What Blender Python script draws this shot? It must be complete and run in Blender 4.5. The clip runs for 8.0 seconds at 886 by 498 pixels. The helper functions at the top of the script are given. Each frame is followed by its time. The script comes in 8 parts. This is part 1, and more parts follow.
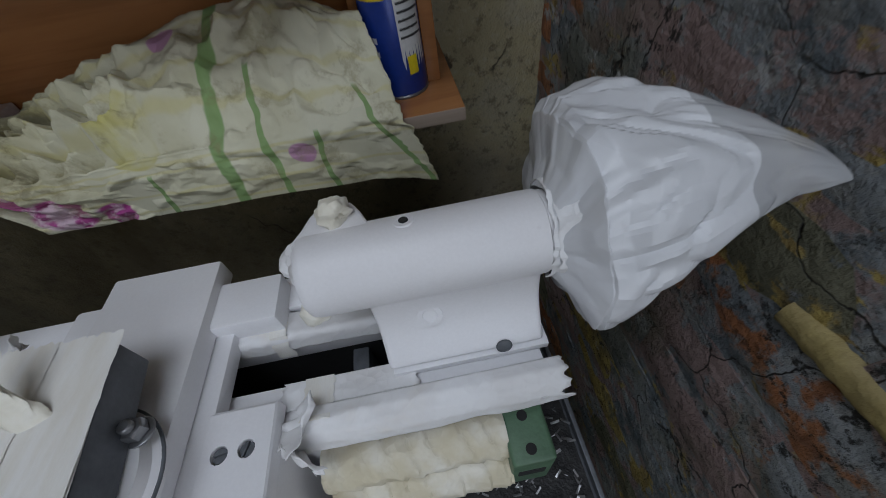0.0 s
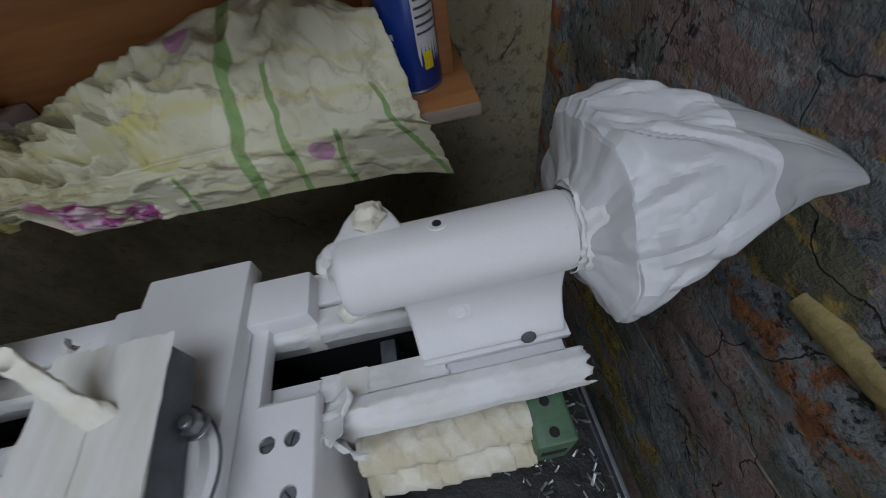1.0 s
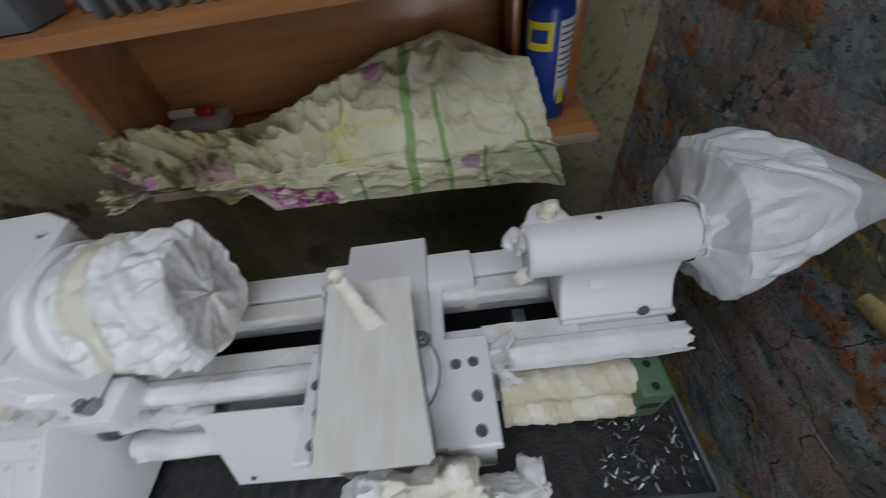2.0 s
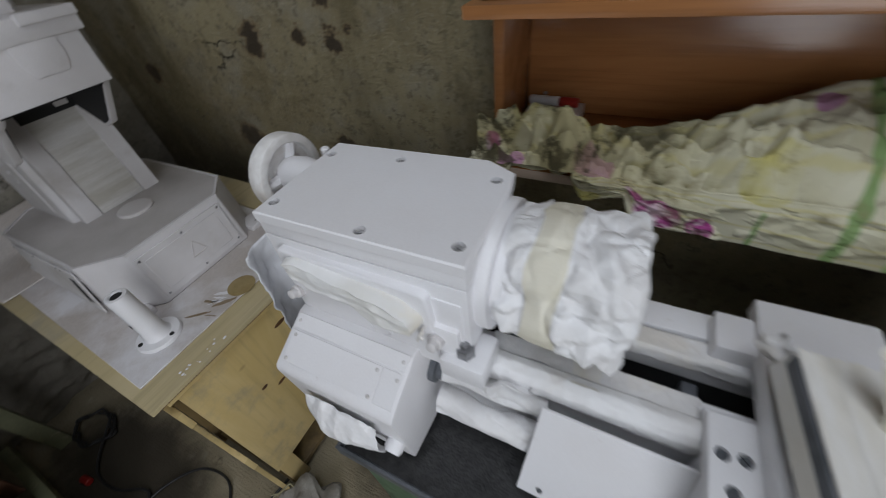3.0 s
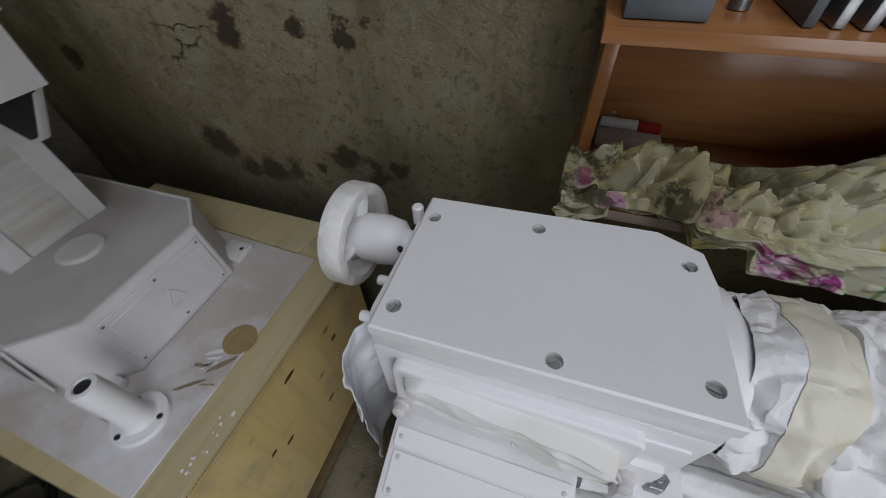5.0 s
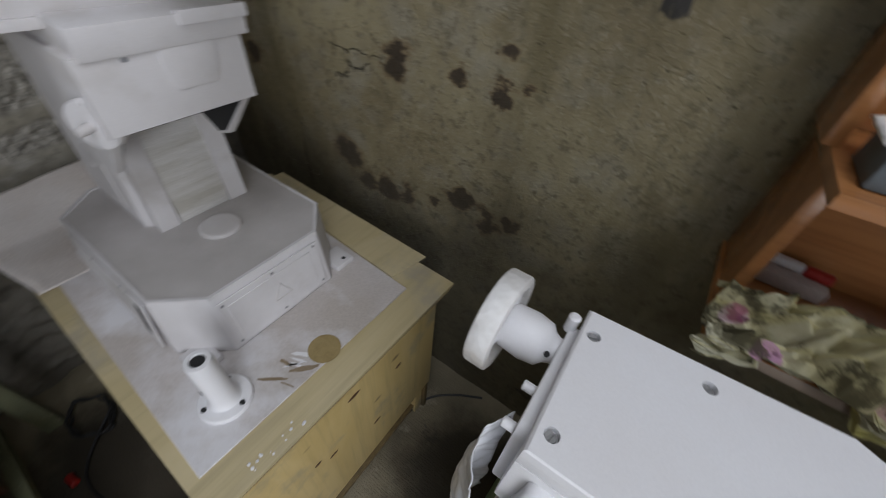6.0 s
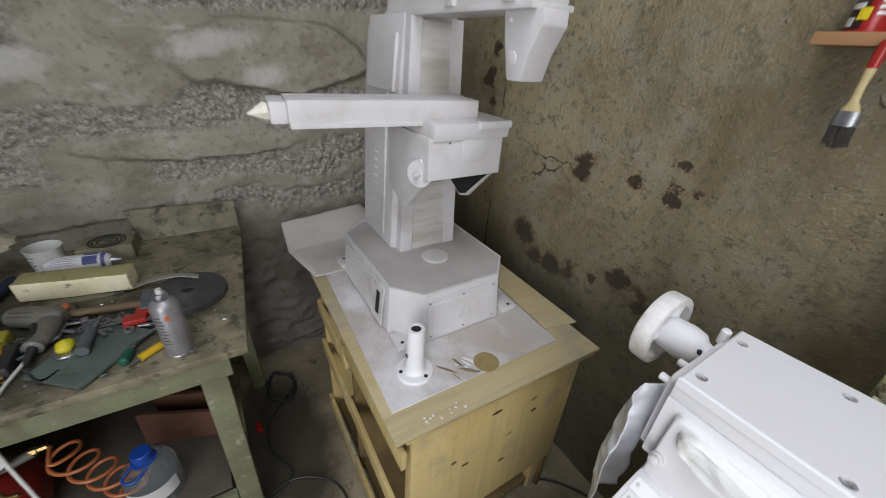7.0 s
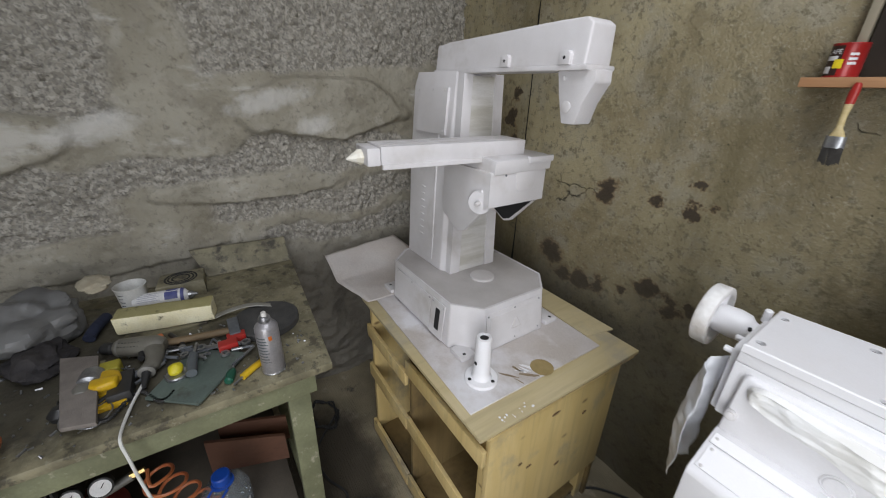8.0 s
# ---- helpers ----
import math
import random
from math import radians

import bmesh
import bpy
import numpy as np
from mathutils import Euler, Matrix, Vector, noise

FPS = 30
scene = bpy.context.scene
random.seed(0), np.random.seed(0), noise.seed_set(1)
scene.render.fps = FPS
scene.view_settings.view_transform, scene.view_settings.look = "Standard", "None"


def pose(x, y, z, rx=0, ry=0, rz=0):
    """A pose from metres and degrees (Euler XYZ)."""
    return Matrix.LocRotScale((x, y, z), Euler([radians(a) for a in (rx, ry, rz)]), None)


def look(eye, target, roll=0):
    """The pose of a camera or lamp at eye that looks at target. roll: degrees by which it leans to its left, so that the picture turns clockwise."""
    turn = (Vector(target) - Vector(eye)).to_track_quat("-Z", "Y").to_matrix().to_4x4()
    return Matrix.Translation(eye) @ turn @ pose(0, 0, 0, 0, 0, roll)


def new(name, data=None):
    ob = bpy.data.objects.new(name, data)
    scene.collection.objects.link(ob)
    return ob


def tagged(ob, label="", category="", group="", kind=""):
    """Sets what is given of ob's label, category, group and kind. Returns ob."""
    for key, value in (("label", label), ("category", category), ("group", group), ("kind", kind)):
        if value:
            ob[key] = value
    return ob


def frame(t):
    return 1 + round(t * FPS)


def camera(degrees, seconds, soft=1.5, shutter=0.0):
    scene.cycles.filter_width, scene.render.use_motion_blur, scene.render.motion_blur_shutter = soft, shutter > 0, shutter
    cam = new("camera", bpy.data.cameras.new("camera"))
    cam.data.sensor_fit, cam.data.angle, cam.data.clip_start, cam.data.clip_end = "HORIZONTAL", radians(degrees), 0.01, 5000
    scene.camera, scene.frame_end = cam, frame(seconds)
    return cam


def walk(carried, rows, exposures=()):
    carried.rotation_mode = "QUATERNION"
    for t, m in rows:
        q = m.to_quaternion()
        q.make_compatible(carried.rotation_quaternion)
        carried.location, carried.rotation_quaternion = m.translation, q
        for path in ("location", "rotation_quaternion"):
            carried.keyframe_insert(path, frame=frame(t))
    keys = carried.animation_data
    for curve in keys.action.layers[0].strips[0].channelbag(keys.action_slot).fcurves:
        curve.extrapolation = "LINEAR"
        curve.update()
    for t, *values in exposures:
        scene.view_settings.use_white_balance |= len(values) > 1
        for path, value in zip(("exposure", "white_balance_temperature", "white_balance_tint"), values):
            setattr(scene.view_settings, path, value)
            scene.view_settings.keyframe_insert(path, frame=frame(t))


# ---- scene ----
# ---- camera ----
cam = camera(101, 8.0, soft=0.7, shutter=0.4)
# seconds, x, y, z, then the Euler angles in degrees
PATH_ROWS = [
    (0.0, 0.6741, -0.0867, 1.1898, 40.18, 6.53, -9.34),
    (0.5, 0.6763, -0.0643, 1.1732, 36.87, 7.94, -10.04),
    (1.0, 0.6548, -0.0817, 1.2093, 37.43, 7.17, -10.30),
    (1.2, 0.6382, -0.0934, 1.2293, 38.10, 7.07, -9.67),
    (2.3, 0.4417, -0.2093, 1.3048, 42.57, 6.68, 2.78),
    (2.5, 0.3763, -0.2366, 1.3011, 45.17, 6.24, 9.20),
    (3.0, 0.2142, -0.1932, 1.2926, 46.48, 6.48, 26.18),
    (3.5, 0.1065, -0.1256, 1.2624, 41.23, 3.69, 34.00),
    (4.0, 0.0620, -0.1283, 1.2663, 41.39, 0.86, 36.31),
    (4.2, 0.0456, -0.1503, 1.2821, 42.89, 0.41, 35.47),
    (5.3, -0.0560, -0.1019, 1.3135, 42.73, 2.12, 15.15),
    (5.5, -0.0765, -0.0838, 1.3179, 42.03, 2.52, 18.38),
    (6.0, -0.1504, -0.1321, 1.3590, 46.08, -4.07, 35.36),
    (6.5, -0.1185, -0.2245, 1.3567, 52.74, -2.78, 56.83),
    (7.0, -0.0401, -0.4023, 1.3772, 61.06, -3.48, 58.57),
    (7.5, -0.0020, -0.5667, 1.3970, 63.27, -1.69, 54.75),
    (8.0, -0.0283, -0.6136, 1.3979, 66.20, -1.35, 56.31),
]
EXPOSURES = [(0.0, -0.97, 6200, 12), (1.2, -0.95, 6200, 12), (2.5, -0.80, 6500, 12), (4.2, -0.85, 6500, 12), (5.5, -0.85, 6550, 13), (6.0, -0.45, 6500, 13), (6.5, -0.08, 6550, 13), (7.0, 0.02, 6650, 13), (8.0, 0.08, 6650, 13)]
walk(cam, [(t, pose(x, y, z, rx, ry, rz)) for t, x, y, z, rx, ry, rz in PATH_ROWS], EXPOSURES)

# ---- light: an overcast day that comes in by a rooflight and the open doorway in the right-hand wall ----
world = bpy.data.worlds.new("sky")
scene.world = world
world.use_nodes = True
wn = world.node_tree
bg = wn.nodes["Background"]
sky = wn.nodes.new("ShaderNodeTexSky")
sky.sky_type = "NISHITA"
sky.sun_disc = False
sky.sun_elevation = radians(40)
sky.sun_rotation = radians(120)
wn.links.new(sky.outputs[0], bg.inputs[0])
bg.inputs[1].default_value = 0.10


def area(name, eye, target, sx, sy, watts, color):
    data = bpy.data.lights.new(name, "AREA")
    data.shape, data.size, data.size_y, data.energy, data.color = "RECTANGLE", sx, sy, watts, color
    lamp = new(name, data)
    lamp.matrix_world = look(eye, target)
    return lamp


DOOR_W, ROOF_W = 31.0, 22.0
area("doorway_daylight", (0.98, -1.38, 1.35), (-0.25, 0.4, 1.15), 1.1, 1.7, DOOR_W, (0.885, 0.945, 1.0))
area("rooflight_daylight", (0.25, -0.45, 2.64), (0.18, -0.22, 1.0), 1.1, 0.95, ROOF_W, (0.885, 0.945, 1.0))

# ---- helpers ----
Z0 = 1.07          # height of the lathe's lid above the floor; heights below are given from the lid
ORG = {}


def thing(name, x, y, z, label, category, group="", kind=""):
    e = new(name)
    e.location = (x, y, z + Z0)
    e.empty_display_size = 0.05
    ORG[e] = Vector((x, y, z + Z0))
    return tagged(e, label, category, group, kind)


def finish(bm, name, mat, smooth=40):
    bmesh.ops.recalc_face_normals(bm, faces=bm.faces)
    me = bpy.data.meshes.new(name)
    bm.to_mesh(me)
    bm.free()
    me.materials.append(mat)
    if smooth:
        me.polygons.foreach_set("use_smooth", [True] * len(me.polygons))
        me.set_sharp_from_angle(angle=radians(smooth))
    return me


def part(name, bm, mat, parent, label="", smooth=40):
    org = ORG[parent]
    bmesh.ops.translate(bm, verts=bm.verts, vec=Vector((0, 0, Z0)) - org)
    ob = new(name, finish(bm, name, mat, smooth))
    ob.parent = parent
    ORG[ob] = org
    return tagged(ob, label)


def solid(name, bm, mat, label, category, group="", kind="", smooth=40):
    """A thing of one mesh, with its origin at the middle of its base."""
    xs, ys, zs = zip(*(v.co for v in bm.verts))
    org = Vector(((min(xs) + max(xs)) / 2, (min(ys) + max(ys)) / 2, min(zs)))
    bmesh.ops.translate(bm, verts=bm.verts, vec=-org)
    ob = new(name, finish(bm, name, mat, smooth))
    ob.location = org + Vector((0, 0, Z0))
    ORG[ob] = ob.location.copy()
    return tagged(ob, label, category, group, kind)


def bm_new():
    return bmesh.new()


def loft(bm, rings, cap=True, closed=True):
    vs = [[bm.verts.new(p) for p in r] for r in rings]
    n = len(vs[0])
    for a, b in zip(vs, vs[1:]):
        for i in range(n if closed else n - 1):
            j = (i + 1) % n
            bm.faces.new((a[i], a[j], b[j], b[i]))
    if cap and closed:
        bm.faces.new(vs[0][::-1])
        bm.faces.new(vs[-1])
    return vs


def bevel_new(bm, faces_before, offset, seg=2, angle=25):
    if offset <= 0:
        return
    fresh = {f for f in bm.faces if f not in faces_before}
    edges = [e for e in bm.edges if e.link_faces and e.link_faces[0] in fresh and len(e.link_faces) == 2
             and e.calc_face_angle(0) > radians(angle)]
    bmesh.ops.bevel(bm, geom=edges, offset=offset, segments=seg, profile=0.6, affect="EDGES", clamp_overlap=True)


def prism(bm, pts, axis, a, b, bev=0.0, seg=2):
    """A polygon pts in the two other axes (in the order xyz), drawn out along axis from a to b."""
    before = set(bm.faces)
    def at(p, t):
        return {"x": (t, p[0], p[1]), "y": (p[0], t, p[1]), "z": (p[0], p[1], t)}[axis]
    loft(bm, [[at(p, a) for p in pts], [at(p, b) for p in pts]])
    bmesh.ops.recalc_face_normals(bm, faces=[f for f in bm.faces if f not in before])
    bevel_new(bm, before, bev, seg)
    return bm


def box(bm, x0, x1, y0, y1, z0, z1, bev=0.0015, seg=2):
    return prism(bm, [(x0, y0), (x1, y0), (x1, y1), (x0, y1)], "z", z0, z1, bev, seg)


def turned(bm, p, way, profile, n=32, cap=True):
    """A turned body: profile of (distance along way, radius) from p."""
    way = Vector(way).normalized()
    q = way.to_track_quat("Z", "Y").to_matrix()
    rings = []
    for t, r in profile:
        rings.append([Vector(p) + q @ Vector((r * math.cos(k * 2 * math.pi / n), r * math.sin(k * 2 * math.pi / n), t)) for k in range(n)])
    loft(bm, rings, cap)
    return bm


def cyl(bm, p0, p1, r, bev=0.001, n=24):
    h = (Vector(p1) - Vector(p0)).length
    bev = min(bev, r * 0.5, h * 0.4)
    return turned(bm, p0, Vector(p1) - Vector(p0), [(0, r - bev), (bev, r), (h - bev, r), (h, r - bev)], n)


def smooth_path(pts, steps=8):
    pts = [Vector(p) for p in pts]
    out = []
    for i in range(len(pts) - 1):
        p0, p1, p2, p3 = pts[max(i - 1, 0)], pts[i], pts[i + 1], pts[min(i + 2, len(pts) - 1)]
        for k in range(steps):
            t = k / steps
            out.append(0.5 * ((2 * p1) + (p2 - p0) * t + (2 * p0 - 5 * p1 + 4 * p2 - p3) * t * t + (3 * p1 - p0 - 3 * p2 + p3) * t ** 3))
    return out + [pts[-1]]


def tube(bm, pts, r, n=8, steps=8):
    path = smooth_path(pts, steps)
    rings = []
    side = None
    for i, p in enumerate(path):
        d = (path[min(i + 1, len(path) - 1)] - path[max(i - 1, 0)]).normalized()
        if side is None:
            side = d.orthogonal().normalized()
        side = (side - d * side.dot(d)).normalized()
        up = d.cross(side)
        rings.append([p + r * (math.cos(k * 2 * math.pi / n) * side + math.sin(k * 2 * math.pi / n) * up) for k in range(n)])
    loft(bm, rings)
    return bm


def sheet(bm, f, nu, nv, uv=True):
    """An open sheet: f(u, v) for u and v from 0 to 1."""
    vs = [[bm.verts.new(f(i / nu, j / nv)) for j in range(nv + 1)] for i in range(nu + 1)]
    lay = bm.loops.layers.uv.new("UVMap") if uv and not bm.loops.layers.uv else (bm.loops.layers.uv.active if uv else None)
    for i in range(nu):
        for j in range(nv):
            fc = bm.faces.new((vs[i][j], vs[i + 1][j], vs[i + 1][j + 1], vs[i][j + 1]))
            if uv:
                for lp, (a, b) in zip(fc.loops, ((i, j), (i + 1, j), (i + 1, j + 1), (i, j + 1))):
                    lp[lay].uv = (a / nu, b / nv)
    return bm


def thicken(ob, t):
    m = ob.modifiers.new("thickness", "SOLIDIFY")
    m.thickness, m.offset = t, 0
    return ob


def holed(bm, outline, holes, top, bottom, depth=0.006, chamfer=0.0012, n=20):
    """A level plate of convex outline (x, y), with blind holes (x, y, r) in its top."""
    cx, cy = sum(p[0] for p in outline) / len(outline), sum(p[1] for p in outline) / len(outline)
    def ring(inset, z):
        r = []
        for x, y in outline:
            d = math.hypot(x - cx, y - cy)
            r.append(bm.verts.new((x - (x - cx) / d * inset, y - (y - cy) / d * inset, z)))
        return r
    a, b, c = ring(chamfer * 1.3, top), ring(0, top - chamfer), ring(0, bottom)
    m = len(outline)
    for p, q in ((a, b), (b, c)):
        for i in range(m):
            bm.faces.new((p[i], p[(i + 1) % m], q[(i + 1) % m], q[i]))
    bm.faces.new(c)
    edges = [bm.edges.get((a[i], a[(i + 1) % m])) for i in range(m)]
    for x, y, r in holes:
        h = [bm.verts.new((x + r * math.cos(k * 2 * math.pi / n), y + r * math.sin(k * 2 * math.pi / n), top)) for k in range(n)]
        g = [bm.verts.new((v.co.x, v.co.y, top - depth)) for v in h]
        for i in range(n):
            edges.append(bm.edges.new((h[i], h[(i + 1) % n])))
            bm.faces.new((h[i], h[(i + 1) % n], g[(i + 1) % n], g[i]))
        bm.faces.new(g)
    bmesh.ops.triangle_fill(bm, use_beauty=True, edges=edges, normal=(0, 0, 1))
    return bm


def fbm(p, o=4):
    return noise.fractal(Vector(p), 1.0, 2.0, o)


def crease(p, o=3):
    """Sharp folds, as in paper: 0 in the furrows."""
    return noise.ridged_multi_fractal(Vector(p), 1.0, 2.0, o, 1.0, 2.0)


def facet(p, scale):
    """Flat facets: the place of the nearest of scattered points, as a value of its own for each and its distance."""
    d, q = noise.voronoi(Vector(p) * scale)
    return d[0], d[1], noise.cell(q[0] * 13.7)


FOLD_WAYS = {}


def folds(p, seed, n=6, warp=0.5):
    """Straight, sharp folds that cross each other, as in crumpled cloth and paper: from 0 to 1."""
    if (seed, n) not in FOLD_WAYS:
        r = random.Random(seed)
        ways = []
        for k in range(n):
            d = Vector((r.uniform(-1, 1), r.uniform(-1, 1), r.uniform(-1, 1))).normalized() * r.uniform(0.55, 1.7)
            ways.append((d, r.uniform(0, 2), r.uniform(0.5, 1.0) / d.length))
        FOLD_WAYS[(seed, n)] = (ways, sum(w for _, _, w in ways))
    ways, total = FOLD_WAYS[(seed, n)]
    p = Vector(p)
    p = p + noise.noise_vector(p * 0.6 + Vector((seed, 0, 0))) * warp
    return sum(w * abs((d.dot(p) + t) % 2.0 - 1.0) for d, t, w in ways) / total


def grooves(p, width=0.2):
    """Pinched creases, as in tied film: 1 along the crease, 0 away from it."""
    p = Vector(p)
    return max(0.0, 1 - abs(noise.noise(p)) / width) + 0.6 * max(0.0, 1 - abs(noise.noise(p * 1.9 + Vector((7, 3, 1)))) / width)


# ---- materials ----
def material(name, color, color2=None, scale=6.0, rough=0.6, metal=0.0, bump=0.2, fine=220.0, mix=0.5, spec=0.5, dirt=None, dirt_scale=3.0, dirt_at=0.6, stretch=None, rand=0.0):
    """A surface with broad and fine variation: color and color2 by broad noise, fine grain as relief, and stains of the colour dirt."""
    m = bpy.data.materials.new(name)
    m.use_nodes = True
    nt = m.node_tree
    bs = nt.nodes["Principled BSDF"]
    geo = nt.nodes.new("ShaderNodeNewGeometry")
    vec = geo.outputs["Position"]
    if stretch:
        mp = nt.nodes.new("ShaderNodeMapping")
        mp.inputs["Scale"].default_value = stretch
        nt.links.new(vec, mp.inputs[0])
        vec = mp.outputs[0]
    def nz(sc, det=4.0, ro=0.55):
        t = nt.nodes.new("ShaderNodeTexNoise")
        t.inputs["Scale"].default_value, t.inputs["Detail"].default_value, t.inputs["Roughness"].default_value = sc, det, ro
        nt.links.new(vec, t.inputs["Vector"])
        return t.outputs["Fac"]
    def ramp(fac, lo, hi):
        r = nt.nodes.new("ShaderNodeMapRange")
        r.inputs["From Min"].default_value, r.inputs["From Max"].default_value = lo, hi
        nt.links.new(fac, r.inputs["Value"])
        return r.outputs[0]
    def mixc(fac, a, b):
        x = nt.nodes.new("ShaderNodeMix")
        x.data_type = "RGBA"
        for sock, v in ((x.inputs["Factor"], fac), (x.inputs["A"], a), (x.inputs["B"], b)):
            if isinstance(v, (tuple, list)):
                sock.default_value = (*v, 1.0)
            elif isinstance(v, float):
                sock.default_value = v
            else:
                nt.links.new(v, sock)
        return x.outputs["Result"]
    broad = nz(scale)
    c = mixc(ramp(broad, 0.35, 0.65), color, color2 or tuple(v * 0.85 for v in color))
    grain = nz(fine, 3.0)
    c = mixc(ramp(grain, 0.3, 0.7), c, mixc(0.14 * mix / 0.5, c, (0.0, 0.0, 0.0)))
    if dirt:
        c = mixc(ramp(nz(dirt_scale, 6.0, 0.62), dirt_at, dirt_at + 0.14), c, dirt)
    if rand:
        oi = nt.nodes.new("ShaderNodeObjectInfo")
        hv = nt.nodes.new("ShaderNodeHueSaturation")
        mr = nt.nodes.new("ShaderNodeMapRange")
        mr.inputs["To Min"].default_value, mr.inputs["To Max"].default_value = 1 - rand, 1 + rand
        nt.links.new(oi.outputs["Random"], mr.inputs["Value"])
        nt.links.new(mr.outputs[0], hv.inputs["Value"])
        nt.links.new(c, hv.inputs["Color"])
        c = hv.outputs[0]
    nt.links.new(c, bs.inputs["Base Color"])
    rr = nt.nodes.new("ShaderNodeMapRange")
    rr.inputs["To Min"].default_value, rr.inputs["To Max"].default_value = max(rough - 0.1, 0.02), min(rough + 0.1, 1)
    nt.links.new(broad, rr.inputs["Value"])
    nt.links.new(rr.outputs[0], bs.inputs["Roughness"])
    bs.inputs["Metallic"].default_value = metal
    bs.inputs["Specular IOR Level"].default_value = spec
    if bump:
        b = nt.nodes.new("ShaderNodeBump")
        b.inputs["Strength"].default_value, b.inputs["Distance"].default_value = bump, 0.002
        nt.links.new(grain, b.inputs["Height"])
        nt.links.new(b.outputs[0], bs.inputs["Normal"])
    return m


WHITE = material("white_primer", (0.81, 0.81, 0.835), (0.77, 0.755, 0.765), 5, 0.45, bump=0.04, fine=420, mix=0.12, dirt=(0.60, 0.575, 0.57), dirt_scale=38, dirt_at=0.67)
PAINTED_SCREW = material("primed_screw_head", (0.42, 0.42, 0.42), (0.28, 0.28, 0.28), 160, 0.45, 0.4, bump=0.1)
WHITE_DULL = material("thin_primer", (0.64, 0.62, 0.62), (0.53, 0.50, 0.49), 7, 0.75, bump=0.12, fine=700, mix=0.3)
GREY = material("bare_casting", (0.16, 0.17, 0.19), (0.10, 0.11, 0.12), 30, 0.5, 0.3, bump=0.2)
# near-black; in holes, slots and gaps it stands in for their shade
DARK = material("black_and_hollow_shade", (0.012, 0.012, 0.013), (0.02, 0.02, 0.02), 20, 0.8, bump=0.1)
STEEL = material("steel", (0.42, 0.43, 0.44), (0.25, 0.25, 0.26), 40, 0.38, 0.85, bump=0.1)
GREEN = material("green_machine_paint", (0.12, 0.22, 0.13), (0.08, 0.15, 0.09), 16, 0.45, bump=0.2, dirt=(0.03, 0.035, 0.03), dirt_scale=14, dirt_at=0.56)
SWARF = material("oily_swarf", (0.010, 0.010, 0.011), (0.028, 0.028, 0.028), 90, 0.55, 0.1, bump=0.6, fine=260)

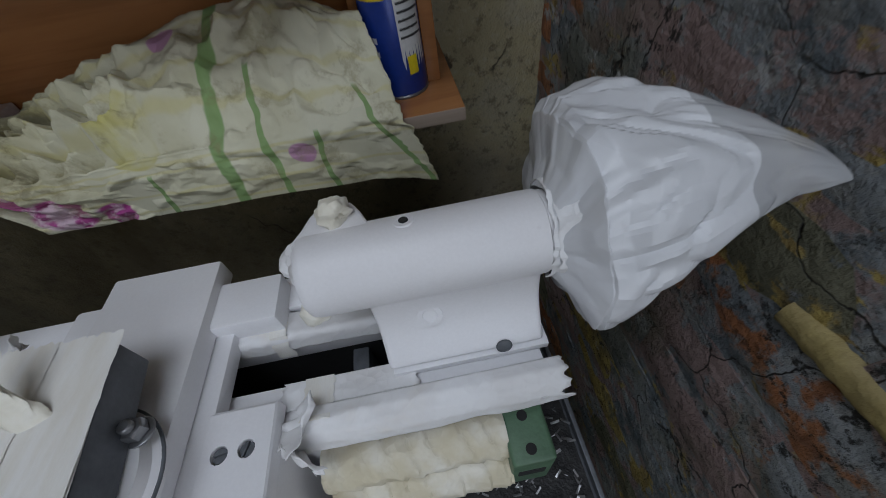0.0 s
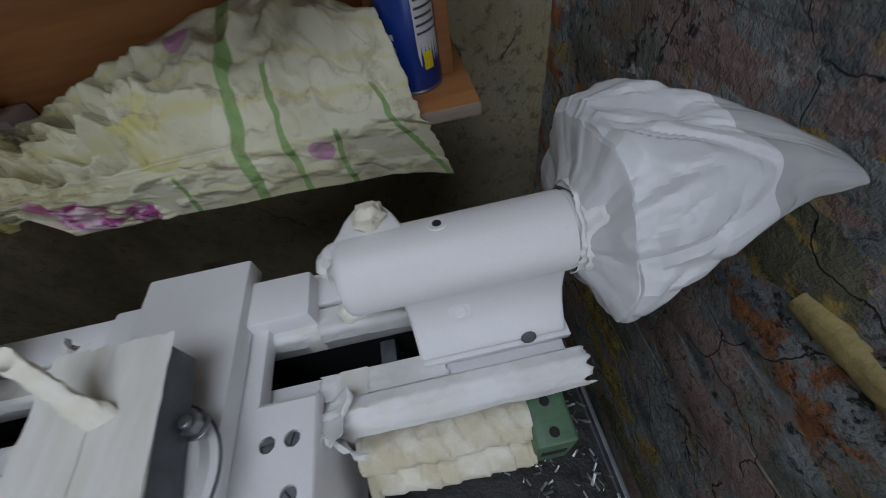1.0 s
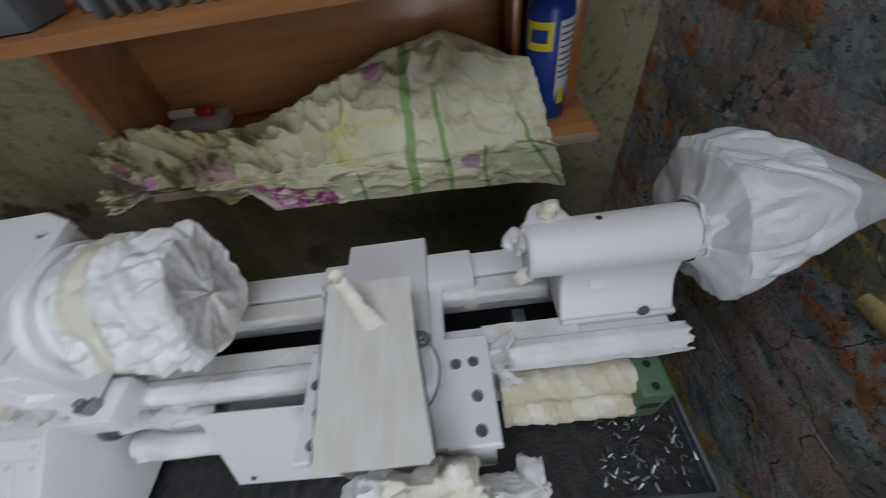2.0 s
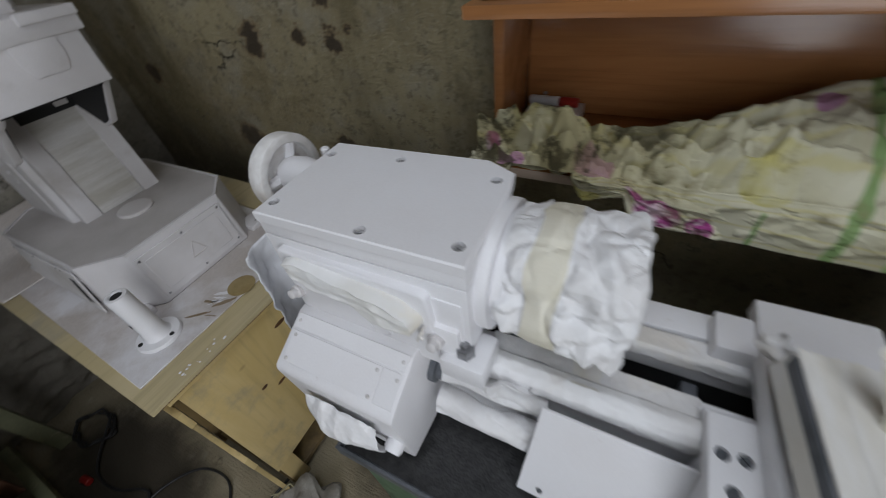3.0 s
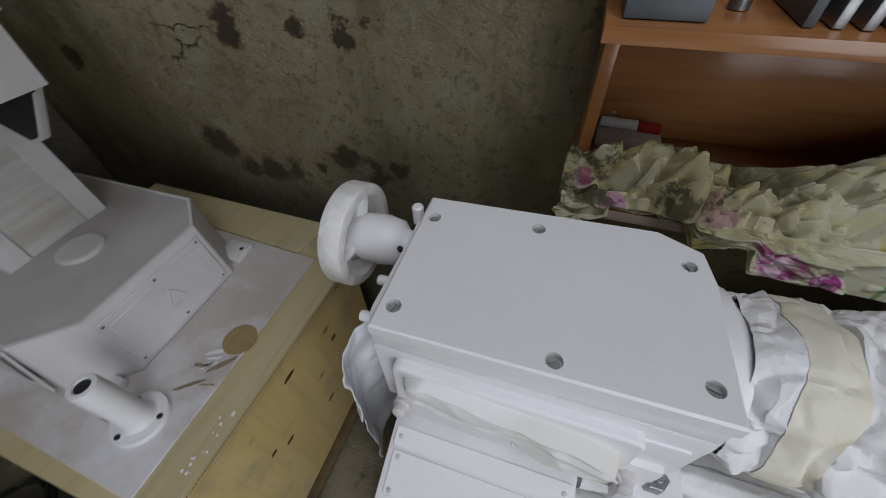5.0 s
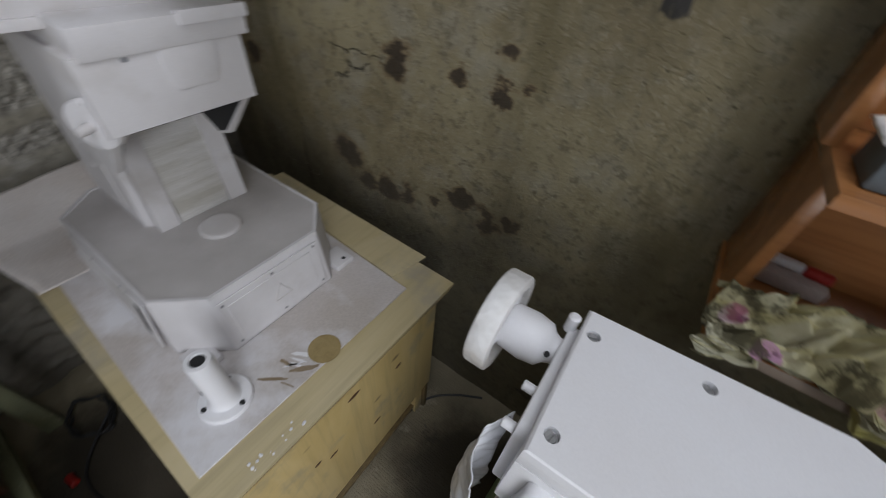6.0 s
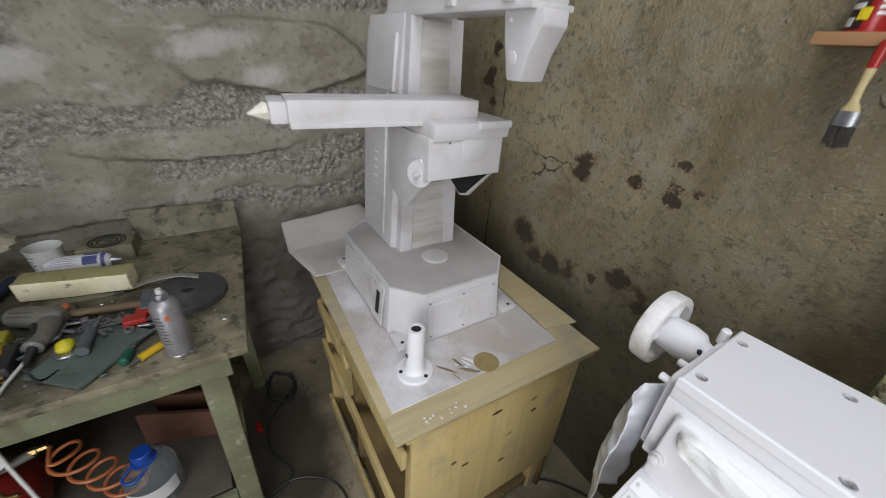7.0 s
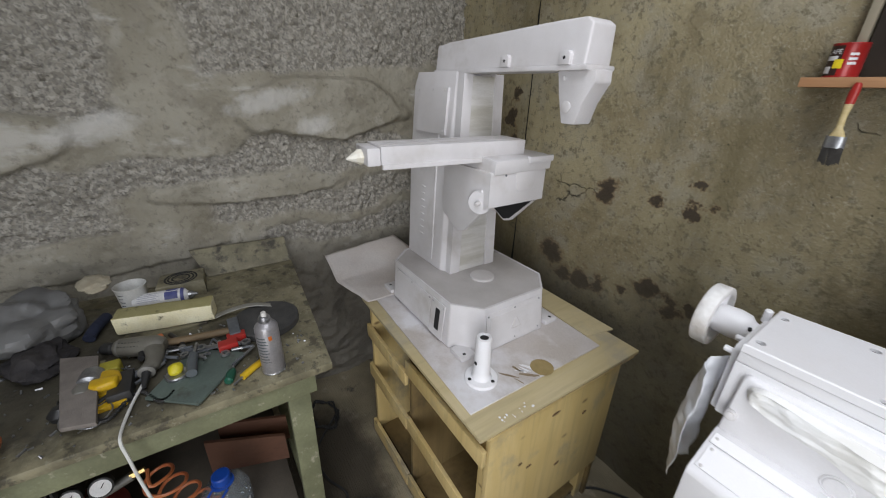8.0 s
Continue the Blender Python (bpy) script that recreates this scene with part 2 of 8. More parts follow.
class Nodes:
    """Short names for the nodes of one material."""

    def __init__(self, name):
        self.m = bpy.data.materials.new(name)
        self.m.use_nodes = True
        self.t = self.m.node_tree
        self.b = self.t.nodes["Principled BSDF"]
        self.pos = self.t.nodes.new("ShaderNodeNewGeometry").outputs["Position"]

    def put(self, sock, v):
        if isinstance(v, (tuple, list)):
            sock.default_value = (*v, 1.0) if len(v) == 3 and sock.type == "RGBA" else v
        elif isinstance(v, (int, float)):
            sock.default_value = v
        else:
            self.t.links.new(v, sock)

    def noise(self, scale, det=4.0, ro=0.55, vec=None, dist=0.0):
        n = self.t.nodes.new("ShaderNodeTexNoise")
        self.put(n.inputs["Vector"], vec or self.pos)
        self.put(n.inputs["Scale"], scale), self.put(n.inputs["Detail"], det), self.put(n.inputs["Roughness"], ro), self.put(n.inputs["Distortion"], dist)
        return n.outputs["Fac"]

    def voro(self, scale, feature="F1", vec=None):
        n = self.t.nodes.new("ShaderNodeTexVoronoi")
        n.feature = feature
        self.put(n.inputs["Vector"], vec or self.pos), self.put(n.inputs["Scale"], scale)
        return n.outputs["Distance"]

    def math(self, op, a, b=0.0, c=0.0):
        n = self.t.nodes.new("ShaderNodeMath")
        n.operation = op
        self.put(n.inputs[0], a), self.put(n.inputs[1], b), self.put(n.inputs[2], c)
        return n.outputs[0]

    def ramp(self, v, lo, hi, a=0.0, b=1.0):
        n = self.t.nodes.new("ShaderNodeMapRange")
        n.interpolation_type = "SMOOTHSTEP"
        for i, s in enumerate((v, lo, hi, a, b)):
            self.put(n.inputs[i], s)
        return n.outputs[0]

    def mix(self, f, a, b):
        n = self.t.nodes.new("ShaderNodeMix")
        n.data_type = "RGBA"
        self.put(n.inputs["Factor"], f), self.put(n.inputs["A"], a), self.put(n.inputs["B"], b)
        return n.outputs["Result"]

    def xyz(self, vec=None):
        n = self.t.nodes.new("ShaderNodeSeparateXYZ")
        self.put(n.inputs[0], vec or self.pos)
        return n.outputs

    def vec(self, x, y, z):
        n = self.t.nodes.new("ShaderNodeCombineXYZ")
        self.put(n.inputs[0], x), self.put(n.inputs[1], y), self.put(n.inputs[2], z)
        return n.outputs[0]

    def map(self, scale, vec=None, rot=(0, 0, 0)):
        n = self.t.nodes.new("ShaderNodeMapping")
        self.put(n.inputs[0], vec or self.pos)
        n.inputs["Scale"].default_value, n.inputs["Rotation"].default_value = scale, [radians(a) for a in rot]
        return n.outputs[0]

    def rand(self):
        return self.t.nodes.new("ShaderNodeObjectInfo").outputs["Random"]

    def attr(self, name):
        n = self.t.nodes.new("ShaderNodeAttribute")
        n.attribute_name = name
        return n.outputs["Fac"]

    def uv(self):
        return self.t.nodes.new("ShaderNodeTexCoord").outputs["UV"]

    def done(self, color, rough=0.8, bump=None, strength=0.4, depth=0.004, metal=0.0, spec=0.4):
        self.put(self.b.inputs["Base Color"], color), self.put(self.b.inputs["Roughness"], rough)
        self.put(self.b.inputs["Metallic"], metal), self.put(self.b.inputs["Specular IOR Level"], spec)
        if bump is not None:
            n = self.t.nodes.new("ShaderNodeBump")
            n.inputs["Strength"].default_value, n.inputs["Distance"].default_value = strength, depth
            self.put(n.inputs["Height"], bump)
            self.t.links.new(n.outputs[0], self.b.inputs["Normal"])
        return self.m


def concrete_wall_material():
    """Old cast concrete: olive grey and grainy, finely cracked, with damp blotches of black mould."""
    n = Nodes("cast_concrete")
    broad, mid, fine = n.noise(1.6, 4), n.noise(12, 6, 0.62), n.noise(150, 5, 0.65)
    c = n.mix(n.ramp(broad, 0.35, 0.65), (0.36, 0.312, 0.190), (0.215, 0.176, 0.100))
    c = n.mix(n.ramp(mid, 0.45, 0.66, 0, 0.55), c, (0.32, 0.30, 0.24))
    c = n.mix(n.ramp(n.noise(48, 6, 0.72), 0.51, 0.64, 0, 0.75), c, (0.125, 0.105, 0.062))
    c = n.mix(n.ramp(n.noise(110, 5, 0.72), 0.53, 0.66, 0, 0.4), c, (0.42, 0.39, 0.30))
    c = n.mix(n.ramp(n.noise(2.6, 6, 0.66, n.map((1, 1, 0.35))), 0.50, 0.66, 0, 0.7), c, (0.125, 0.102, 0.048))
    c = n.mix(n.ramp(n.noise(5.5, 7, 0.70), 0.54, 0.66, 0, 0.5), c, (0.15, 0.118, 0.06))
    wob = n.math("ADD", n.math("MULTIPLY", n.math("SUBTRACT", n.noise(30, 8, 0.75), 0.5), 0.10), n.math("MULTIPLY", n.math("SUBTRACT", n.noise(11, 3, 0.5, n.map((0.7, 1, 1.6))), 0.5), 0.12))
    x, y, z = n.xyz()
    stain = None
    for bx, bz, r in ((-0.73, 0.02, 0.034), (-0.56, 0.035, 0.022), (-0.46, 0.10, 0.016), (-0.45, 0.02, 0.018), (-0.405, 0.035, 0.015),
                      (-0.91, -0.28, 0.05), (-0.84, -0.33, 0.035), (-0.77, -0.33, 0.04), (-0.69, -0.32, 0.03), (-0.52, -0.26, 0.03),
                      (-0.435, -0.285, 0.032), (-0.386, -0.265, 0.02), (-0.60, -0.31, 0.02), (0.70, -0.22, 0.028), (0.73, -0.16, 0.02), (0.10, -0.55, 0.05),
                      (-1.22, 0.30, 0.02), (-1.24, 0.22, 0.022), (-1.20, 0.14, 0.018), (-1.26, 0.05, 0.02), (-1.3, -0.1, 0.03)):
        dx, dz = n.math("SUBTRACT", x, bx), n.math("SUBTRACT", z, bz + Z0)
        d = n.math("SQRT", n.math("ADD", n.math("MULTIPLY", dx, dx), n.math("MULTIPLY", dz, dz)))
        s = n.ramp(n.math("ADD", d, wob), r * 0.45, r * 1.45, 1.0, 0.0)
        stain = s if stain is None else n.math("MAXIMUM", stain, s)
    c = n.mix(n.ramp(stain, 0.0, 0.5, 0.0, 0.6), c, (0.17, 0.105, 0.045))
    c = n.mix(n.ramp(stain, 0.35, 0.9, 0.0, 0.88), c, (0.035, 0.026, 0.018))
    # a darker skirt with an uneven upper edge: damp stain and painted-in shade
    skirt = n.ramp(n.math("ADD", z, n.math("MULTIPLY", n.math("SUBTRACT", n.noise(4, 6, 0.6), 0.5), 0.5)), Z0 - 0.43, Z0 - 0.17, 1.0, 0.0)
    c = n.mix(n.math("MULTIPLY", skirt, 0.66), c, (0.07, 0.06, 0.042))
    pits = n.math("MULTIPLY", n.ramp(n.voro(62), 0.0, 0.17, 1.0, 0.0), n.ramp(n.noise(19, 3), 0.54, 0.62))
    warp = n.t.nodes.new("ShaderNodeVectorMath")
    warp.operation = "MULTIPLY_ADD"
    tex = n.t.nodes.new("ShaderNodeTexNoise")
    tex.inputs["Scale"].default_value, tex.inputs["Detail"].default_value = 9, 6
    n.put(tex.inputs["Vector"], n.pos)
    n.put(warp.inputs[0], tex.outputs["Color"]), n.put(warp.inputs[1], (0.16, 0.16, 0.16)), n.put(warp.inputs[2], n.pos)
    crack = n.math("MULTIPLY", n.ramp(n.voro(3.2, "DISTANCE_TO_EDGE", warp.outputs[0]), 0.002, 0.009, 1.0, 0.0), n.ramp(n.noise(5, 4), 0.60, 0.66))
    pits = n.math("MAXIMUM", pits, crack)
    c = n.mix(n.math("MULTIPLY", pits, 0.8), c, (0.05, 0.042, 0.03))
    h = n.math("SUBTRACT", n.math("ADD", n.math("MULTIPLY", mid, 0.5), n.math("ADD", n.math("MULTIPLY", fine, 0.55), n.math("MULTIPLY", n.noise(42, 6, 0.7), 0.8))), pits)
    return n.done(c, n.ramp(mid, 0.3, 0.7, 0.45, 0.8), h, 0.85, 0.008, spec=0.4)


def rubble_wall_material():
    """Stones in rough mortar: grey, lighter where it was smoothed, with a mask of the bare gravel."""
    n = Nodes("rubble_and_mortar")
    rough = n.attr("gravel")
    broad, mid, fine = n.noise(2.5, 5), n.noise(14, 6, 0.62), n.noise(120, 4)
    smooth = n.mix(n.ramp(broad, 0.35, 0.65), (0.345, 0.325, 0.27), (0.255, 0.235, 0.185))
    smooth = n.mix(n.ramp(mid, 0.5, 0.75), smooth, (0.46, 0.44, 0.39))
    smooth = n.mix(n.ramp(n.noise(45, 6, 0.7), 0.52, 0.68, 0, 0.7), smooth, (0.15, 0.135, 0.11))
    smooth = n.mix(n.ramp(n.noise(7, 7, 0.70), 0.50, 0.62, 0, 0.65), smooth, (0.185, 0.165, 0.125))
    smooth = n.mix(n.ramp(n.noise(5, 5, 0.6, n.map((1, 0.6, 1.4))), 0.58, 0.68, 0, 0.7), smooth, (0.50, 0.485, 0.45))
    peb = n.t.nodes.new("ShaderNodeTexVoronoi")
    peb.inputs["Scale"].default_value = 75
    n.put(peb.inputs["Vector"], n.pos)
    grey = n.xyz(peb.outputs["Color"])[0]
    gravel = n.mix(grey, (0.22, 0.205, 0.175), (0.40, 0.38, 0.335))
    gravel = n.mix(n.ramp(fine, 0.45, 0.7), gravel, (0.16, 0.15, 0.135))
    c = n.mix(rough, smooth, gravel)
    x, y, z = n.xyz()
    wob = n.math("MULTIPLY", n.math("SUBTRACT", n.noise(16, 6, 0.65), 0.5), 1.6)
    for yc, zc, ry, rz in ((-0.86, 0.19, 0.13, 0.045), (-0.34, 0.275, 0.15, 0.038), (-0.20, 0.18, 0.08, 0.04), (-1.15, 0.10, 0.12, 0.03)):
        a, b = n.math("DIVIDE", n.math("SUBTRACT", y, yc), ry), n.math("DIVIDE", n.math("SUBTRACT", n.math("SUBTRACT", z, zc + Z0), n.math("MULTIPLY", n.math("SUBTRACT", y, yc), 0.25)), rz)
        d = n.math("ADD", n.math("SQRT", n.math("ADD", n.math("MULTIPLY", a, a), n.math("MULTIPLY", b, b))), wob)
        c = n.mix(n.ramp(d, 0.35, 1.25, 0.6, 0.0), c, (0.58, 0.57, 0.55))
    # darker towards the wall's foot, along an uneven line
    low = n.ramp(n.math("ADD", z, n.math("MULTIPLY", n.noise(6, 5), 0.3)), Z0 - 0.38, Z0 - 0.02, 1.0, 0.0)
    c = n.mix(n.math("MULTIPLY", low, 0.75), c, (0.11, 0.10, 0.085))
    h = n.math("ADD", n.math("MULTIPLY", mid, 0.5), n.math("MULTIPLY", fine, 0.5))
    return n.done(c, 0.88, h, 0.9, 0.006, spec=0.3)


def floor_material():
    n = Nodes("dusty_concrete_floor")
    broad, mid, fine = n.noise(1.8, 5), n.noise(9, 6, 0.62), n.noise(140, 4)
    c = n.mix(n.ramp(broad, 0.35, 0.65), (0.33, 0.285, 0.195), (0.19, 0.16, 0.105))
    c = n.mix(n.ramp(mid, 0.55, 0.72), c, (0.38, 0.34, 0.255))
    c = n.mix(n.ramp(n.noise(6, 6, 0.65), 0.60, 0.70, 0, 0.8), c, (0.05, 0.046, 0.04))
    x, y, z = n.xyz()
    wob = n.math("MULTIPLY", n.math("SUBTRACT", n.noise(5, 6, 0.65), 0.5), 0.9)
    for xc, yc, rx, ry in ((-1.05, -0.40, 0.40, 0.22), (-0.98, -0.85, 0.42, 0.40), (-0.15, 0.20, 0.3, 0.3)):   # shade by the bench, crate and lathe, painted into the floor
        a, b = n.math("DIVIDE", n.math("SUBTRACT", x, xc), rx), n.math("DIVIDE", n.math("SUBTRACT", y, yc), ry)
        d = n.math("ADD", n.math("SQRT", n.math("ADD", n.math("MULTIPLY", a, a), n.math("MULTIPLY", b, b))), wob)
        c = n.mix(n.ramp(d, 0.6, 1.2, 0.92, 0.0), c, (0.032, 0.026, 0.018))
    return n.done(c, 0.85, n.math("ADD", n.math("MULTIPLY", mid, 0.6), n.math("ADD", fine, n.noise(60, 3, 0.5, n.map((0.25, 3.0, 1.0))))), 0.6, 0.005)


def brick_material():
    """Bricks under the rags of many coats of paint: brick red, slate blue, ochre and soot."""
    n = Nodes("old_painted_brick")
    r = n.rand()
    shift = n.vec(n.math("MULTIPLY", r, 0.6), r, 0.0)
    va = n.t.nodes.new("ShaderNodeVectorMath")
    n.put(va.inputs[0], n.pos), n.put(va.inputs[1], shift)
    v = va.outputs[0]
    slate = n.mix(n.ramp(n.noise(14, 6, 0.62), 0.38, 0.62), (0.30, 0.325, 0.345), (0.125, 0.15, 0.17))
    slate = n.mix(n.ramp(n.noise(50, 5, 0.7), 0.48, 0.62, 0, 0.6), slate, (0.36, 0.36, 0.35))
    rust = n.mix(n.ramp(n.noise(30, 5, 0.65), 0.42, 0.62), (0.40, 0.165, 0.07), (0.22, 0.095, 0.05))
    plum = n.mix(n.noise(26, 4), (0.27, 0.185, 0.18), (0.37, 0.28, 0.265))
    ochre = n.mix(n.ramp(n.noise(34, 5), 0.4, 0.6), (0.46, 0.35, 0.11), (0.30, 0.22, 0.08))
    moss = n.mix(n.noise(22, 5), (0.105, 0.105, 0.075), (0.20, 0.195, 0.13))
    # every brick wears one coat of its own, torn along its edges
    pick = n.math("ADD", r, n.math("MULTIPLY", n.math("SUBTRACT", n.noise(11, 7, 0.66), 0.5), 0.55))
    c = n.mix(n.ramp(pick, 0.25, 0.29), plum, slate)
    c = n.mix(n.ramp(pick, 0.46, 0.49), c, rust)
    c = n.mix(n.ramp(pick, 0.62, 0.65), c, n.mix(n.ramp(n.noise(18, 6, 0.7), 0.45, 0.55), plum, slate))
    c = n.mix(n.ramp(pick, 0.80, 0.83), c, ochre)
    c = n.mix(n.ramp(pick, 0.92, 0.95), c, moss)
    c = n.mix(n.ramp(n.noise(9, 8, 0.66, n.map((1, 1.2, 1.6))), 0.58, 0.62), c, slate)
    c = n.mix(n.ramp(n.noise(10, 8, 0.66, n.map((1, 0.7, 1.8), v)), 0.60, 0.63), c, ochre)
    c = n.mix(n.ramp(n.noise(4.2, 6, 0.6), 0.54, 0.64, 0, 0.6), c, moss)
    c = n.mix(n.ramp(n.noise(17, 8, 0.74, n.map((1, 0.6, 1))), 0.59, 0.63, 0, 0.8), c, (0.44, 0.45, 0.45))
    c = n.mix(n.ramp(n.noise(3.4, 7, 0.66), 0.60, 0.72, 0, 0.85), c, (0.04, 0.038, 0.036))
    warp = n.t.nodes.new("ShaderNodeVectorMath")
    warp.operation = "MULTIPLY_ADD"
    tex = n.t.nodes.new("ShaderNodeTexNoise")
    tex.inputs["Scale"].default_value, tex.inputs["Detail"].default_value = 12, 6
    n.put(tex.inputs["Vector"], n.pos)
    n.put(warp.inputs[0], tex.outputs["Color"]), n.put(warp.inputs[1], (0.12, 0.12, 0.12)), n.put(warp.inputs[2], n.pos)
    crack = n.math("MULTIPLY", n.ramp(n.voro(7, "DISTANCE_TO_EDGE", warp.outputs[0]), 0.002, 0.010, 1.0, 0.0), n.ramp(n.noise(6, 4), 0.45, 0.55))
    spots = n.math("MULTIPLY", n.ramp(n.noise(75, 6, 0.75), 0.56, 0.62), n.ramp(n.noise(8, 4), 0.42, 0.6))
    hole = n.math("MAXIMUM", crack, spots)
    c = n.mix(n.math("MULTIPLY", hole, 0.92), c, (0.014, 0.013, 0.012))
    h = n.math("SUBTRACT", n.math("ADD", n.noise(60, 6, 0.65), n.math("MULTIPLY", n.noise(9, 7, 0.66), 1.6)), n.math("MULTIPLY", hole, 0.8))
    return n.done(c, n.ramp(n.noise(15, 4), 0.3, 0.7, 0.42, 0.75), h, 0.9, 0.008, spec=0.4)


CONCRETE, RUBBLE, FLOOR, BRICK = concrete_wall_material(), rubble_wall_material(), floor_material(), brick_material()
MORTAR = BRICK
PLASTER = material("grey_plaster", (0.22, 0.21, 0.185), (0.16, 0.15, 0.13), 4, 0.85, bump=0.5, fine=90)

# ---- the room ----
YB, XL, XR, YF, ZC = 0.533, -1.585, 0.905, -2.5, 1.58


def uneven(bm, f, nu, nv):
    return sheet(bm, f, nu, nv, uv=False)


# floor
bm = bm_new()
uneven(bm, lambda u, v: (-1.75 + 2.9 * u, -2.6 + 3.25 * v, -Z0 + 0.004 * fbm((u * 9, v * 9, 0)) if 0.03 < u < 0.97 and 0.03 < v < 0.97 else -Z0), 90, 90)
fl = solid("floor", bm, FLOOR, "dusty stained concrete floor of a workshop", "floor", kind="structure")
# back wall: the long cast panel, and a strip beside a dark joint
bm = bm_new()
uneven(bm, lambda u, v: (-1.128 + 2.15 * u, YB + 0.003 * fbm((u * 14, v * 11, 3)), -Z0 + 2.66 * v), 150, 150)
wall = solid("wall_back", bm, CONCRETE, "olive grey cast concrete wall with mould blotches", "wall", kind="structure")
bm = bm_new()
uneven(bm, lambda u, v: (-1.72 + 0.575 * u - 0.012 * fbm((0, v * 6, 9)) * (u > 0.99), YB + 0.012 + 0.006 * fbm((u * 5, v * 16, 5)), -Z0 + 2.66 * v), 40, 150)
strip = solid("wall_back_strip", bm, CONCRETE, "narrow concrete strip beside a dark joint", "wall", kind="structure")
bm = bm_new()
box(bm, -1.75, 1.1, YB + 0.03, YB + 0.25, -Z0, ZC, 0)
solid("wall_back_core", bm, DARK, "dark core behind the concrete panels", "wall", kind="structure")


# left wall: stones in mortar, gravel showing through
def gravel_mask(y, z):
    """1 where the bare gravel shows, 0 where mortar or stone is smooth."""
    w = fbm((y * 3.0, z * 3.0, 1.7), 4) * 0.07
    m = 0.0
    zz = z + w
    for zc, half, y0, y1 in ((0.66, 0.42, -1.8, -0.74), (0.66, 0.30, -0.56, 0.6), (0.03, 0.06, -1.5, 0.35), (-0.14, 0.06, -0.66, 0.35), (-0.08, 0.09, -1.6, -0.86), (-0.30, 0.05, -0.5, 0.3)):
        tilt = 0.06 * (y + 0.5)
        a = 1 - min(max((abs(zz - zc - tilt) - half) / 0.02 + 0.5, 0), 1)
        b = min(max((y + w - y0) / 0.05, 0), 1) * min(max((y1 - y - w) / 0.05, 0), 1)
        m = max(m, a * b)
    return m


def stone(y, z):
    """Smooth faces of single stones, standing proud: (height, is stone)."""
    h = 0.0
    for yc, zc, ry, rz, p in ((-0.12, 0.24, 0.34, 0.115, 0.030), (-1.2, 0.16, 0.30, 0.10, 0.022), (-0.4, -0.04, 0.36, 0.05, 0.012), (-0.95, -0.22, 0.4, 0.07, 0.012)):
        w = fbm((y * 5, z * 5, yc * 9), 3) * 0.18
        d = math.hypot((y - yc) / ry, (z - zc) / rz * 1.0) + w
        h = max(h, p * min(max((1.05 - d) / 0.10, 0), 1))
    return h


def build_left_wall():
    ny, nz = 330, 292
    bm = bm_new()
    lay = bm.verts.layers.float.new("gravel")
    vs = []
    for i in range(ny + 1):
        y = -1.75 + 2.30 * i / ny
        row = []
        for j in range(nz + 1):
            z = -Z0 - 0.005 + 2.025 * j / nz
            m, s = gravel_mask(y, z), stone(y, z)
            m *= 1 - min(s / 0.01, 1)
            low = min(max((-0.42 - z) / 0.2, 0), 1)   # rough footing of bare stones
            m *= 1 - 0.8 * low
            d, _ = noise.voronoi(Vector((y * 62, z * 62, 0)))
            d2, _ = noise.voronoi(Vector((y * 110, z * 110, 3)))
            x = 0.016 * fbm((y * 4, z * 4, 2)) + 0.005 * fbm((y * 14, z * 14, 6)) + 0.0035 * fbm((y * 36, z * 36, 4)) + s
            x += m * (0.024 * (0.55 - min(d[0], 1.0)) + 0.010 * (0.5 - d2[0]) - 0.008)
            x += low * (0.022 * crease((y * 5, z * 7, 11)) + 0.010 * fbm((y * 9, z * 12, 8)) - 0.008)
            v = bm.verts.new((XL + x, y, z))
            v[lay] = m
            row.append(v)
        vs.append(row)
    for i in range(ny):
        for j in range(nz):
            bm.faces.new((vs[i][j], vs[i + 1][j], vs[i + 1][j + 1], vs[i][j + 1]))
    return bm


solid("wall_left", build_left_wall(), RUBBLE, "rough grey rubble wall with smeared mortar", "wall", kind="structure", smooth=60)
bm = bm_new()
box(bm, XL - 0.25, XL - 0.03, -2.6, 0.7, -Z0, ZC, 0)
solid("wall_left_core", bm, RUBBLE, "rough grey stone wall behind the mortar", "wall", kind="structure")

# right wall with its doorway, front wall with its window, ceiling
bm = bm_new()
box(bm, XR + 0.006, XR + 0.25, -0.75, 0.68, -Z0, ZC, 0)
brick_wall = solid("wall_right", bm, MORTAR, "old brick wall with rags of many coats of paint", "wall", kind="structure")
bm = bm_new()
box(bm, XR + 0.006, XR + 0.25, -2.6, -2.45, -Z0, ZC, 0)
box(bm, XR + 0.006, XR + 0.25, -2.45, -0.75, 1.08, ZC, 0)
solid("wall_right_lintel", bm, PLASTER, "plastered wall round an open doorway", "wall", kind="structure")
bm = bm_new()
box(bm, -1.7, 1.15, YF - 0.2, YF, -Z0, ZC, 0)
solid("wall_front", bm, PLASTER, "plain grey plastered wall", "wall", kind="structure")
bm = bm_new()
box(bm, -1.8, 1.2, -2.75, -0.96, ZC, ZC + 0.12, 0)
box(bm, -1.8, 1.2, 0.06, 0.8, ZC, ZC + 0.12, 0)
box(bm, -1.8, -0.33, -0.96, 0.06, ZC, ZC + 0.12, 0)
box(bm, 0.83, 1.2, -0.96, 0.06, ZC, ZC + 0.12, 0)
solid("ceiling", bm, PLASTER, "plain grey concrete ceiling with a rooflight opening", "ceiling", kind="structure")

# ---- the lathe ----
lathe = thing("lathe", 0.3, 0.06, -0.33, "small metal lathe freshly painted white, its parts masked with tape", "lathe")

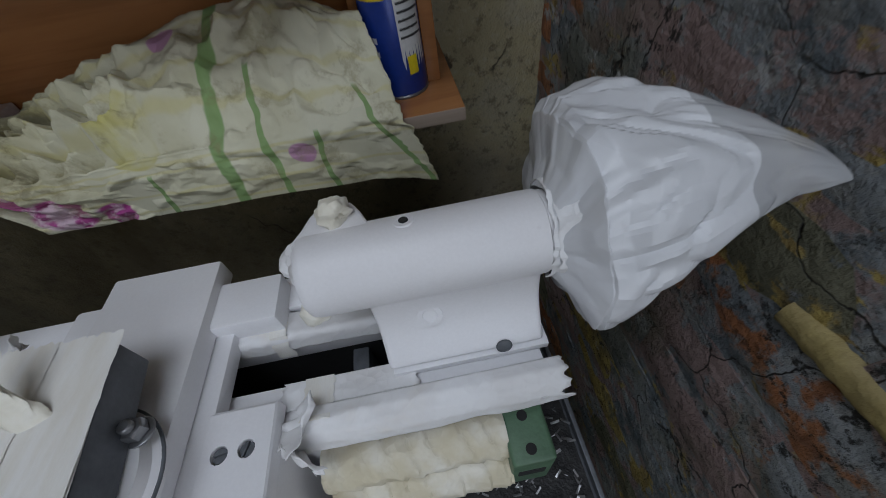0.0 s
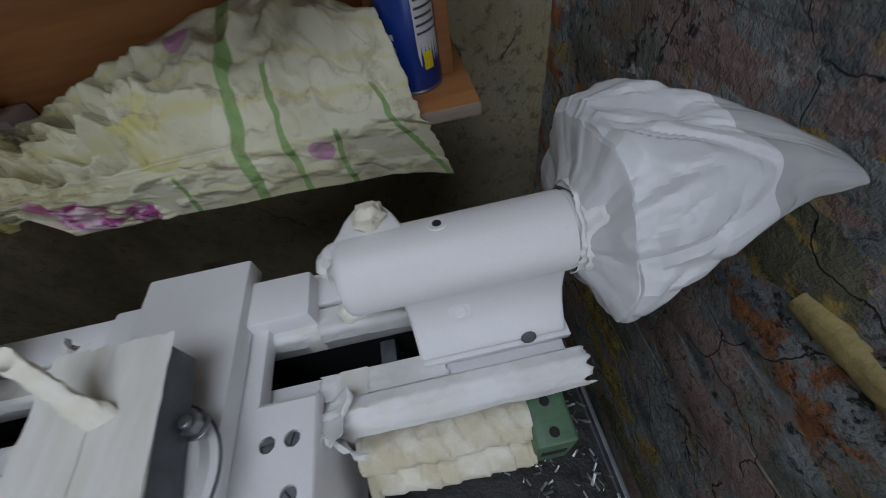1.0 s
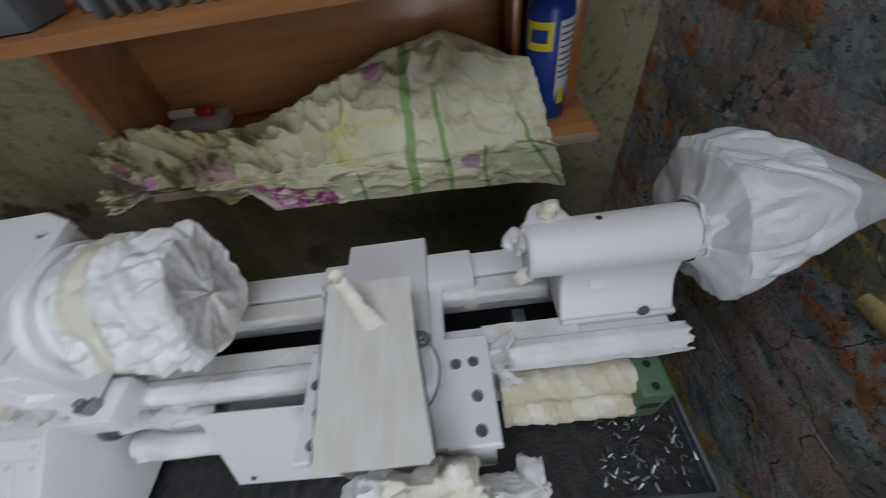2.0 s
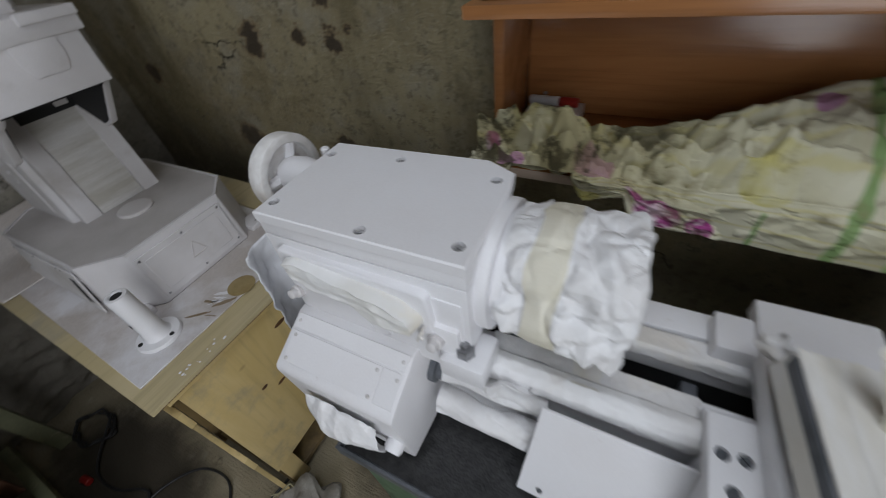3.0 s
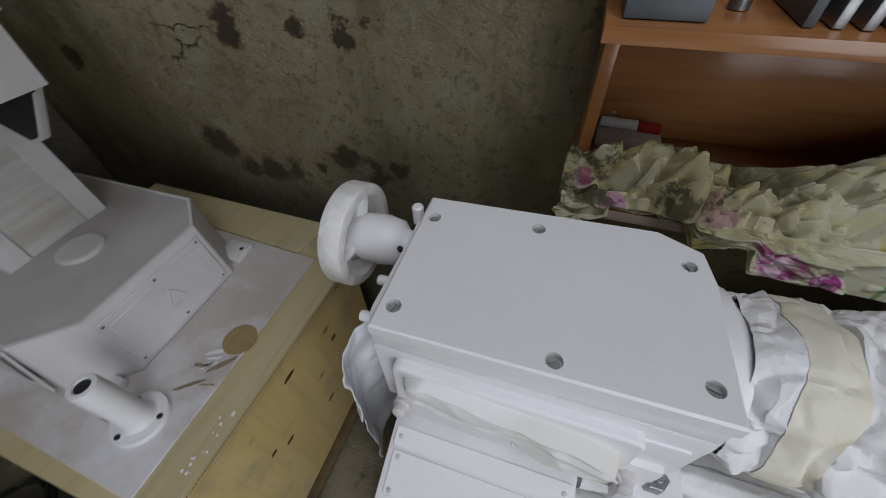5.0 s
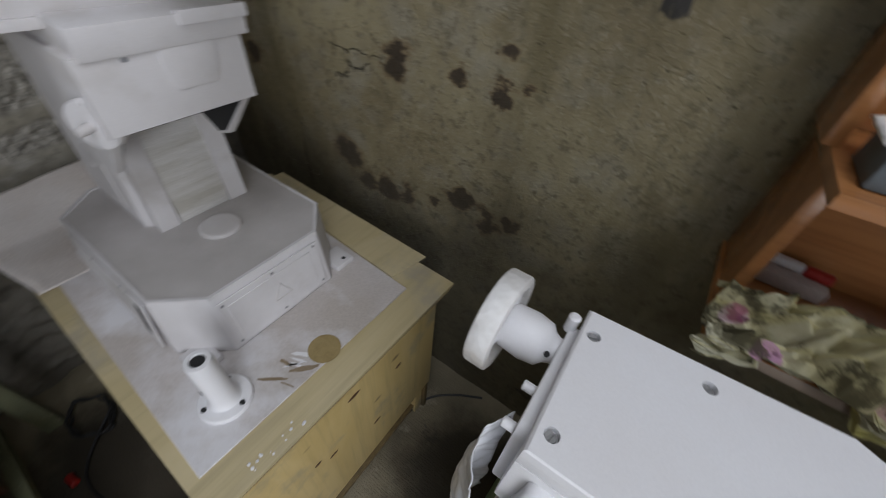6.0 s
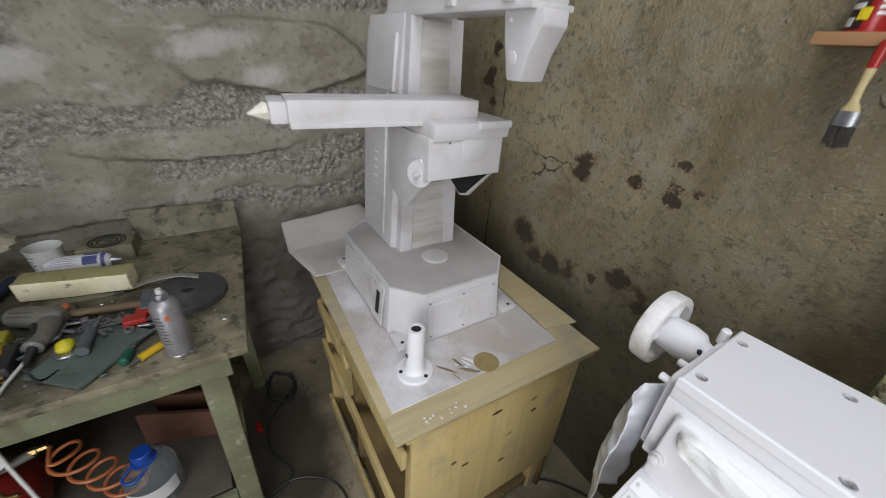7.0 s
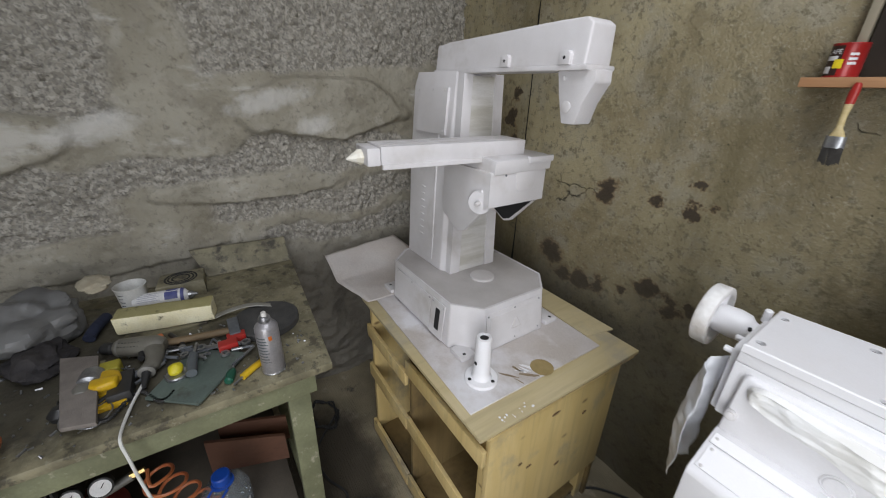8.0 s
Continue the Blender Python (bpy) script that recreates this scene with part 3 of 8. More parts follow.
def crumpled(name, color, color2, rough, scale, strength, alpha=1.0, tint=None):
    """Thin sheet full of small sharp dents."""
    n = Nodes(name)
    warp = n.t.nodes.new("ShaderNodeVectorMath")
    warp.operation = "MULTIPLY_ADD"
    tex = n.t.nodes.new("ShaderNodeTexNoise")
    tex.inputs["Scale"].default_value = scale * 0.6
    n.put(tex.inputs["Vector"], n.pos)
    n.put(warp.inputs[0], tex.outputs["Color"]), n.put(warp.inputs[1], (0.012, 0.012, 0.012)), n.put(warp.inputs[2], n.pos)
    v = warp.outputs[0]
    h = n.math("ADD", n.voro(scale, "F1", v), n.math("MULTIPLY", n.voro(scale * 2.3, "F1", v), 0.45))
    c = n.mix(n.ramp(n.noise(scale * 0.5, 4), 0.35, 0.65), color, color2)
    if tint:
        c = n.mix(n.ramp(n.noise(9, 4, 0.6), 0.56, 0.70, 0, 0.8), c, tint)
    m = n.done(c, rough, h, strength, 0.008, spec=0.4)
    if alpha < 1:
        n.put(n.b.inputs["Alpha"], n.ramp(n.noise(14, 4), 0.3, 0.7, alpha, min(alpha + 0.12, 1.0)))
    return m


PAPER = crumpled("white_paper", (0.80, 0.80, 0.81), (0.73, 0.72, 0.72), 0.6, 45, 0.32, tint=(0.74, 0.70, 0.64))
TAPE = crumpled("masking_tape", (0.78, 0.76, 0.69), (0.71, 0.67, 0.56), 0.6, 70, 0.25)
TAPE_WOUND = crumpled("wound_masking_tape", (0.76, 0.73, 0.64), (0.62, 0.56, 0.41), 0.6, 48, 0.5)
FILM = crumpled("plastic_bag_film", (0.76, 0.77, 0.80), (0.69, 0.70, 0.73), 0.27, 16, 0.4, 0.86)
SMOOTH_TAPE = material("flat_masking_tape", (0.83, 0.82, 0.79), (0.76, 0.73, 0.66), 14, 0.6, bump=0.08, fine=300, mix=0.15, stretch=(6, 1, 1))

# bed: two ways with a deep dark gap between them
for name, a, bev in (("front_way", (0.004, 0.047, -0.200, -0.168), 0.003), ("rear_way", (0.088, 0.114, -0.200, -0.160), 0.003), ("rear_way", (0.1145, 0.152, -0.200, -0.154), 0.005),
                     ("bed_web", (0.012, 0.044, -0.335, -0.2005), 0.003), ("bed_web", (0.092, 0.140, -0.335, -0.2005), 0.003)):
    bm = bm_new()
    box(bm, -0.13, 0.742, *a, bev)
    part(name, bm, WHITE, lathe, "white-painted part of the bed")
# near-black liner: shade in the gap is put into its colour
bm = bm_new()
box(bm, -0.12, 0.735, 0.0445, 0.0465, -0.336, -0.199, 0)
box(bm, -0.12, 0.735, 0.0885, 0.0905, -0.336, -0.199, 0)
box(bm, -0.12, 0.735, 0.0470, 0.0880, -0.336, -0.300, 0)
part("bed_hollow", bm, DARK, lathe, "near-black unpainted liner that colours in the shade between the ways")
for x in (0.13, 0.33, 0.575, 0.70):
    bm = bm_new()
    box(bm, x, x + 0.016, 0.0472, 0.0878, -0.30, -0.205, 0.002)
    part("bed_rib", bm, GREY, lathe, "bare grey cross rib of the bed")


def paper_over(x0, x1, profile, seed, tear=0.006, lift=0.0):
    """Paper laid along a way over the profile (y, z), with torn ends and an uneven lower edge; its far end may lift."""
    cum = [0.0]
    for (a, b), (c, d) in zip(profile, profile[1:]):
        cum.append(cum[-1] + math.hypot(c - a, d - b))
    def f(u, v):
        s = v * cum[-1] * (1 + 0.10 * fbm((u * (x1 - x0) * 26, seed, 2)) * v)
        y, z = float(np.interp(s, cum, [q[0] for q in profile])), float(np.interp(s, cum, [q[1] for q in profile]))
        if s > cum[-1]:
            z -= s - cum[-1]
        x = x0 + (x1 - x0) * u + tear * fbm((v * 5, seed, u * 3)) * (abs(u - 0.5) * 2) ** 6
        w = folds((x * 24, s * 40, seed), seed, 4)
        z += 0.0022 * (w - 0.5) + 0.0012 + lift * max(0, u - 0.86) / 0.14 * (1 - v)
        y -= 0.0025 * (w - 0.4) * v + 0.0008
        return (x, y, z)
    return sheet(bm_new(), f, max(int((x1 - x0) * 240), 14), 22)


FRONT_WAY = [(0.024, -0.163), (0.014, -0.160), (0.004, -0.164), (-0.001, -0.172), (-0.002, -0.186)]
for name, bm in (("way_cover", paper_over(0.540, 0.752, FRONT_WAY, 1, 0.014)), ("way_cover", paper_over(0.125, 0.352, FRONT_WAY, 2, 0.02)),
                 ("way_cover", paper_over(0.478, 0.622, [(0.112, -0.158), (0.089, -0.158), (0.086, -0.162), (0.085, -0.178)], 3, 0.012)),
                 ("way_cover", paper_over(0.20, 0.385, [(0.112, -0.158), (0.089, -0.158), (0.086, -0.162), (0.085, -0.176)], 4, 0.012)),
                 ("way_cover", paper_over(0.530, 0.640, [(0.0475, -0.1665), (0.026, -0.1665)], 5, 0.004, 0.006)),
                 ("way_cover", paper_over(0.12, 0.336, [(0.0485, -0.1665), (0.026, -0.1665)], 6, 0.006))):
    thicken(part(name, bm, PAPER, lathe, "white paper taped over a way"), 0.0008)
part("tape_strip", paper_over(0.548, 0.572, [(0.0482, -0.1650), (0.024, -0.1645), (0.012, -0.158)], 7, 0.003), SMOOTH_TAPE, lathe, "strip of cream masking tape")
part("tape_strip", paper_over(0.215, 0.245, [(0.0482, -0.1650), (0.024, -0.1645), (0.012, -0.158)], 8, 0.003), SMOOTH_TAPE, lathe, "strip of cream masking tape")
part("tape_strip", paper_over(0.515, 0.530, [(0.114, -0.1565), (0.088, -0.1565), (0.084, -0.166), (0.083, -0.188)], 9, 0.003), SMOOTH_TAPE, lathe, "strip of cream masking tape")


def torn_scrap(p, s, seed, mat, parent, label="torn scrap of masking paper"):
    """A crumpled scrap of paper of size s at p."""
    p = Vector(p)
    a = Vector((math.cos(seed), math.sin(seed), 0.2))
    b = Vector((-math.sin(seed) * 0.5, 0.3, -0.85))
    def f(u, v):
        q = Vector((u * 2.2, v * 2.2, seed * 1.7))
        k = (folds(q, int(seed * 10) + 3, 5) - 0.5) * s * 0.9
        rag = 1 + 0.35 * fbm((u * 4, v * 4, seed))
        return p + a * (u - 0.5) * s * rag + b * (v - 0.5) * s * rag + a.cross(b) * k
    bm = sheet(bm_new(), f, 18, 18)
    return thicken(part("paper_scrap", bm, mat, parent, label), 0.0006)


torn_scrap((0.541, 0.012, -0.160), 0.040, 1.2, PAPER, lathe)
torn_scrap((0.546, -0.008, -0.172), 0.034, 2.3, PAPER, lathe)
torn_scrap((0.738, 0.006, -0.176), 0.022, 0.4, PAPER, lathe)
torn_scrap((0.120, 0.015, -0.178), 0.040, 2.9, PAPER, lathe)
torn_scrap((0.150, -0.004, -0.188), 0.045, 0.7, PAPER, lathe)
torn_scrap((0.372, 0.074, -0.092), 0.026, 1.9, PAPER, lathe)

# headstock
HS = [(-0.136, -0.008), (0.113, -0.007), (0.113, 0.10), (0.107, 0.135), (0.073, 0.152), (-0.138, 0.141)]
LID = [(-0.138, -0.012), (0.117, -0.010), (0.117, 0.105), (0.111, 0.139), (0.076, 0.157), (-0.141, 0.146)]
bm = bm_new()
prism(bm, [(x * 1.018, y - 0.0022 if y < 0 else y * 1.02) for x, y in HS], "z", -0.0290, -0.0118, 0.0012)
prism(bm, [(x * 1.022, y - 0.0030 if y < 0 else y * 1.025) for x, y in HS], "z", -0.128, -0.0298, 0.0016)
box(bm, -0.125, 0.105, -0.019, 0.14, -0.168, -0.09, 0.005)
panel = []
for cx, cz, a0 in ((0.066, -0.052, 0), (-0.112, -0.050, 90), (-0.116, -0.150, 180), (0.070, -0.150, 270)):
    panel += [(cx + 0.010 * math.cos(radians(a0 + 15 * k)), cz + 0.010 * math.sin(radians(a0 + 15 * k))) for k in range(7)]
prism(bm, panel, "y", -0.0205, 0.0, 0.0035, 3)
box(bm, 0.074, 0.108, -0.0122, 0.0, -0.126, -0.052, 0.002)
box(bm, 0.082, 0.135, -0.030, 0.02, -0.166, -0.132, 0.005)
headstock = part("headstock", bm, WHITE, lathe)
bm = bm_new()
cyl(bm, (0.108, -0.012, -0.133), (0.108, -0.012, -0.118), 0.011, 0.001, 6)
cyl(bm, (0.108, -0.012, -0.119), (0.108, -0.012, -0.112), 0.006)
part("hold_down_bolt", bm, STEEL, headstock, "bolt and nut with white overspray")
SCREWS = [(-0.128, 0.117), (-0.029, 0.129), (0.097, 0.119), (0.101, 0.012), (0.0, 0.001), (-0.125, 0.010)]
bm = bm_new()
holed(bm, LID, [(x, y, 0.0064) for x, y in SCREWS], 0.003, -0.0105, 0.007, 0.002)
lid = part("lid", bm, WHITE, lathe, "flat white lid held by six slotted screws", smooth=25)


def slotted_screw(x, y, z, r, parent, turn, mat=STEEL):
    bm = bm_new()
    a = radians(turn)
    for s in (-1, 1):
        pts = []
        for k in range(13):
            t = math.asin(0.16) + (math.pi - 2 * math.asin(0.16)) * k / 12
            px, py = r * math.cos(t), s * r * math.sin(t)
            pts.append((x + px * math.cos(a) - py * math.sin(a), y + px * math.sin(a) + py * math.cos(a)))
        prism(bm, pts, "z", z - 0.0035, z, 0.0004, 1)
    cyl(bm, (x, y, z - 0.005), (x, y, z - 0.002), r, 0.0002, 16)
    return part("screw", bm, mat, parent)


for k, (x, y) in enumerate(SCREWS):
    slotted_screw(x, y, -0.0004, 0.0051, lid, 20 + 47 * k, PAINTED_SCREW)
# cover plates at both ends
def end_plate(x0, x1, y0, y1, z0, z1, r, bev=0.003):
    bm = bm_new()
    pts = []
    for cy, cz, a0 in ((y1 - r, z1 - r, 0), (y0 + r, z1 - r, 90), (y0 + r, z0 + r, 180), (y1 - r, z0 + r, 270)):
        for k in range(9):
            a = radians(a0 + 90 * k / 8)
            pts.append((cy + r * math.cos(a), cz + r * math.sin(a)))
    return prism(bm, pts, "x", x0, x1, bev, 2)


part("spindle_plate", end_plate(0.113, 0.1285, 0.0, 0.142, -0.135, 0.0, 0.060), WHITE, lathe)
part("spindle_collar", turned(bm_new(), (0.128, 0.072, -0.068), (1, 0, 0), [(0, 0.062), (0.002, 0.064), (0.010, 0.063), (0.011, 0.05), (0.022, 0.048)], 40), WHITE, lathe)
part("rear_plate", end_plate(-0.150, -0.138, 0.004, 0.136, -0.140, -0.014, 0.012), WHITE, lathe)
for y, z in ((0.05, -0.026), (0.012, -0.03)):
    part("stud", cyl(bm_new(), (-0.162, y, z), (-0.149, y, z), 0.005, 0.001, 12), WHITE, lathe)
# handwheel behind the headstock
hw = part("handwheel", turned(bm_new(), (-0.228, 0.106, -0.033), (1, 0, 0),
          [(0.006, 0.042), (0.0, 0.044), (0.0, 0.0535), (0.001, 0.0552), (0.0025, 0.0560), (0.0220, 0.0560), (0.0240, 0.0552), (0.025, 0.053), (0.025, 0.0445), (0.023, 0.043), (0.015, 0.042), (0.015, 0.030), (0.012, 0.030), (0.012, 0.012)], 64), crumpled("taped_wheel_rim", (0.78, 0.77, 0.76), (0.66, 0.64, 0.62), 0.6, 60, 0.18, tint=(0.55, 0.50, 0.45)), lathe, "thick white handwheel with taped rim")
part("hub", turned(bm_new(), (-0.216, 0.106, -0.033), (1, 0, 0), [(0, 0.020), (0.012, 0.025), (0.035, 0.027), (0.052, 0.024), (0.058, 0.017), (0.064, 0.0145), (0.085, 0.0145)], 32), WHITE, hw)
for a in (60, 180, 300):
    c, s = math.cos(radians(a)), math.sin(radians(a))
    bm = bm_new()
    tube(bm, [(-0.212, 0.106 + 0.016 * c, -0.033 + 0.016 * s), (-0.214, 0.106 + 0.045 * c, -0.033 + 0.045 * s)], 0.008, 8, 2)
    part("spoke", bm, WHITE, hw)
bm = bm_new()
cyl(bm, (-0.157, 0.093, -0.028), (-0.157, 0.090, -0.0225), 0.003, 0.0005, 12)
part("oil_hole", bm, DARK, hw)
part("locking_pin", cyl(bm_new(), (-0.15, 0.128, -0.02), (-0.15, 0.128, 0.004), 0.006, 0.002, 14), WHITE, lathe)

# feed gearbox below, with a sloping top plate
bm = bm_new()
prism(bm, [(0.02, -0.142), (-0.030, -0.146), (-0.094, -0.180), (-0.098, -0.188), (-0.088, -0.322), (0.02, -0.325)], "x", -0.127, 0.052, 0.004)
gearbox = part("gearbox", bm, WHITE, lathe)


def slope(x, t, h):
    """A place on the gearbox's sloping top: x, t from its upper edge to its lower, h above it."""
    a, b = Vector((0, -0.030, -0.146)), Vector((0, -0.094, -0.180))
    nrm = Vector((0, -0.034, 0.064)).normalized()
    return Vector((x, 0, 0)) + a.lerp(b, t) + Vector((0, nrm.y * -1 * -h, nrm.z * h))


def slope_slab(x0, x1, t0, t1, h0, h1):
    bm = bm_new()
    before = set(bm.faces)
    loft(bm, [[slope(x0, t0, h), slope(x1, t0, h), slope(x1, t1, h), slope(x0, t1, h)] for h in (h0, h1)])
    bmesh.ops.recalc_face_normals(bm, faces=bm.faces)
    bevel_new(bm, before, 0.0005, 1)
    return bm


part("cover_strip", slope_slab(-0.122, 0.048, 0.03, 0.30, 0.0, 0.0022), WHITE, gearbox)
part("name_plate", slope_slab(-0.120, 0.020, 0.34, 0.90, 0.0, 0.0016), WHITE, gearbox)
part("cover_strip", slope_slab(0.0215, 0.048, 0.34, 0.90, 0.0, 0.0016), WHITE, gearbox)
for x, t in ((-0.116, 0.16), (0.042, 0.16), (-0.114, 0.42), (0.014, 0.42), (-0.114, 0.84), (0.014, 0.84), (0.042, 0.45)):
    p = slope(x, t, 0.0012)
    part("screw", turned(bm_new(), p, (0, -0.47, 0.88), [(0, 0.0026), (0.0012, 0.0024), (0.002, 0.0014)], 10), WHITE_DULL, gearbox)
bm = bm_new()
sheet(bm, lambda u, v: (-0.085 + 0.11 * u + 0.004 * fbm((u * 4, v * 4, 8)), -0.096 - 0.026 * math.sin(math.pi * v) * (0.5 + 0.5 * math.sin(math.pi * u)) - 0.004 * crease((u * 2, v * 1.2, 2)), -0.215 - 0.07 * v + 0.004 * fbm((u * 6, v * 2, 4))), 40, 20)
thicken(part("taped_lever_guard", bm, PAPER, lathe, "paper taped over the gearbox levers"), 0.001)
part("lever_knob", turned(bm_new(), (0.035, -0.088, -0.270), (0, -1, -0.2), [(0, 0.012), (0.012, 0.013), (0.018, 0.010)], 24), WHITE, lathe)


# speed levers laid flat against the headstock's front, under paper and film
def wrap_bar(u, v):
    a, b = 2 * u - 1, 2 * v - 1
    half = 0.0180 + 0.0050 * u
    x = -0.112 + 0.180 * u
    x += 0.010 * (1 - math.sqrt(max(1 - b * b, 0))) * (-1 if a > 0 else 1) * abs(a) ** 3
    z = -0.059 - 0.021 * u + half * b * (1 - 0.45 * abs(a) ** 8)
    rim = min(1.0, 5.0 * (1 - abs(b))) * min(1.0, 16.0 * (1 - abs(a)))
    q = Vector((x * 26, 0.3, z * 60))
    puff = 0.0052 + 0.0050 * (folds(q, 31, 5) - 0.4) + 0.0024 * (folds(q * 2.4, 33, 4) - 0.5) + 0.003 * math.exp(-((u - 0.06) / 0.05) ** 2) * (folds(q * 4, 32, 5))
    puff = 1.35 * puff * (1.0 + 0.7 * u) + 0.0020 + 0.0035 * u
    return (x, -0.0200 - max(puff, 0.0008) * rim ** 0.7, z)


bm = bm_new()
sheet(bm, wrap_bar, 120, 40)
part("wrapped_lever_bar", bm, crumpled("smooth_paper_wrap", (0.79, 0.79, 0.79), (0.73, 0.72, 0.69), 0.6, 24, 0.22, tint=(0.76, 0.71, 0.60)), lathe, "speed levers flat under white paper and film", smooth=22)
part("round_plug", turned(bm_new(), (0.004, -0.0200, -0.126), (0, -1, 0), [(0, 0.0165), (0.0016, 0.0160), (0.0020, 0.0150), (0.0008, 0.0142), (0.0010, 0.0132), (0.0026, 0.0122), (0.0030, 0.006)], 40), WHITE, lathe)
for x in (-0.117, 0.080):
    part("clamp_bolt", turned(bm_new(), (x, -0.019, -0.112), (0, -1, 0.35), [(0, 0.0085), (0.008, 0.0085), (0.009, 0.0062), (0.016, 0.0058), (0.017, 0.0045)], 18), WHITE_DULL, lathe)
torn_scrap((0.066, -0.024, -0.098), 0.018, 1.6, PAPER, lathe)
bm = bm_new()


def film_cover(u, v):
    y, z = -0.045 + 0.075 * v + 0.02 * u, -0.055 - 0.225 * u
    puff = math.sin(math.pi * min(max(v, 0), 1)) * (0.55 + 0.45 * math.sin(math.pi * u))
    return (-0.152 - 0.026 * puff - 0.004 * crease((u * 2.2, v * 1.6, 5)) + 0.003 * fbm((u * 3, v * 3, 6)), y - 0.025 * (u - 0.3) + 0.005 * fbm((u * 7, v * 3, 2)), z)


sheet(bm, film_cover, 50, 26)
thicken(part("gear_cover_film", bm, FILM, lathe, "plastic film taped over the change gears"), 0.001)

# leadscrew, rods and their end bracket
def taped_rod(x0, x1, y, z, r, seed):
    """A rod wound in overlapping turns of tape."""
    def f(u, v):
        a = 2 * math.pi * v
        x = x0 + (x1 - x0) * u
        turn = x * 48 + 0.5 * math.sin(a + seed) + 0.6 * fbm((x * 20, seed, 0))
        ring = 0.0024 * (turn % 1.0)
        q = Vector((x * 30, math.cos(a) * 0.9, math.sin(a) * 0.9 + seed))
        k = r + ring * (seed < 3) + (0.0060 if seed < 3 else 0.016) * (folds(q, 40 + seed, 3) - 0.5)
        return (x, y + k * math.cos(a), z + k * math.sin(a))
    return sheet(bm_new(), f, int((x1 - x0) * 420), 40)


part("leadscrew", taped_rod(0.545, 0.702, -0.004, -0.232, 0.020, 1), TAPE_WOUND, lathe, "leadscrew wound in cream masking tape")
part("feed_rod", taped_rod(0.545, 0.702, -0.020, -0.266, 0.020, 2), TAPE_WOUND, lathe, "feed rod wound in cream masking tape")
part("leadscrew", taped_rod(0.066, 0.20, 0.0, -0.215, 0.015, 3), PAPER, lathe, "leadscrew wound in white paper", smooth=14)
part("feed_rod", taped_rod(0.066, 0.20, -0.022, -0.258, 0.017, 4), PAPER, lathe, "feed rod wound in white paper", smooth=14)
part("rod_collar", turned(bm_new(), (0.052, 0.0, -0.215), (1, 0, 0), [(0, 0.022), (0.008, 0.022), (0.009, 0.016), (0.016, 0.016)], 24), GREY, lathe)
bm = bm_new()
box(bm, 0.700, 0.737, -0.036, 0.026, -0.300, -0.216, 0.004, 3)
bracket = part("end_bracket", bm, GREEN, lathe, "cast bracket in old green paint")
for y, z in ((0.0, -0.2156), (-0.026, -0.2156)):
    bm = bm_new()
    cyl(bm, (0.718, y, z - 0.002), (0.718, y, z + 0.0004), 0.0045, 0.0002, 16)
    part("bolt_hole", bm, DARK, bracket)
bm = bm_new()
box(bm, 0.706, 0.730, -0.0368, -0.034, -0.262, -0.245, 0.001)
part("oil_slot", bm, DARK, bracket)

# carriage
bm = bm_new()
PL = [(0.484, -0.084), (0.535, -0.084), (0.535, 0.028), (0.484, 0.028)]
PR = [(0.336, -0.084), (0.384, -0.084), (0.384, 0.030), (0.336, 0.030)]
R_HOLES = [(0.498, -0.003), (0.517, -0.002), (0.517, -0.038), (0.517, -0.070)]
L_HOLES = [(0.347, -0.009), (0.364, -0.008), (0.354, -0.038), (0.352, -0.068), (0.369, -0.069)]
holed(bm, PL, [(x, y, 0.0062) for x, y in R_HOLES], -0.147, -0.162, 0.005, 0.002)
holed(bm, PR, [(x, y, 0.0062) for x, y in L_HOLES], -0.147, -0.162, 0.005, 0.002)
box(bm, 0.380, 0.488, -0.082, 0.150, -0.164, -0.1475, 0.002)
box(bm, 0.340, 0.530, 0.094, 0.142, -0.164, -0.134, 0.004)
saddle = part("saddle", bm, WHITE, lathe, "white saddle with two rows of slotted screws", smooth=25)
for k, (x, y) in enumerate(R_HOLES + L_HOLES):
    slotted_screw(x, y, -0.1485, 0.0052, saddle, 10 + 61 * k, GREY)
bm = bm_new()
box(bm, 0.374, 0.474, -0.080, 0.163, -0.1465, -0.124, 0.003)
part("cross_slide", bm, WHITE, lathe)
part("swivel_disc", turned(bm_new(), (0.432, -0.02, -0.124), (0, 0, 1), [(0, 0.050), (0.006, 0.052), (0.008, 0.051), (0.009, 0.046), (0.017, 0.044)], 48), WHITE, lathe, "round graduated swivel disc")
part("degree_ring", turned(bm_new(), (0.432, -0.02, -0.1175), (0, 0, 1), [(0, 0.0528), (0.0015, 0.0528), (0.0015, 0.045), (0, 0.045)], 48, False), GREY, lathe, "worn dark edge of the swivel disc")
bm = bm_new()
prism(bm, [(0.384, -0.100), (0.480, -0.094), (0.458, 0.058), (0.373, 0.060)], "z", -0.106, -0.076, 0.002)
top_slide = part("top_slide", bm, GREY, lathe, "dark steel top slide under tape")
bm = bm_new()


def tape_cover(u, v):
    x0, x1 = 0.372 + 0.011 * (1 - v), 0.459 + 0.022 * (1 - v)
    x = x0 + (x1 - x0) * u
    y = -0.104 + 0.168 * v
    z = -0.0745 + 0.0006 * fbm((x * 40, y * 25, 1)) + 0.0002 * ((math.floor(u * 5.0 + 0.1 * math.sin(v * 9))) % 2)
    if u < 0.04:
        x, z = x0 - 0.003, -0.105
    return (x, y, z)


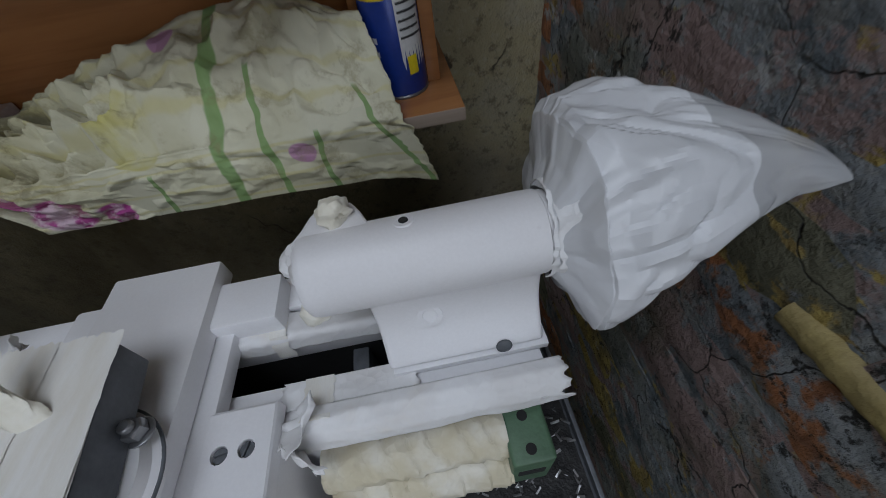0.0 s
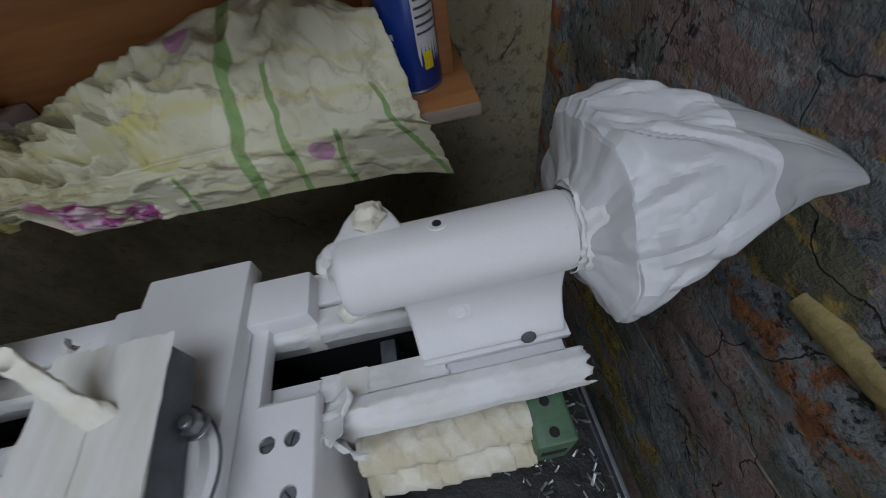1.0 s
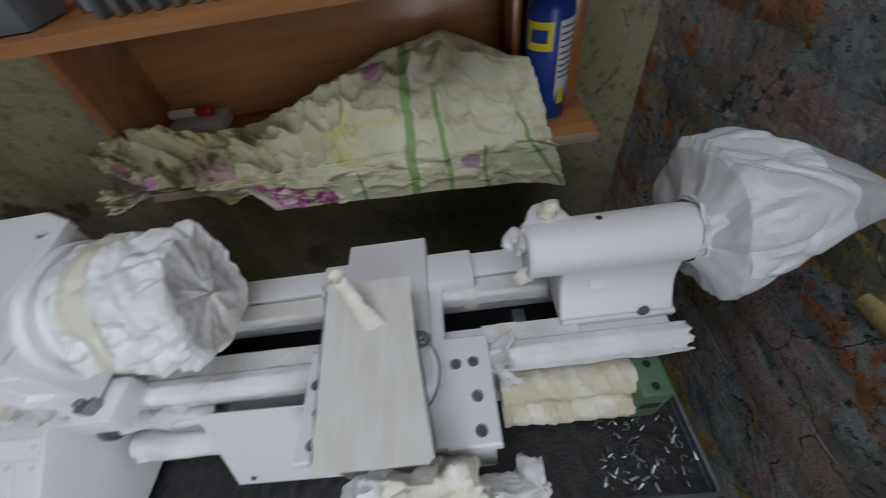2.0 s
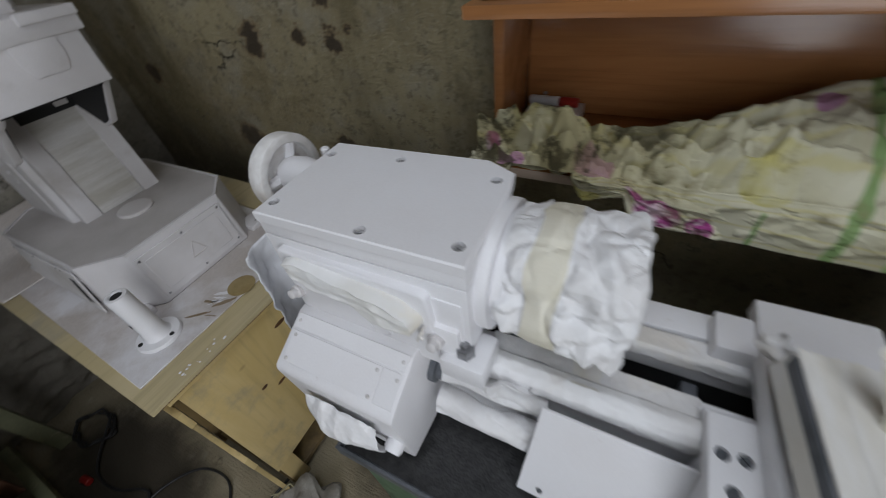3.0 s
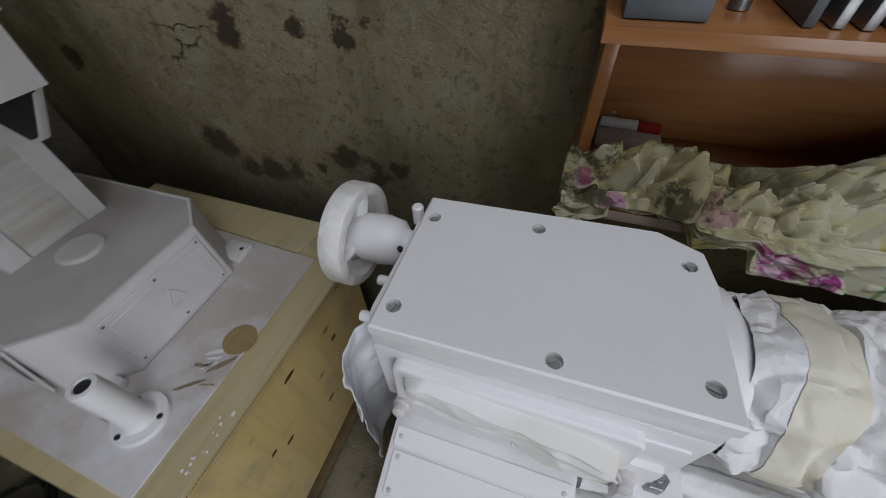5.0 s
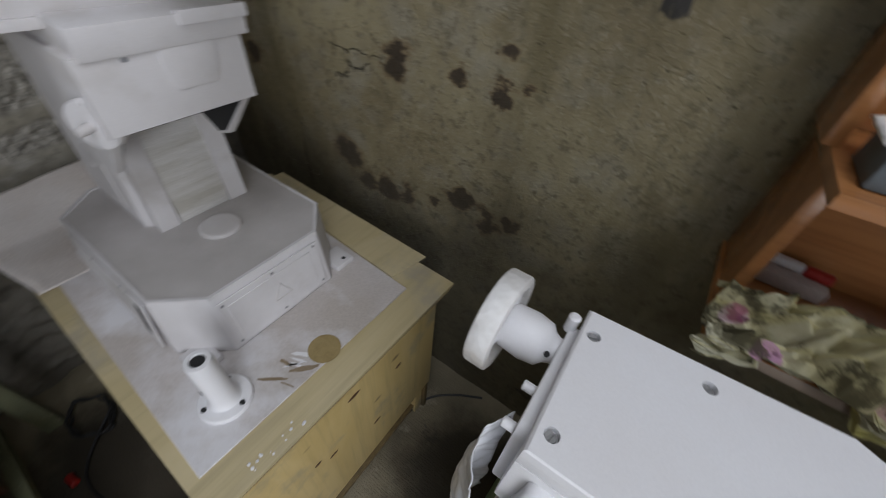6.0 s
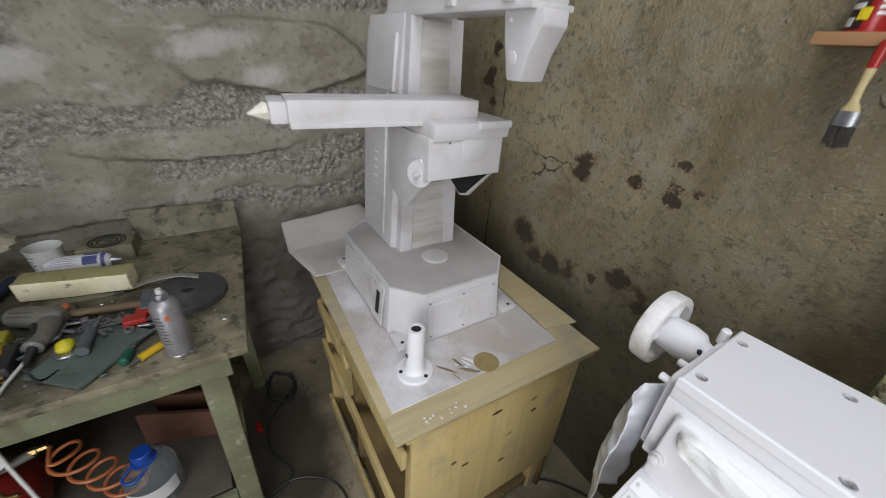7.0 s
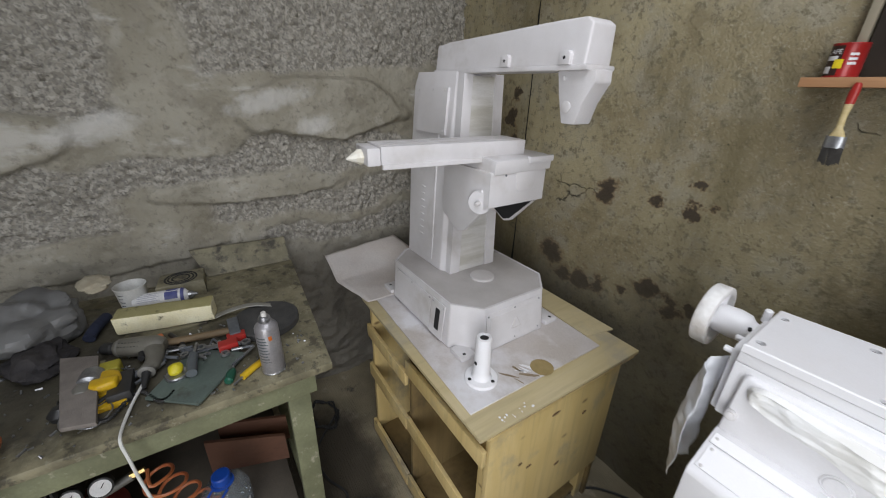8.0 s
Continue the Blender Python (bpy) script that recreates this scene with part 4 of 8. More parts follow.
sheet(bm, tape_cover, 44, 50)
part("tape_cover", bm, SMOOTH_TAPE, lathe, "overlapping strips of masking tape")
for k, (xa, xb, seed) in enumerate(((0.376, 0.398, 1), (0.395, 0.420, 2), (0.417, 0.441, 3), (0.438, 0.462, 4))):
    def strip(u, v, xa=xa, xb=xb, seed=seed, k=k):
        y = -0.107 + 0.172 * v + 0.004 * fbm((u * 6, seed, 0)) * (v > 0.5)
        lean = 0.011 * (1 - v) + 0.005 * (k / 3) * (1 - v)
        return (xa + (xb - xa) * u + lean + 0.0012 * fbm((v * 9, seed, u)), y, -0.0738 + 0.0005 * (k % 2) + 0.0010 * (folds((u * 2, v * 14, seed), 100 + seed, 3) - 0.5))
    part("tape_strip", sheet(bm_new(), strip, 8, 60), SMOOTH_TAPE, lathe, "strip of masking tape along the top slide", smooth=20)
bm = bm_new()


def lever(u, v):
    a = 2 * math.pi * v
    p = Vector((0.428, 0.012, -0.076)).lerp(Vector((0.404, 0.040, -0.028)), u)
    r = 0.0085 * (1 + 0.45 * max(0, 0.25 - u) / 0.25 - 0.25 * u) * (1 + 0.20 * crease((u * 5, math.cos(a), math.sin(a))) - 0.15)
    return p + Vector((r * math.cos(a), r * 0.8 * math.sin(a), r * 0.5 * math.sin(a)))


sheet(bm, lever, 30, 16)
part("clamp_lever", bm, TAPE, lathe, "clamp lever wound in masking tape")
part("washer", cyl(bm_new(), (0.469, 0.008, -0.1075), (0.469, 0.008, -0.1055), 0.0095, 0.0005, 24), STEEL, lathe)
part("nut", cyl(bm_new(), (0.469, 0.008, -0.1055), (0.469, 0.008, -0.0975), 0.0075, 0.001, 6), STEEL, lathe)
part("stud", cyl(bm_new(), (0.469, 0.008, -0.0975), (0.469, 0.008, -0.0925), 0.0042, 0.0008, 16), STEEL, lathe)
# apron, its sloping cover, and the papered handwheels below
bm = bm_new()
box(bm, 0.340, 0.530, -0.075, 0.0, -0.300, -0.163, 0.004)
part("apron", bm, WHITE, lathe)
bm = bm_new()
before = set(bm.faces)
loft(bm, [[Vector((x, y, z)) + Vector((0, -0.95 * h, 0.3 * h)) for x, y, z in ((0.196, -0.016, -0.176), (0.350, -0.018, -0.176), (0.342, -0.066, -0.312), (0.186, -0.064, -0.312))] for h in (0.0, 0.003)])
bmesh.ops.recalc_face_normals(bm, faces=bm.faces)
bevel_new(bm, before, 0.0008, 1)
cover = part("rod_cover", bm, WHITE, lathe, "white sheet cover over the leadscrew")
for x, y, z in ((0.213, -0.063, -0.296), (0.307, -0.064, -0.296)):
    part("screw", turned(bm_new(), (x, y, z), (0, -0.95, 0.3), [(0, 0.0036), (0.0014, 0.0032), (0.002, 0.002)], 12), GREY, cover)


def paper_wad(cx, cy, cz, sx, sy, sz, seed, amp=0.35, nu=56, nv=40):
    def f(u, v):
        a, b = 2 * math.pi * u, math.pi * v
        d = Vector((math.cos(a) * math.sin(b), math.sin(a) * math.sin(b), math.cos(b)))
        k = 1 + amp * 2.2 * (folds(d * 1.5, seed, 5) - 0.5) + amp * 0.9 * (folds(d * 3.6, seed + 50, 5) - 0.5)
        return (cx + sx * d.x * k, cy + sy * d.y * k, cz + sz * d.z * k)
    return sheet(bm_new(), f, nu, nv)


part("wrapped_handwheel", paper_wad(0.405, -0.105, -0.265, 0.050, 0.030, 0.075, 3, 0.5), PAPER, lathe, "handwheel wrapped in crumpled paper", smooth=14)
part("wrapped_handle", paper_wad(0.470, -0.120, -0.225, 0.050, 0.040, 0.095, 5, 0.5), TAPE, lathe, "handle wrapped in crumpled paper and tape", smooth=14)
part("wrapped_handle", paper_wad(0.535, -0.105, -0.27, 0.045, 0.018, 0.022, 8, 0.6), PAPER, lathe, "handle wrapped in crumpled paper", smooth=14)

for p, s, k, m in (((0.395, -0.10, -0.20), 0.055, 0.8, PAPER), ((0.43, -0.135, -0.24), 0.06, 1.5, TAPE), ((0.50, -0.12, -0.16), 0.05, 2.1, TAPE), ((0.52, -0.11, -0.24), 0.05, 2.7, PAPER), ((0.455, -0.11, -0.12), 0.045, 0.2, TAPE), ((0.56, -0.10, -0.265), 0.05, 1.1, PAPER)):
    torn_scrap(p, s, k, m, lathe)
# tailstock
AX = (0.078, -0.073)
bm = bm_new()
turned(bm, (0.584, *AX), (1, 0, 0), [(0, 0.018), (0.0, 0.0265), (0.002, 0.0286), (0.006, 0.0294), (0.155, 0.0300), (0.162, 0.0296), (0.163, 0.0285), (0.180, 0.0280), (0.181, 0.02)], 56)
tailstock = part("tailstock_barrel", bm, WHITE, lathe, "long white barrel of the tailstock")
bm = bm_new()
prof = [(0.0545, -0.084), (0.0560, -0.096), (0.0560, -0.106), (0.0545, -0.118), (0.0500, -0.130), (0.0440, -0.141), (0.0385, -0.149), (0.0360, -0.1565), (0.140, -0.1565), (0.140, -0.148), (0.112, -0.120), (0.103, -0.086)]
prism(bm, prof, "x", 0.620, 0.744, 0.005, 4)
part("tailstock_body", bm, WHITE, lathe)
bm = bm_new()
prism(bm, [(0.0345, -0.168), (0.0335, -0.1585), (0.060, -0.1580), (0.139, -0.1580), (0.139, -0.168)], "x", 0.622, 0.748, 0.0012)
part("tailstock_base", bm, WHITE, lathe)
bm = bm_new()
prism(bm, [(0.580, 0.084), (0.646, 0.084), (0.634, 0.092), (0.628, 0.106), (0.622, 0.116), (0.611, 0.121), (0.599, 0.118), (0.592, 0.108), (0.588, 0.098)], "z", -0.088, -0.046, 0.006, 3)
part("lever_boss", bm, WHITE, tailstock)
part("plug", paper_wad(0.612, 0.101, -0.041, 0.011, 0.010, 0.011, 11, 0.6, 36, 26), TAPE, tailstock, "paper plug in the lever's hole")
bm = bm_new()
turned(bm, (0.657, 0.084, -0.0447), (0, 0.2, 1), [(0, 0.0075), (0.0012, 0.007), (0.0014, 0.0045), (0.0002, 0.004)], 20)
part("oil_nipple", bm, WHITE, tailstock)
part("oil_hole", cyl(bm_new(), (0.657, 0.084, -0.0447), (0.657, 0.0843, -0.0430), 0.0032, 0.0003, 14), DARK, tailstock)
bm = bm_new()
turned(bm, (0.660, 0.0560, -0.116), (0, -1, 0.45), [(0, 0.010), (0.003, 0.0095), (0.0035, 0.006), (0.0025, 0.005)], 20)
part("clamp_boss", bm, WHITE, tailstock)
part("index_mark", turned(bm_new(), (0.712, 0.0365, -0.1535), (0, -1, 0.35), [(0, 0.0065), (0.0006, 0.0065), (0.001, 0.0058), (0.0004, 0.0052)], 20), GREY, tailstock)
part("plug", paper_wad(0.580, 0.088, -0.070, 0.014, 0.013, 0.012, 21, 0.7, 30, 22), PAPER, tailstock, "torn paper stuffed into the barrel")
part("tape_strip", paper_wad(0.583, 0.062, -0.094, 0.010, 0.006, 0.012, 23, 0.5, 16, 12), TAPE, tailstock, "torn end of masking tape")

# the chuck in its paper wrapping
def chuck_wrap(u, v):
    a = 2 * math.pi * v
    x = 0.134 + 0.132 * u
    r = 0.070 * float(np.interp(u, (0, 0.10, 0.3, 0.5, 0.75, 0.90, 0.97, 1.0), (0.86, 0.92, 1.0, 1.02, 1.0, 0.90, 0.62, 0.02)))
    c = Vector((x * 15, math.cos(a) * 1.25, math.sin(a) * 1.25))
    band = 0.19 < u < 0.44
    k = 1 + (0.24 if band else 0.30) * (folds(c * 1.3, 61, 3) - 0.5) + (0.04 if band else 0.20) * (folds(c * 3.6, 62, 3) - 0.5) + (0.012 if band else 0.09) * (folds(c * 8.0, 65, 3) - 0.5) + (0.6 if band else 1.0) * (0.03 - 0.050 * grooves(c * 1.0, 0.12) - 0.006 * grooves(c * 2.6, 0.14))
    if u < 0.14:
        k *= 1 + 0.5 * (0.14 - u) * (folds((a * 3.0, u * 9, 2), 63, 4) - 0.3) * 2
    cup = 0.020 * max(0, 1 - math.hypot(math.cos(a) * (1 - u) * 9 - 0.3, math.sin(a) * (1 - u) * 9)) if u > 0.86 else 0.0
    return (x - cup + 0.012 * (folds(c * 2.2, 64, 5) - 0.5) * (u > 0.1), 0.070 + r * k * math.cos(a), -0.066 + r * k * math.sin(a))


wrap = thing("wrapped_chuck", 0.2, 0.07, -0.13, "lathe chuck wrapped in crumpled white paper and tape", "wrapping")
bm = bm_new()
sheet(bm, chuck_wrap, 120, 230)
part("paper", bm, PAPER, wrap, smooth=13)
bm = bm_new()
sheet(bm, lambda u, v: Vector((0, 0.070, -0.066)) + (lambda p: Vector((p[0], (p[1] - 0.070) * 1.012, (p[2] + 0.066) * 1.012)))(chuck_wrap(0.195 + 0.24 * u, v)), 22, 170)
part("tape_band", bm, material("pale_tape_band", (0.77, 0.74, 0.64), (0.72, 0.68, 0.55), 16, 0.55, bump=0.12, fine=500, mix=0.2), wrap, "broad band of cream masking tape", smooth=28)

# the bag tied over the tailstock's handwheel: wide behind the neck, running out to a flat tip against the wall
BAG_RINGS = ((0.0, 0.750, 0.079, -0.073, 0.031, 0.031), (0.05, 0.760, 0.086, -0.073, 0.050, 0.048), (0.11, 0.768, 0.100, -0.075, 0.078, 0.074), (0.20, 0.780, 0.110, -0.076, 0.086, 0.080),
             (0.40, 0.806, 0.100, -0.062, 0.076, 0.070), (0.62, 0.834, 0.080, -0.042, 0.054, 0.048), (0.84, 0.858, 0.058, -0.024, 0.032, 0.024), (1.0, 0.876, 0.040, -0.014, 0.020, 0.005))


def tail_bag(u, v):
    a = 2 * math.pi * v
    us = [r[0] for r in BAG_RINGS]
    x, y, z, ry, rz = (float(np.interp(u, us, [r[k] for r in BAG_RINGS])) for k in range(1, 6))
    c, s = math.cos(a), math.sin(a)
    q = Vector((u * 0.75, c * 1.0, s * 1.0 + 4))
    body = math.sin(math.pi * min(u / 0.97, 1)) ** 0.5
    pinch = max(0.0, 1 - abs(u - 0.12) / 0.22)                            # gathers that run out from the tied neck
    k = 1 + body * (0.42 * (folds(q * 1.15, 72, 3) - 0.5) + 0.24 * (folds(q * 2.6, 73, 3) - 0.5) + 0.06 * (folds(q * 6.0, 76, 3) - 0.5) - 0.06 * grooves((u * 1.6, c * 1.4, s * 1.4 + 3), 0.17) + 0.03)
    k += 0.22 * pinch * (folds((u * 1.2, c * 3.2, s * 3.2), 71, 4, 0.5) - 0.5)
    if u < 0.12:
        k *= 1 + 0.22 * (folds((u * 14, c * 4, s * 4), 74, 6) - 0.5)
    return (min(x + 0.014 * (folds(q * 1.7, 75, 4) - 0.5) * body, XR - 0.010), y + ry * k * c, z + rz * k * s)


FILM_THIN = crumpled("thin_clear_film", (0.72, 0.73, 0.75), (0.66, 0.67, 0.70), 0.22, 16, 0.3, 0.50)
bag = thing("tied_bag", 0.80, 0.08, -0.16, "white plastic bag tied over the tailstock handwheel", "bag")
bm = bm_new()
sheet(bm, lambda u, v: tail_bag(u * 0.66, v), 110, 200)
part("film", bm, FILM, bag, smooth=16)
bm = bm_new()
sheet(bm, lambda u, v: tail_bag(0.66 + 0.34 * u, v), 45, 200)
part("film_tip", bm, FILM_THIN, bag, "half-clear empty tip of the bag", smooth=16)


def neck_band(x0, x1, r0, r1, lean, seed, a0=0.0, a1=360.0):
    """A turn of tape round the bag's neck, crumpled at its edges."""
    def f(u, v):
        a = radians(a0 + (a1 - a0) * v)
        q = Vector((u * 1.5, math.cos(a) * 2.2, math.sin(a) * 2.2 + seed))
        r = r0 + (r1 - r0) * u + 0.009 * (folds(q, 80 + seed, 6) - 0.5) + 0.003 * (folds(q * 3, 90 + seed, 5) - 0.5)
        return (x0 + (x1 - x0) * u + lean * math.sin(a + seed) + 0.003 * fbm((math.cos(a) * 3, math.sin(a) * 3, u)), 0.081 + r * math.cos(a), -0.073 + r * math.sin(a))
    return sheet(bm_new(), f, 20, 120)


for k, band in enumerate((neck_band(0.748, 0.764, 0.0325, 0.037, 0.002, 1), neck_band(0.754, 0.772, 0.035, 0.045, 0.004, 2), neck_band(0.762, 0.780, 0.040, 0.056, 0.003, 3, 60, 290))):
    part("neck_tape", band, PAPER, bag, "twisted white tape round the neck", smooth=14)

# stand: swarf tray on two green pedestals
stand = thing("lathe_stand", 0.3, 0.06, -Z0, "green sheet-metal lathe stand with a swarf tray", "stand")
bm = bm_new()
box(bm, -0.06, 0.785, -0.120, 0.26, -0.352, -0.338, 0.002)
part("tray", bm, GREY, stand, "dark oily tray")
for a in ((-0.064, 0.789, -0.124, -0.119, -0.352, -0.325), (-0.064, 0.789, 0.259, 0.264, -0.352, -0.31), (-0.064, -0.059, -0.1188, 0.2588, -0.352, -0.325), (0.784, 0.789, -0.1188, 0.2588, -0.352, -0.325)):
    bm = bm_new()
    box(bm, *a, 0.001)
    part("tray_rim", bm, GREY, stand, "dark worn rim")
bm = bm_new()
uneven(bm, lambda u, v: (-0.056 + 0.837 * u, -0.116 + 0.37 * v, -0.336 + 0.004 * abs(fbm((u * 40, v * 16, 1)))), 150, 50)
part("swarf", bm, SWARF, stand, "black oily swarf")
for x0, x1 in ((-0.13, 0.10), (0.50, 0.74)):
    bm = bm_new()
    box(bm, x0, x1, -0.09, 0.22, -Z0 + 0.002, -0.353, 0.006)
    part("pedestal", bm, GREEN, stand)
rng = random.Random(5)
chips = bm_new()
for k in range(240):
    x, y = rng.uniform(0.66, 0.78), rng.uniform(-0.11, 0.12)
    a, s = rng.uniform(0, 6.28), rng.uniform(0.0015, 0.006)
    p = Vector((x, y, -0.331 + rng.uniform(0, 0.003)))
    d = Vector((math.cos(a), math.sin(a), rng.uniform(-0.4, 0.4))) * s
    w = Vector((-d.y, d.x, 0)) * 0.25
    chips.faces.new([chips.verts.new(q) for q in (p - d - w, p + d - w, p + d + w + Vector((0, 0, 0.001)), p - d + w)])
solid("metal_chips", chips, STEEL, "bright metal chips lying in the swarf", "chips", kind="stuff", smooth=0)

# ---- the crate that carries the milling machine ----
def wood_material(name, a, b, scale=5.0, rough=0.55, along=(1, 1, 6), knots=0.0, spec=0.4, rand=0.0, dirt=None):
    """Planed wood: long grain, figure, and dark knots."""
    n = Nodes(name)
    v = n.map(along)
    fig = n.noise(scale, 5, 0.6, v, 1.2)
    grain = n.noise(scale * 14, 3, 0.6, n.map(tuple(s * s for s in along)))
    c = n.mix(n.ramp(fig, 0.32, 0.68), a, b)
    c = n.mix(n.ramp(grain, 0.45, 0.75, 0, 0.35), c, tuple(x * 0.45 for x in a))
    if knots:
        k = n.math("MULTIPLY", n.ramp(n.voro(knots, vec=n.map((1, 1, 1.9))), 0.03, 0.13, 1.0, 0.0), 0.85)
        c = n.mix(k, c, (0.10, 0.05, 0.02))
    if dirt:
        c = n.mix(n.ramp(n.noise(5, 6, 0.65), 0.52, 0.70, 0, 0.8), c, dirt)
    if rand:
        c = n.mix(n.math("MULTIPLY", n.rand(), rand), c, tuple(x * 0.6 for x in b))
    return n.done(c, rough, n.math("ADD", fig, grain), 0.15, 0.002, spec=spec)


PINE = wood_material("yellow_pine", (0.68, 0.53, 0.26), (0.58, 0.43, 0.18), 4, 0.45, (1, 1, 0.22), 7, rand=0.2, dirt=(0.30, 0.27, 0.20))
PLY = wood_material("pale_plywood_sheet", (0.52, 0.44, 0.27), (0.45, 0.37, 0.20), 3, 0.5, (1, 0.25, 1), dirt=(0.36, 0.32, 0.24))
BOARD = material("sprayed_hardboard", (0.50, 0.45, 0.41), (0.60, 0.56, 0.55), 4.5, 0.7, bump=0.2, fine=200, dirt=(0.70, 0.69, 0.71), dirt_scale=3.5, dirt_at=0.5)
CARD = material("sprayed_cardboard", (0.56, 0.50, 0.46), (0.64, 0.60, 0.58), 5, 0.8, bump=0.25, fine=160)
CT = -0.386   # the crate's top

# browner pine: the crate's inner shade is put into the boards' colour
SHADED_PINE = wood_material("shaded_inner_pine", (0.24, 0.17, 0.075), (0.16, 0.11, 0.045), 4, 0.6, (1, 1, 0.22), 7, dirt=(0.08, 0.06, 0.035))
KNOT = material("dark_wood_knot", (0.16, 0.075, 0.03), (0.07, 0.035, 0.015), 90, 0.6)
crate = thing("wooden_crate", -0.79, 0.09, -Z0, "yellow pine crate with open bays used as a stand", "crate")
bm = bm_new()
prism(bm, [(-1.150, -0.205), (-0.446, -0.215), (-0.428, 0.388), (-1.150, 0.400)], "z", CT - 0.011, CT, 0.001)
part("top_sheet", bm, PLY, crate, "thin pale plywood top")
bm = bm_new()
prism(bm, [(-1.145, -0.200), (-0.449, -0.209), (-0.431, 0.384), (-1.145, 0.395)], "z", CT - 0.0123, CT - 0.0112, 0)
part("dark_layer", bm, material("scorched_ply_core", (0.10, 0.065, 0.03), (0.05, 0.035, 0.02), 160, 0.8), crate, "dark core layer in the plywood's edge")
bm = bm_new()
for k in range(100):
    y = -0.204 + 0.0059 * k
    x = -0.449 + 0.018 * (y + 0.209) / 0.593
    prism(bm, [(y, CT - 0.0118), (y + 0.0034, CT - 0.0118), (y + 0.0017, CT - 0.0085)], "x", x + 0.0005, x + 0.0033, 0)
part("corrugation", bm, KNOT, crate, "row of dark flutes in the cardboard's edge")
bm = bm_new()
prism(bm, [(-1.140, -0.190), (-0.448, -0.190), (-0.432, 0.376), (-1.140, 0.385)], "z", CT - 0.024, CT - 0.0125, 0.001)
part("top_sheet", bm, PINE, crate)


def plank(name, x0, x1, y0, y1, z0, z1, parent, mat=PINE, skew=0.0):
    bm = bm_new()
    prism(bm, [(x0, z0), (x1, z0 + skew), (x1, z1 + skew), (x0, z1)], "y", y0, y1, 0.0015)
    return part(name, bm, mat, parent)


bm = bm_new()
box(bm, -0.472, -0.456, -0.172, 0.362, -0.885, CT - 0.026, 0.0015)
side = part("side_panel", bm, PINE, crate, "yellow plywood side with dark knots")
for y, z, ry, rz in ((0.068, -0.481, 0.020, 0.007), (-0.014, -0.633, 0.014, 0.006), (-0.052, -0.597, 0.010, 0.006), (0.21, -0.56, 0.012, 0.008), (0.12, -0.72, 0.015, 0.007)):
    bm = bm_new()
    loft(bm, [[(-0.4565 + h, y + ry * k * math.cos(a), z + rz * k * math.sin(a)) for a in [2 * math.pi * q / 14 for q in range(14)]] for h, k in ((0.0, 1.0), (0.0009, 0.8))])
    part("knot", bm, KNOT, side, "dark knot in the wood")
for y0, y1 in ((-0.165, -0.115), (0.31, 0.36)):
    bm = bm_new()
    box(bm, -0.500, -0.4725, y0, y1, -Z0 + 0.002, CT - 0.026, 0.002)
    part("corner_post", bm, PINE, crate)
for y0, y1 in ((-0.185, 0.09), (0.092, 0.362)):
    bm = bm_new()
    box(bm, -1.130, -1.112, y0, y1, -Z0 + 0.002, CT - 0.026, 0.0015)
    part("side_plank", bm, PINE, crate)
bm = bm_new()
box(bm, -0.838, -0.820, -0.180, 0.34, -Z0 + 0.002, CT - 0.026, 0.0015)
part("divider", bm, SHADED_PINE, crate)
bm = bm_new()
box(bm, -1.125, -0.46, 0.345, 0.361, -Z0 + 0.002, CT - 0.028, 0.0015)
part("back_panel", bm, SHADED_PINE, crate)
plank("rail", -1.135, -0.835, -0.199, -0.186, -0.545, -0.495, crate, skew=-0.012)
plank("rail", -1.135, -0.835, -0.199, -0.186, -0.735, -0.680, crate, skew=-0.018)
plank("rail", -0.830, -0.452, -0.199, -0.186, -0.500, -0.448, crate, skew=0.0)
plank("rail", -0.830, -0.452, -0.199, -0.186, -0.745, -0.690, crate, skew=-0.03)
plank("rail", -0.830, -0.452, -0.199, -0.186, -1.05, -0.985, crate)
plank("rail", -1.135, -0.835, -0.199, -0.186, -1.05, -0.985, crate)
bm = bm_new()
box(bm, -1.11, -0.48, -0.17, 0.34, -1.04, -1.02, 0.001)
part("bottom_board", bm, SHADED_PINE, crate)
# the hardboard under the machine, a paler strip behind it, and a folded sheet of cardboard
bm = bm_new()
prism(bm, [(-1.160, -0.165), (-0.512, -0.192), (-0.505, 0.300), (-1.165, 0.335)], "z", CT + 0.001, CT + 0.005, 0.0006, 1)
solid("hardboard_sheet", bm, BOARD, "hardboard sheet dusted white by spraying", "board")
bm = bm_new()
prism(bm, [(-1.12, 0.338), (-0.556, 0.306), (-0.532, 0.412), (-1.12, 0.425)], "z", CT + 0.001, CT + 0.006, 0.0006, 1)
solid("plywood_strip", bm, PLY, "pale plywood strip lying at the crate's edge", "board")
SCRAPE = material("bare_hardboard", (0.30, 0.23, 0.15), (0.24, 0.18, 0.11), 40, 0.7)
bm = bm_new()
turned(bm, (-0.533, 0.076, CT + 0.0052), (0, 0, 1), [(0, 0.0325), (0.0003, 0.0325), (0.0005, 0.031)], 40)
solid("bare_patch", bm, material("bare_ring", (0.36, 0.27, 0.12), (0.30, 0.22, 0.09), 30, 0.5, bump=0.2), "round bare ring amid the white overspray", "patch")

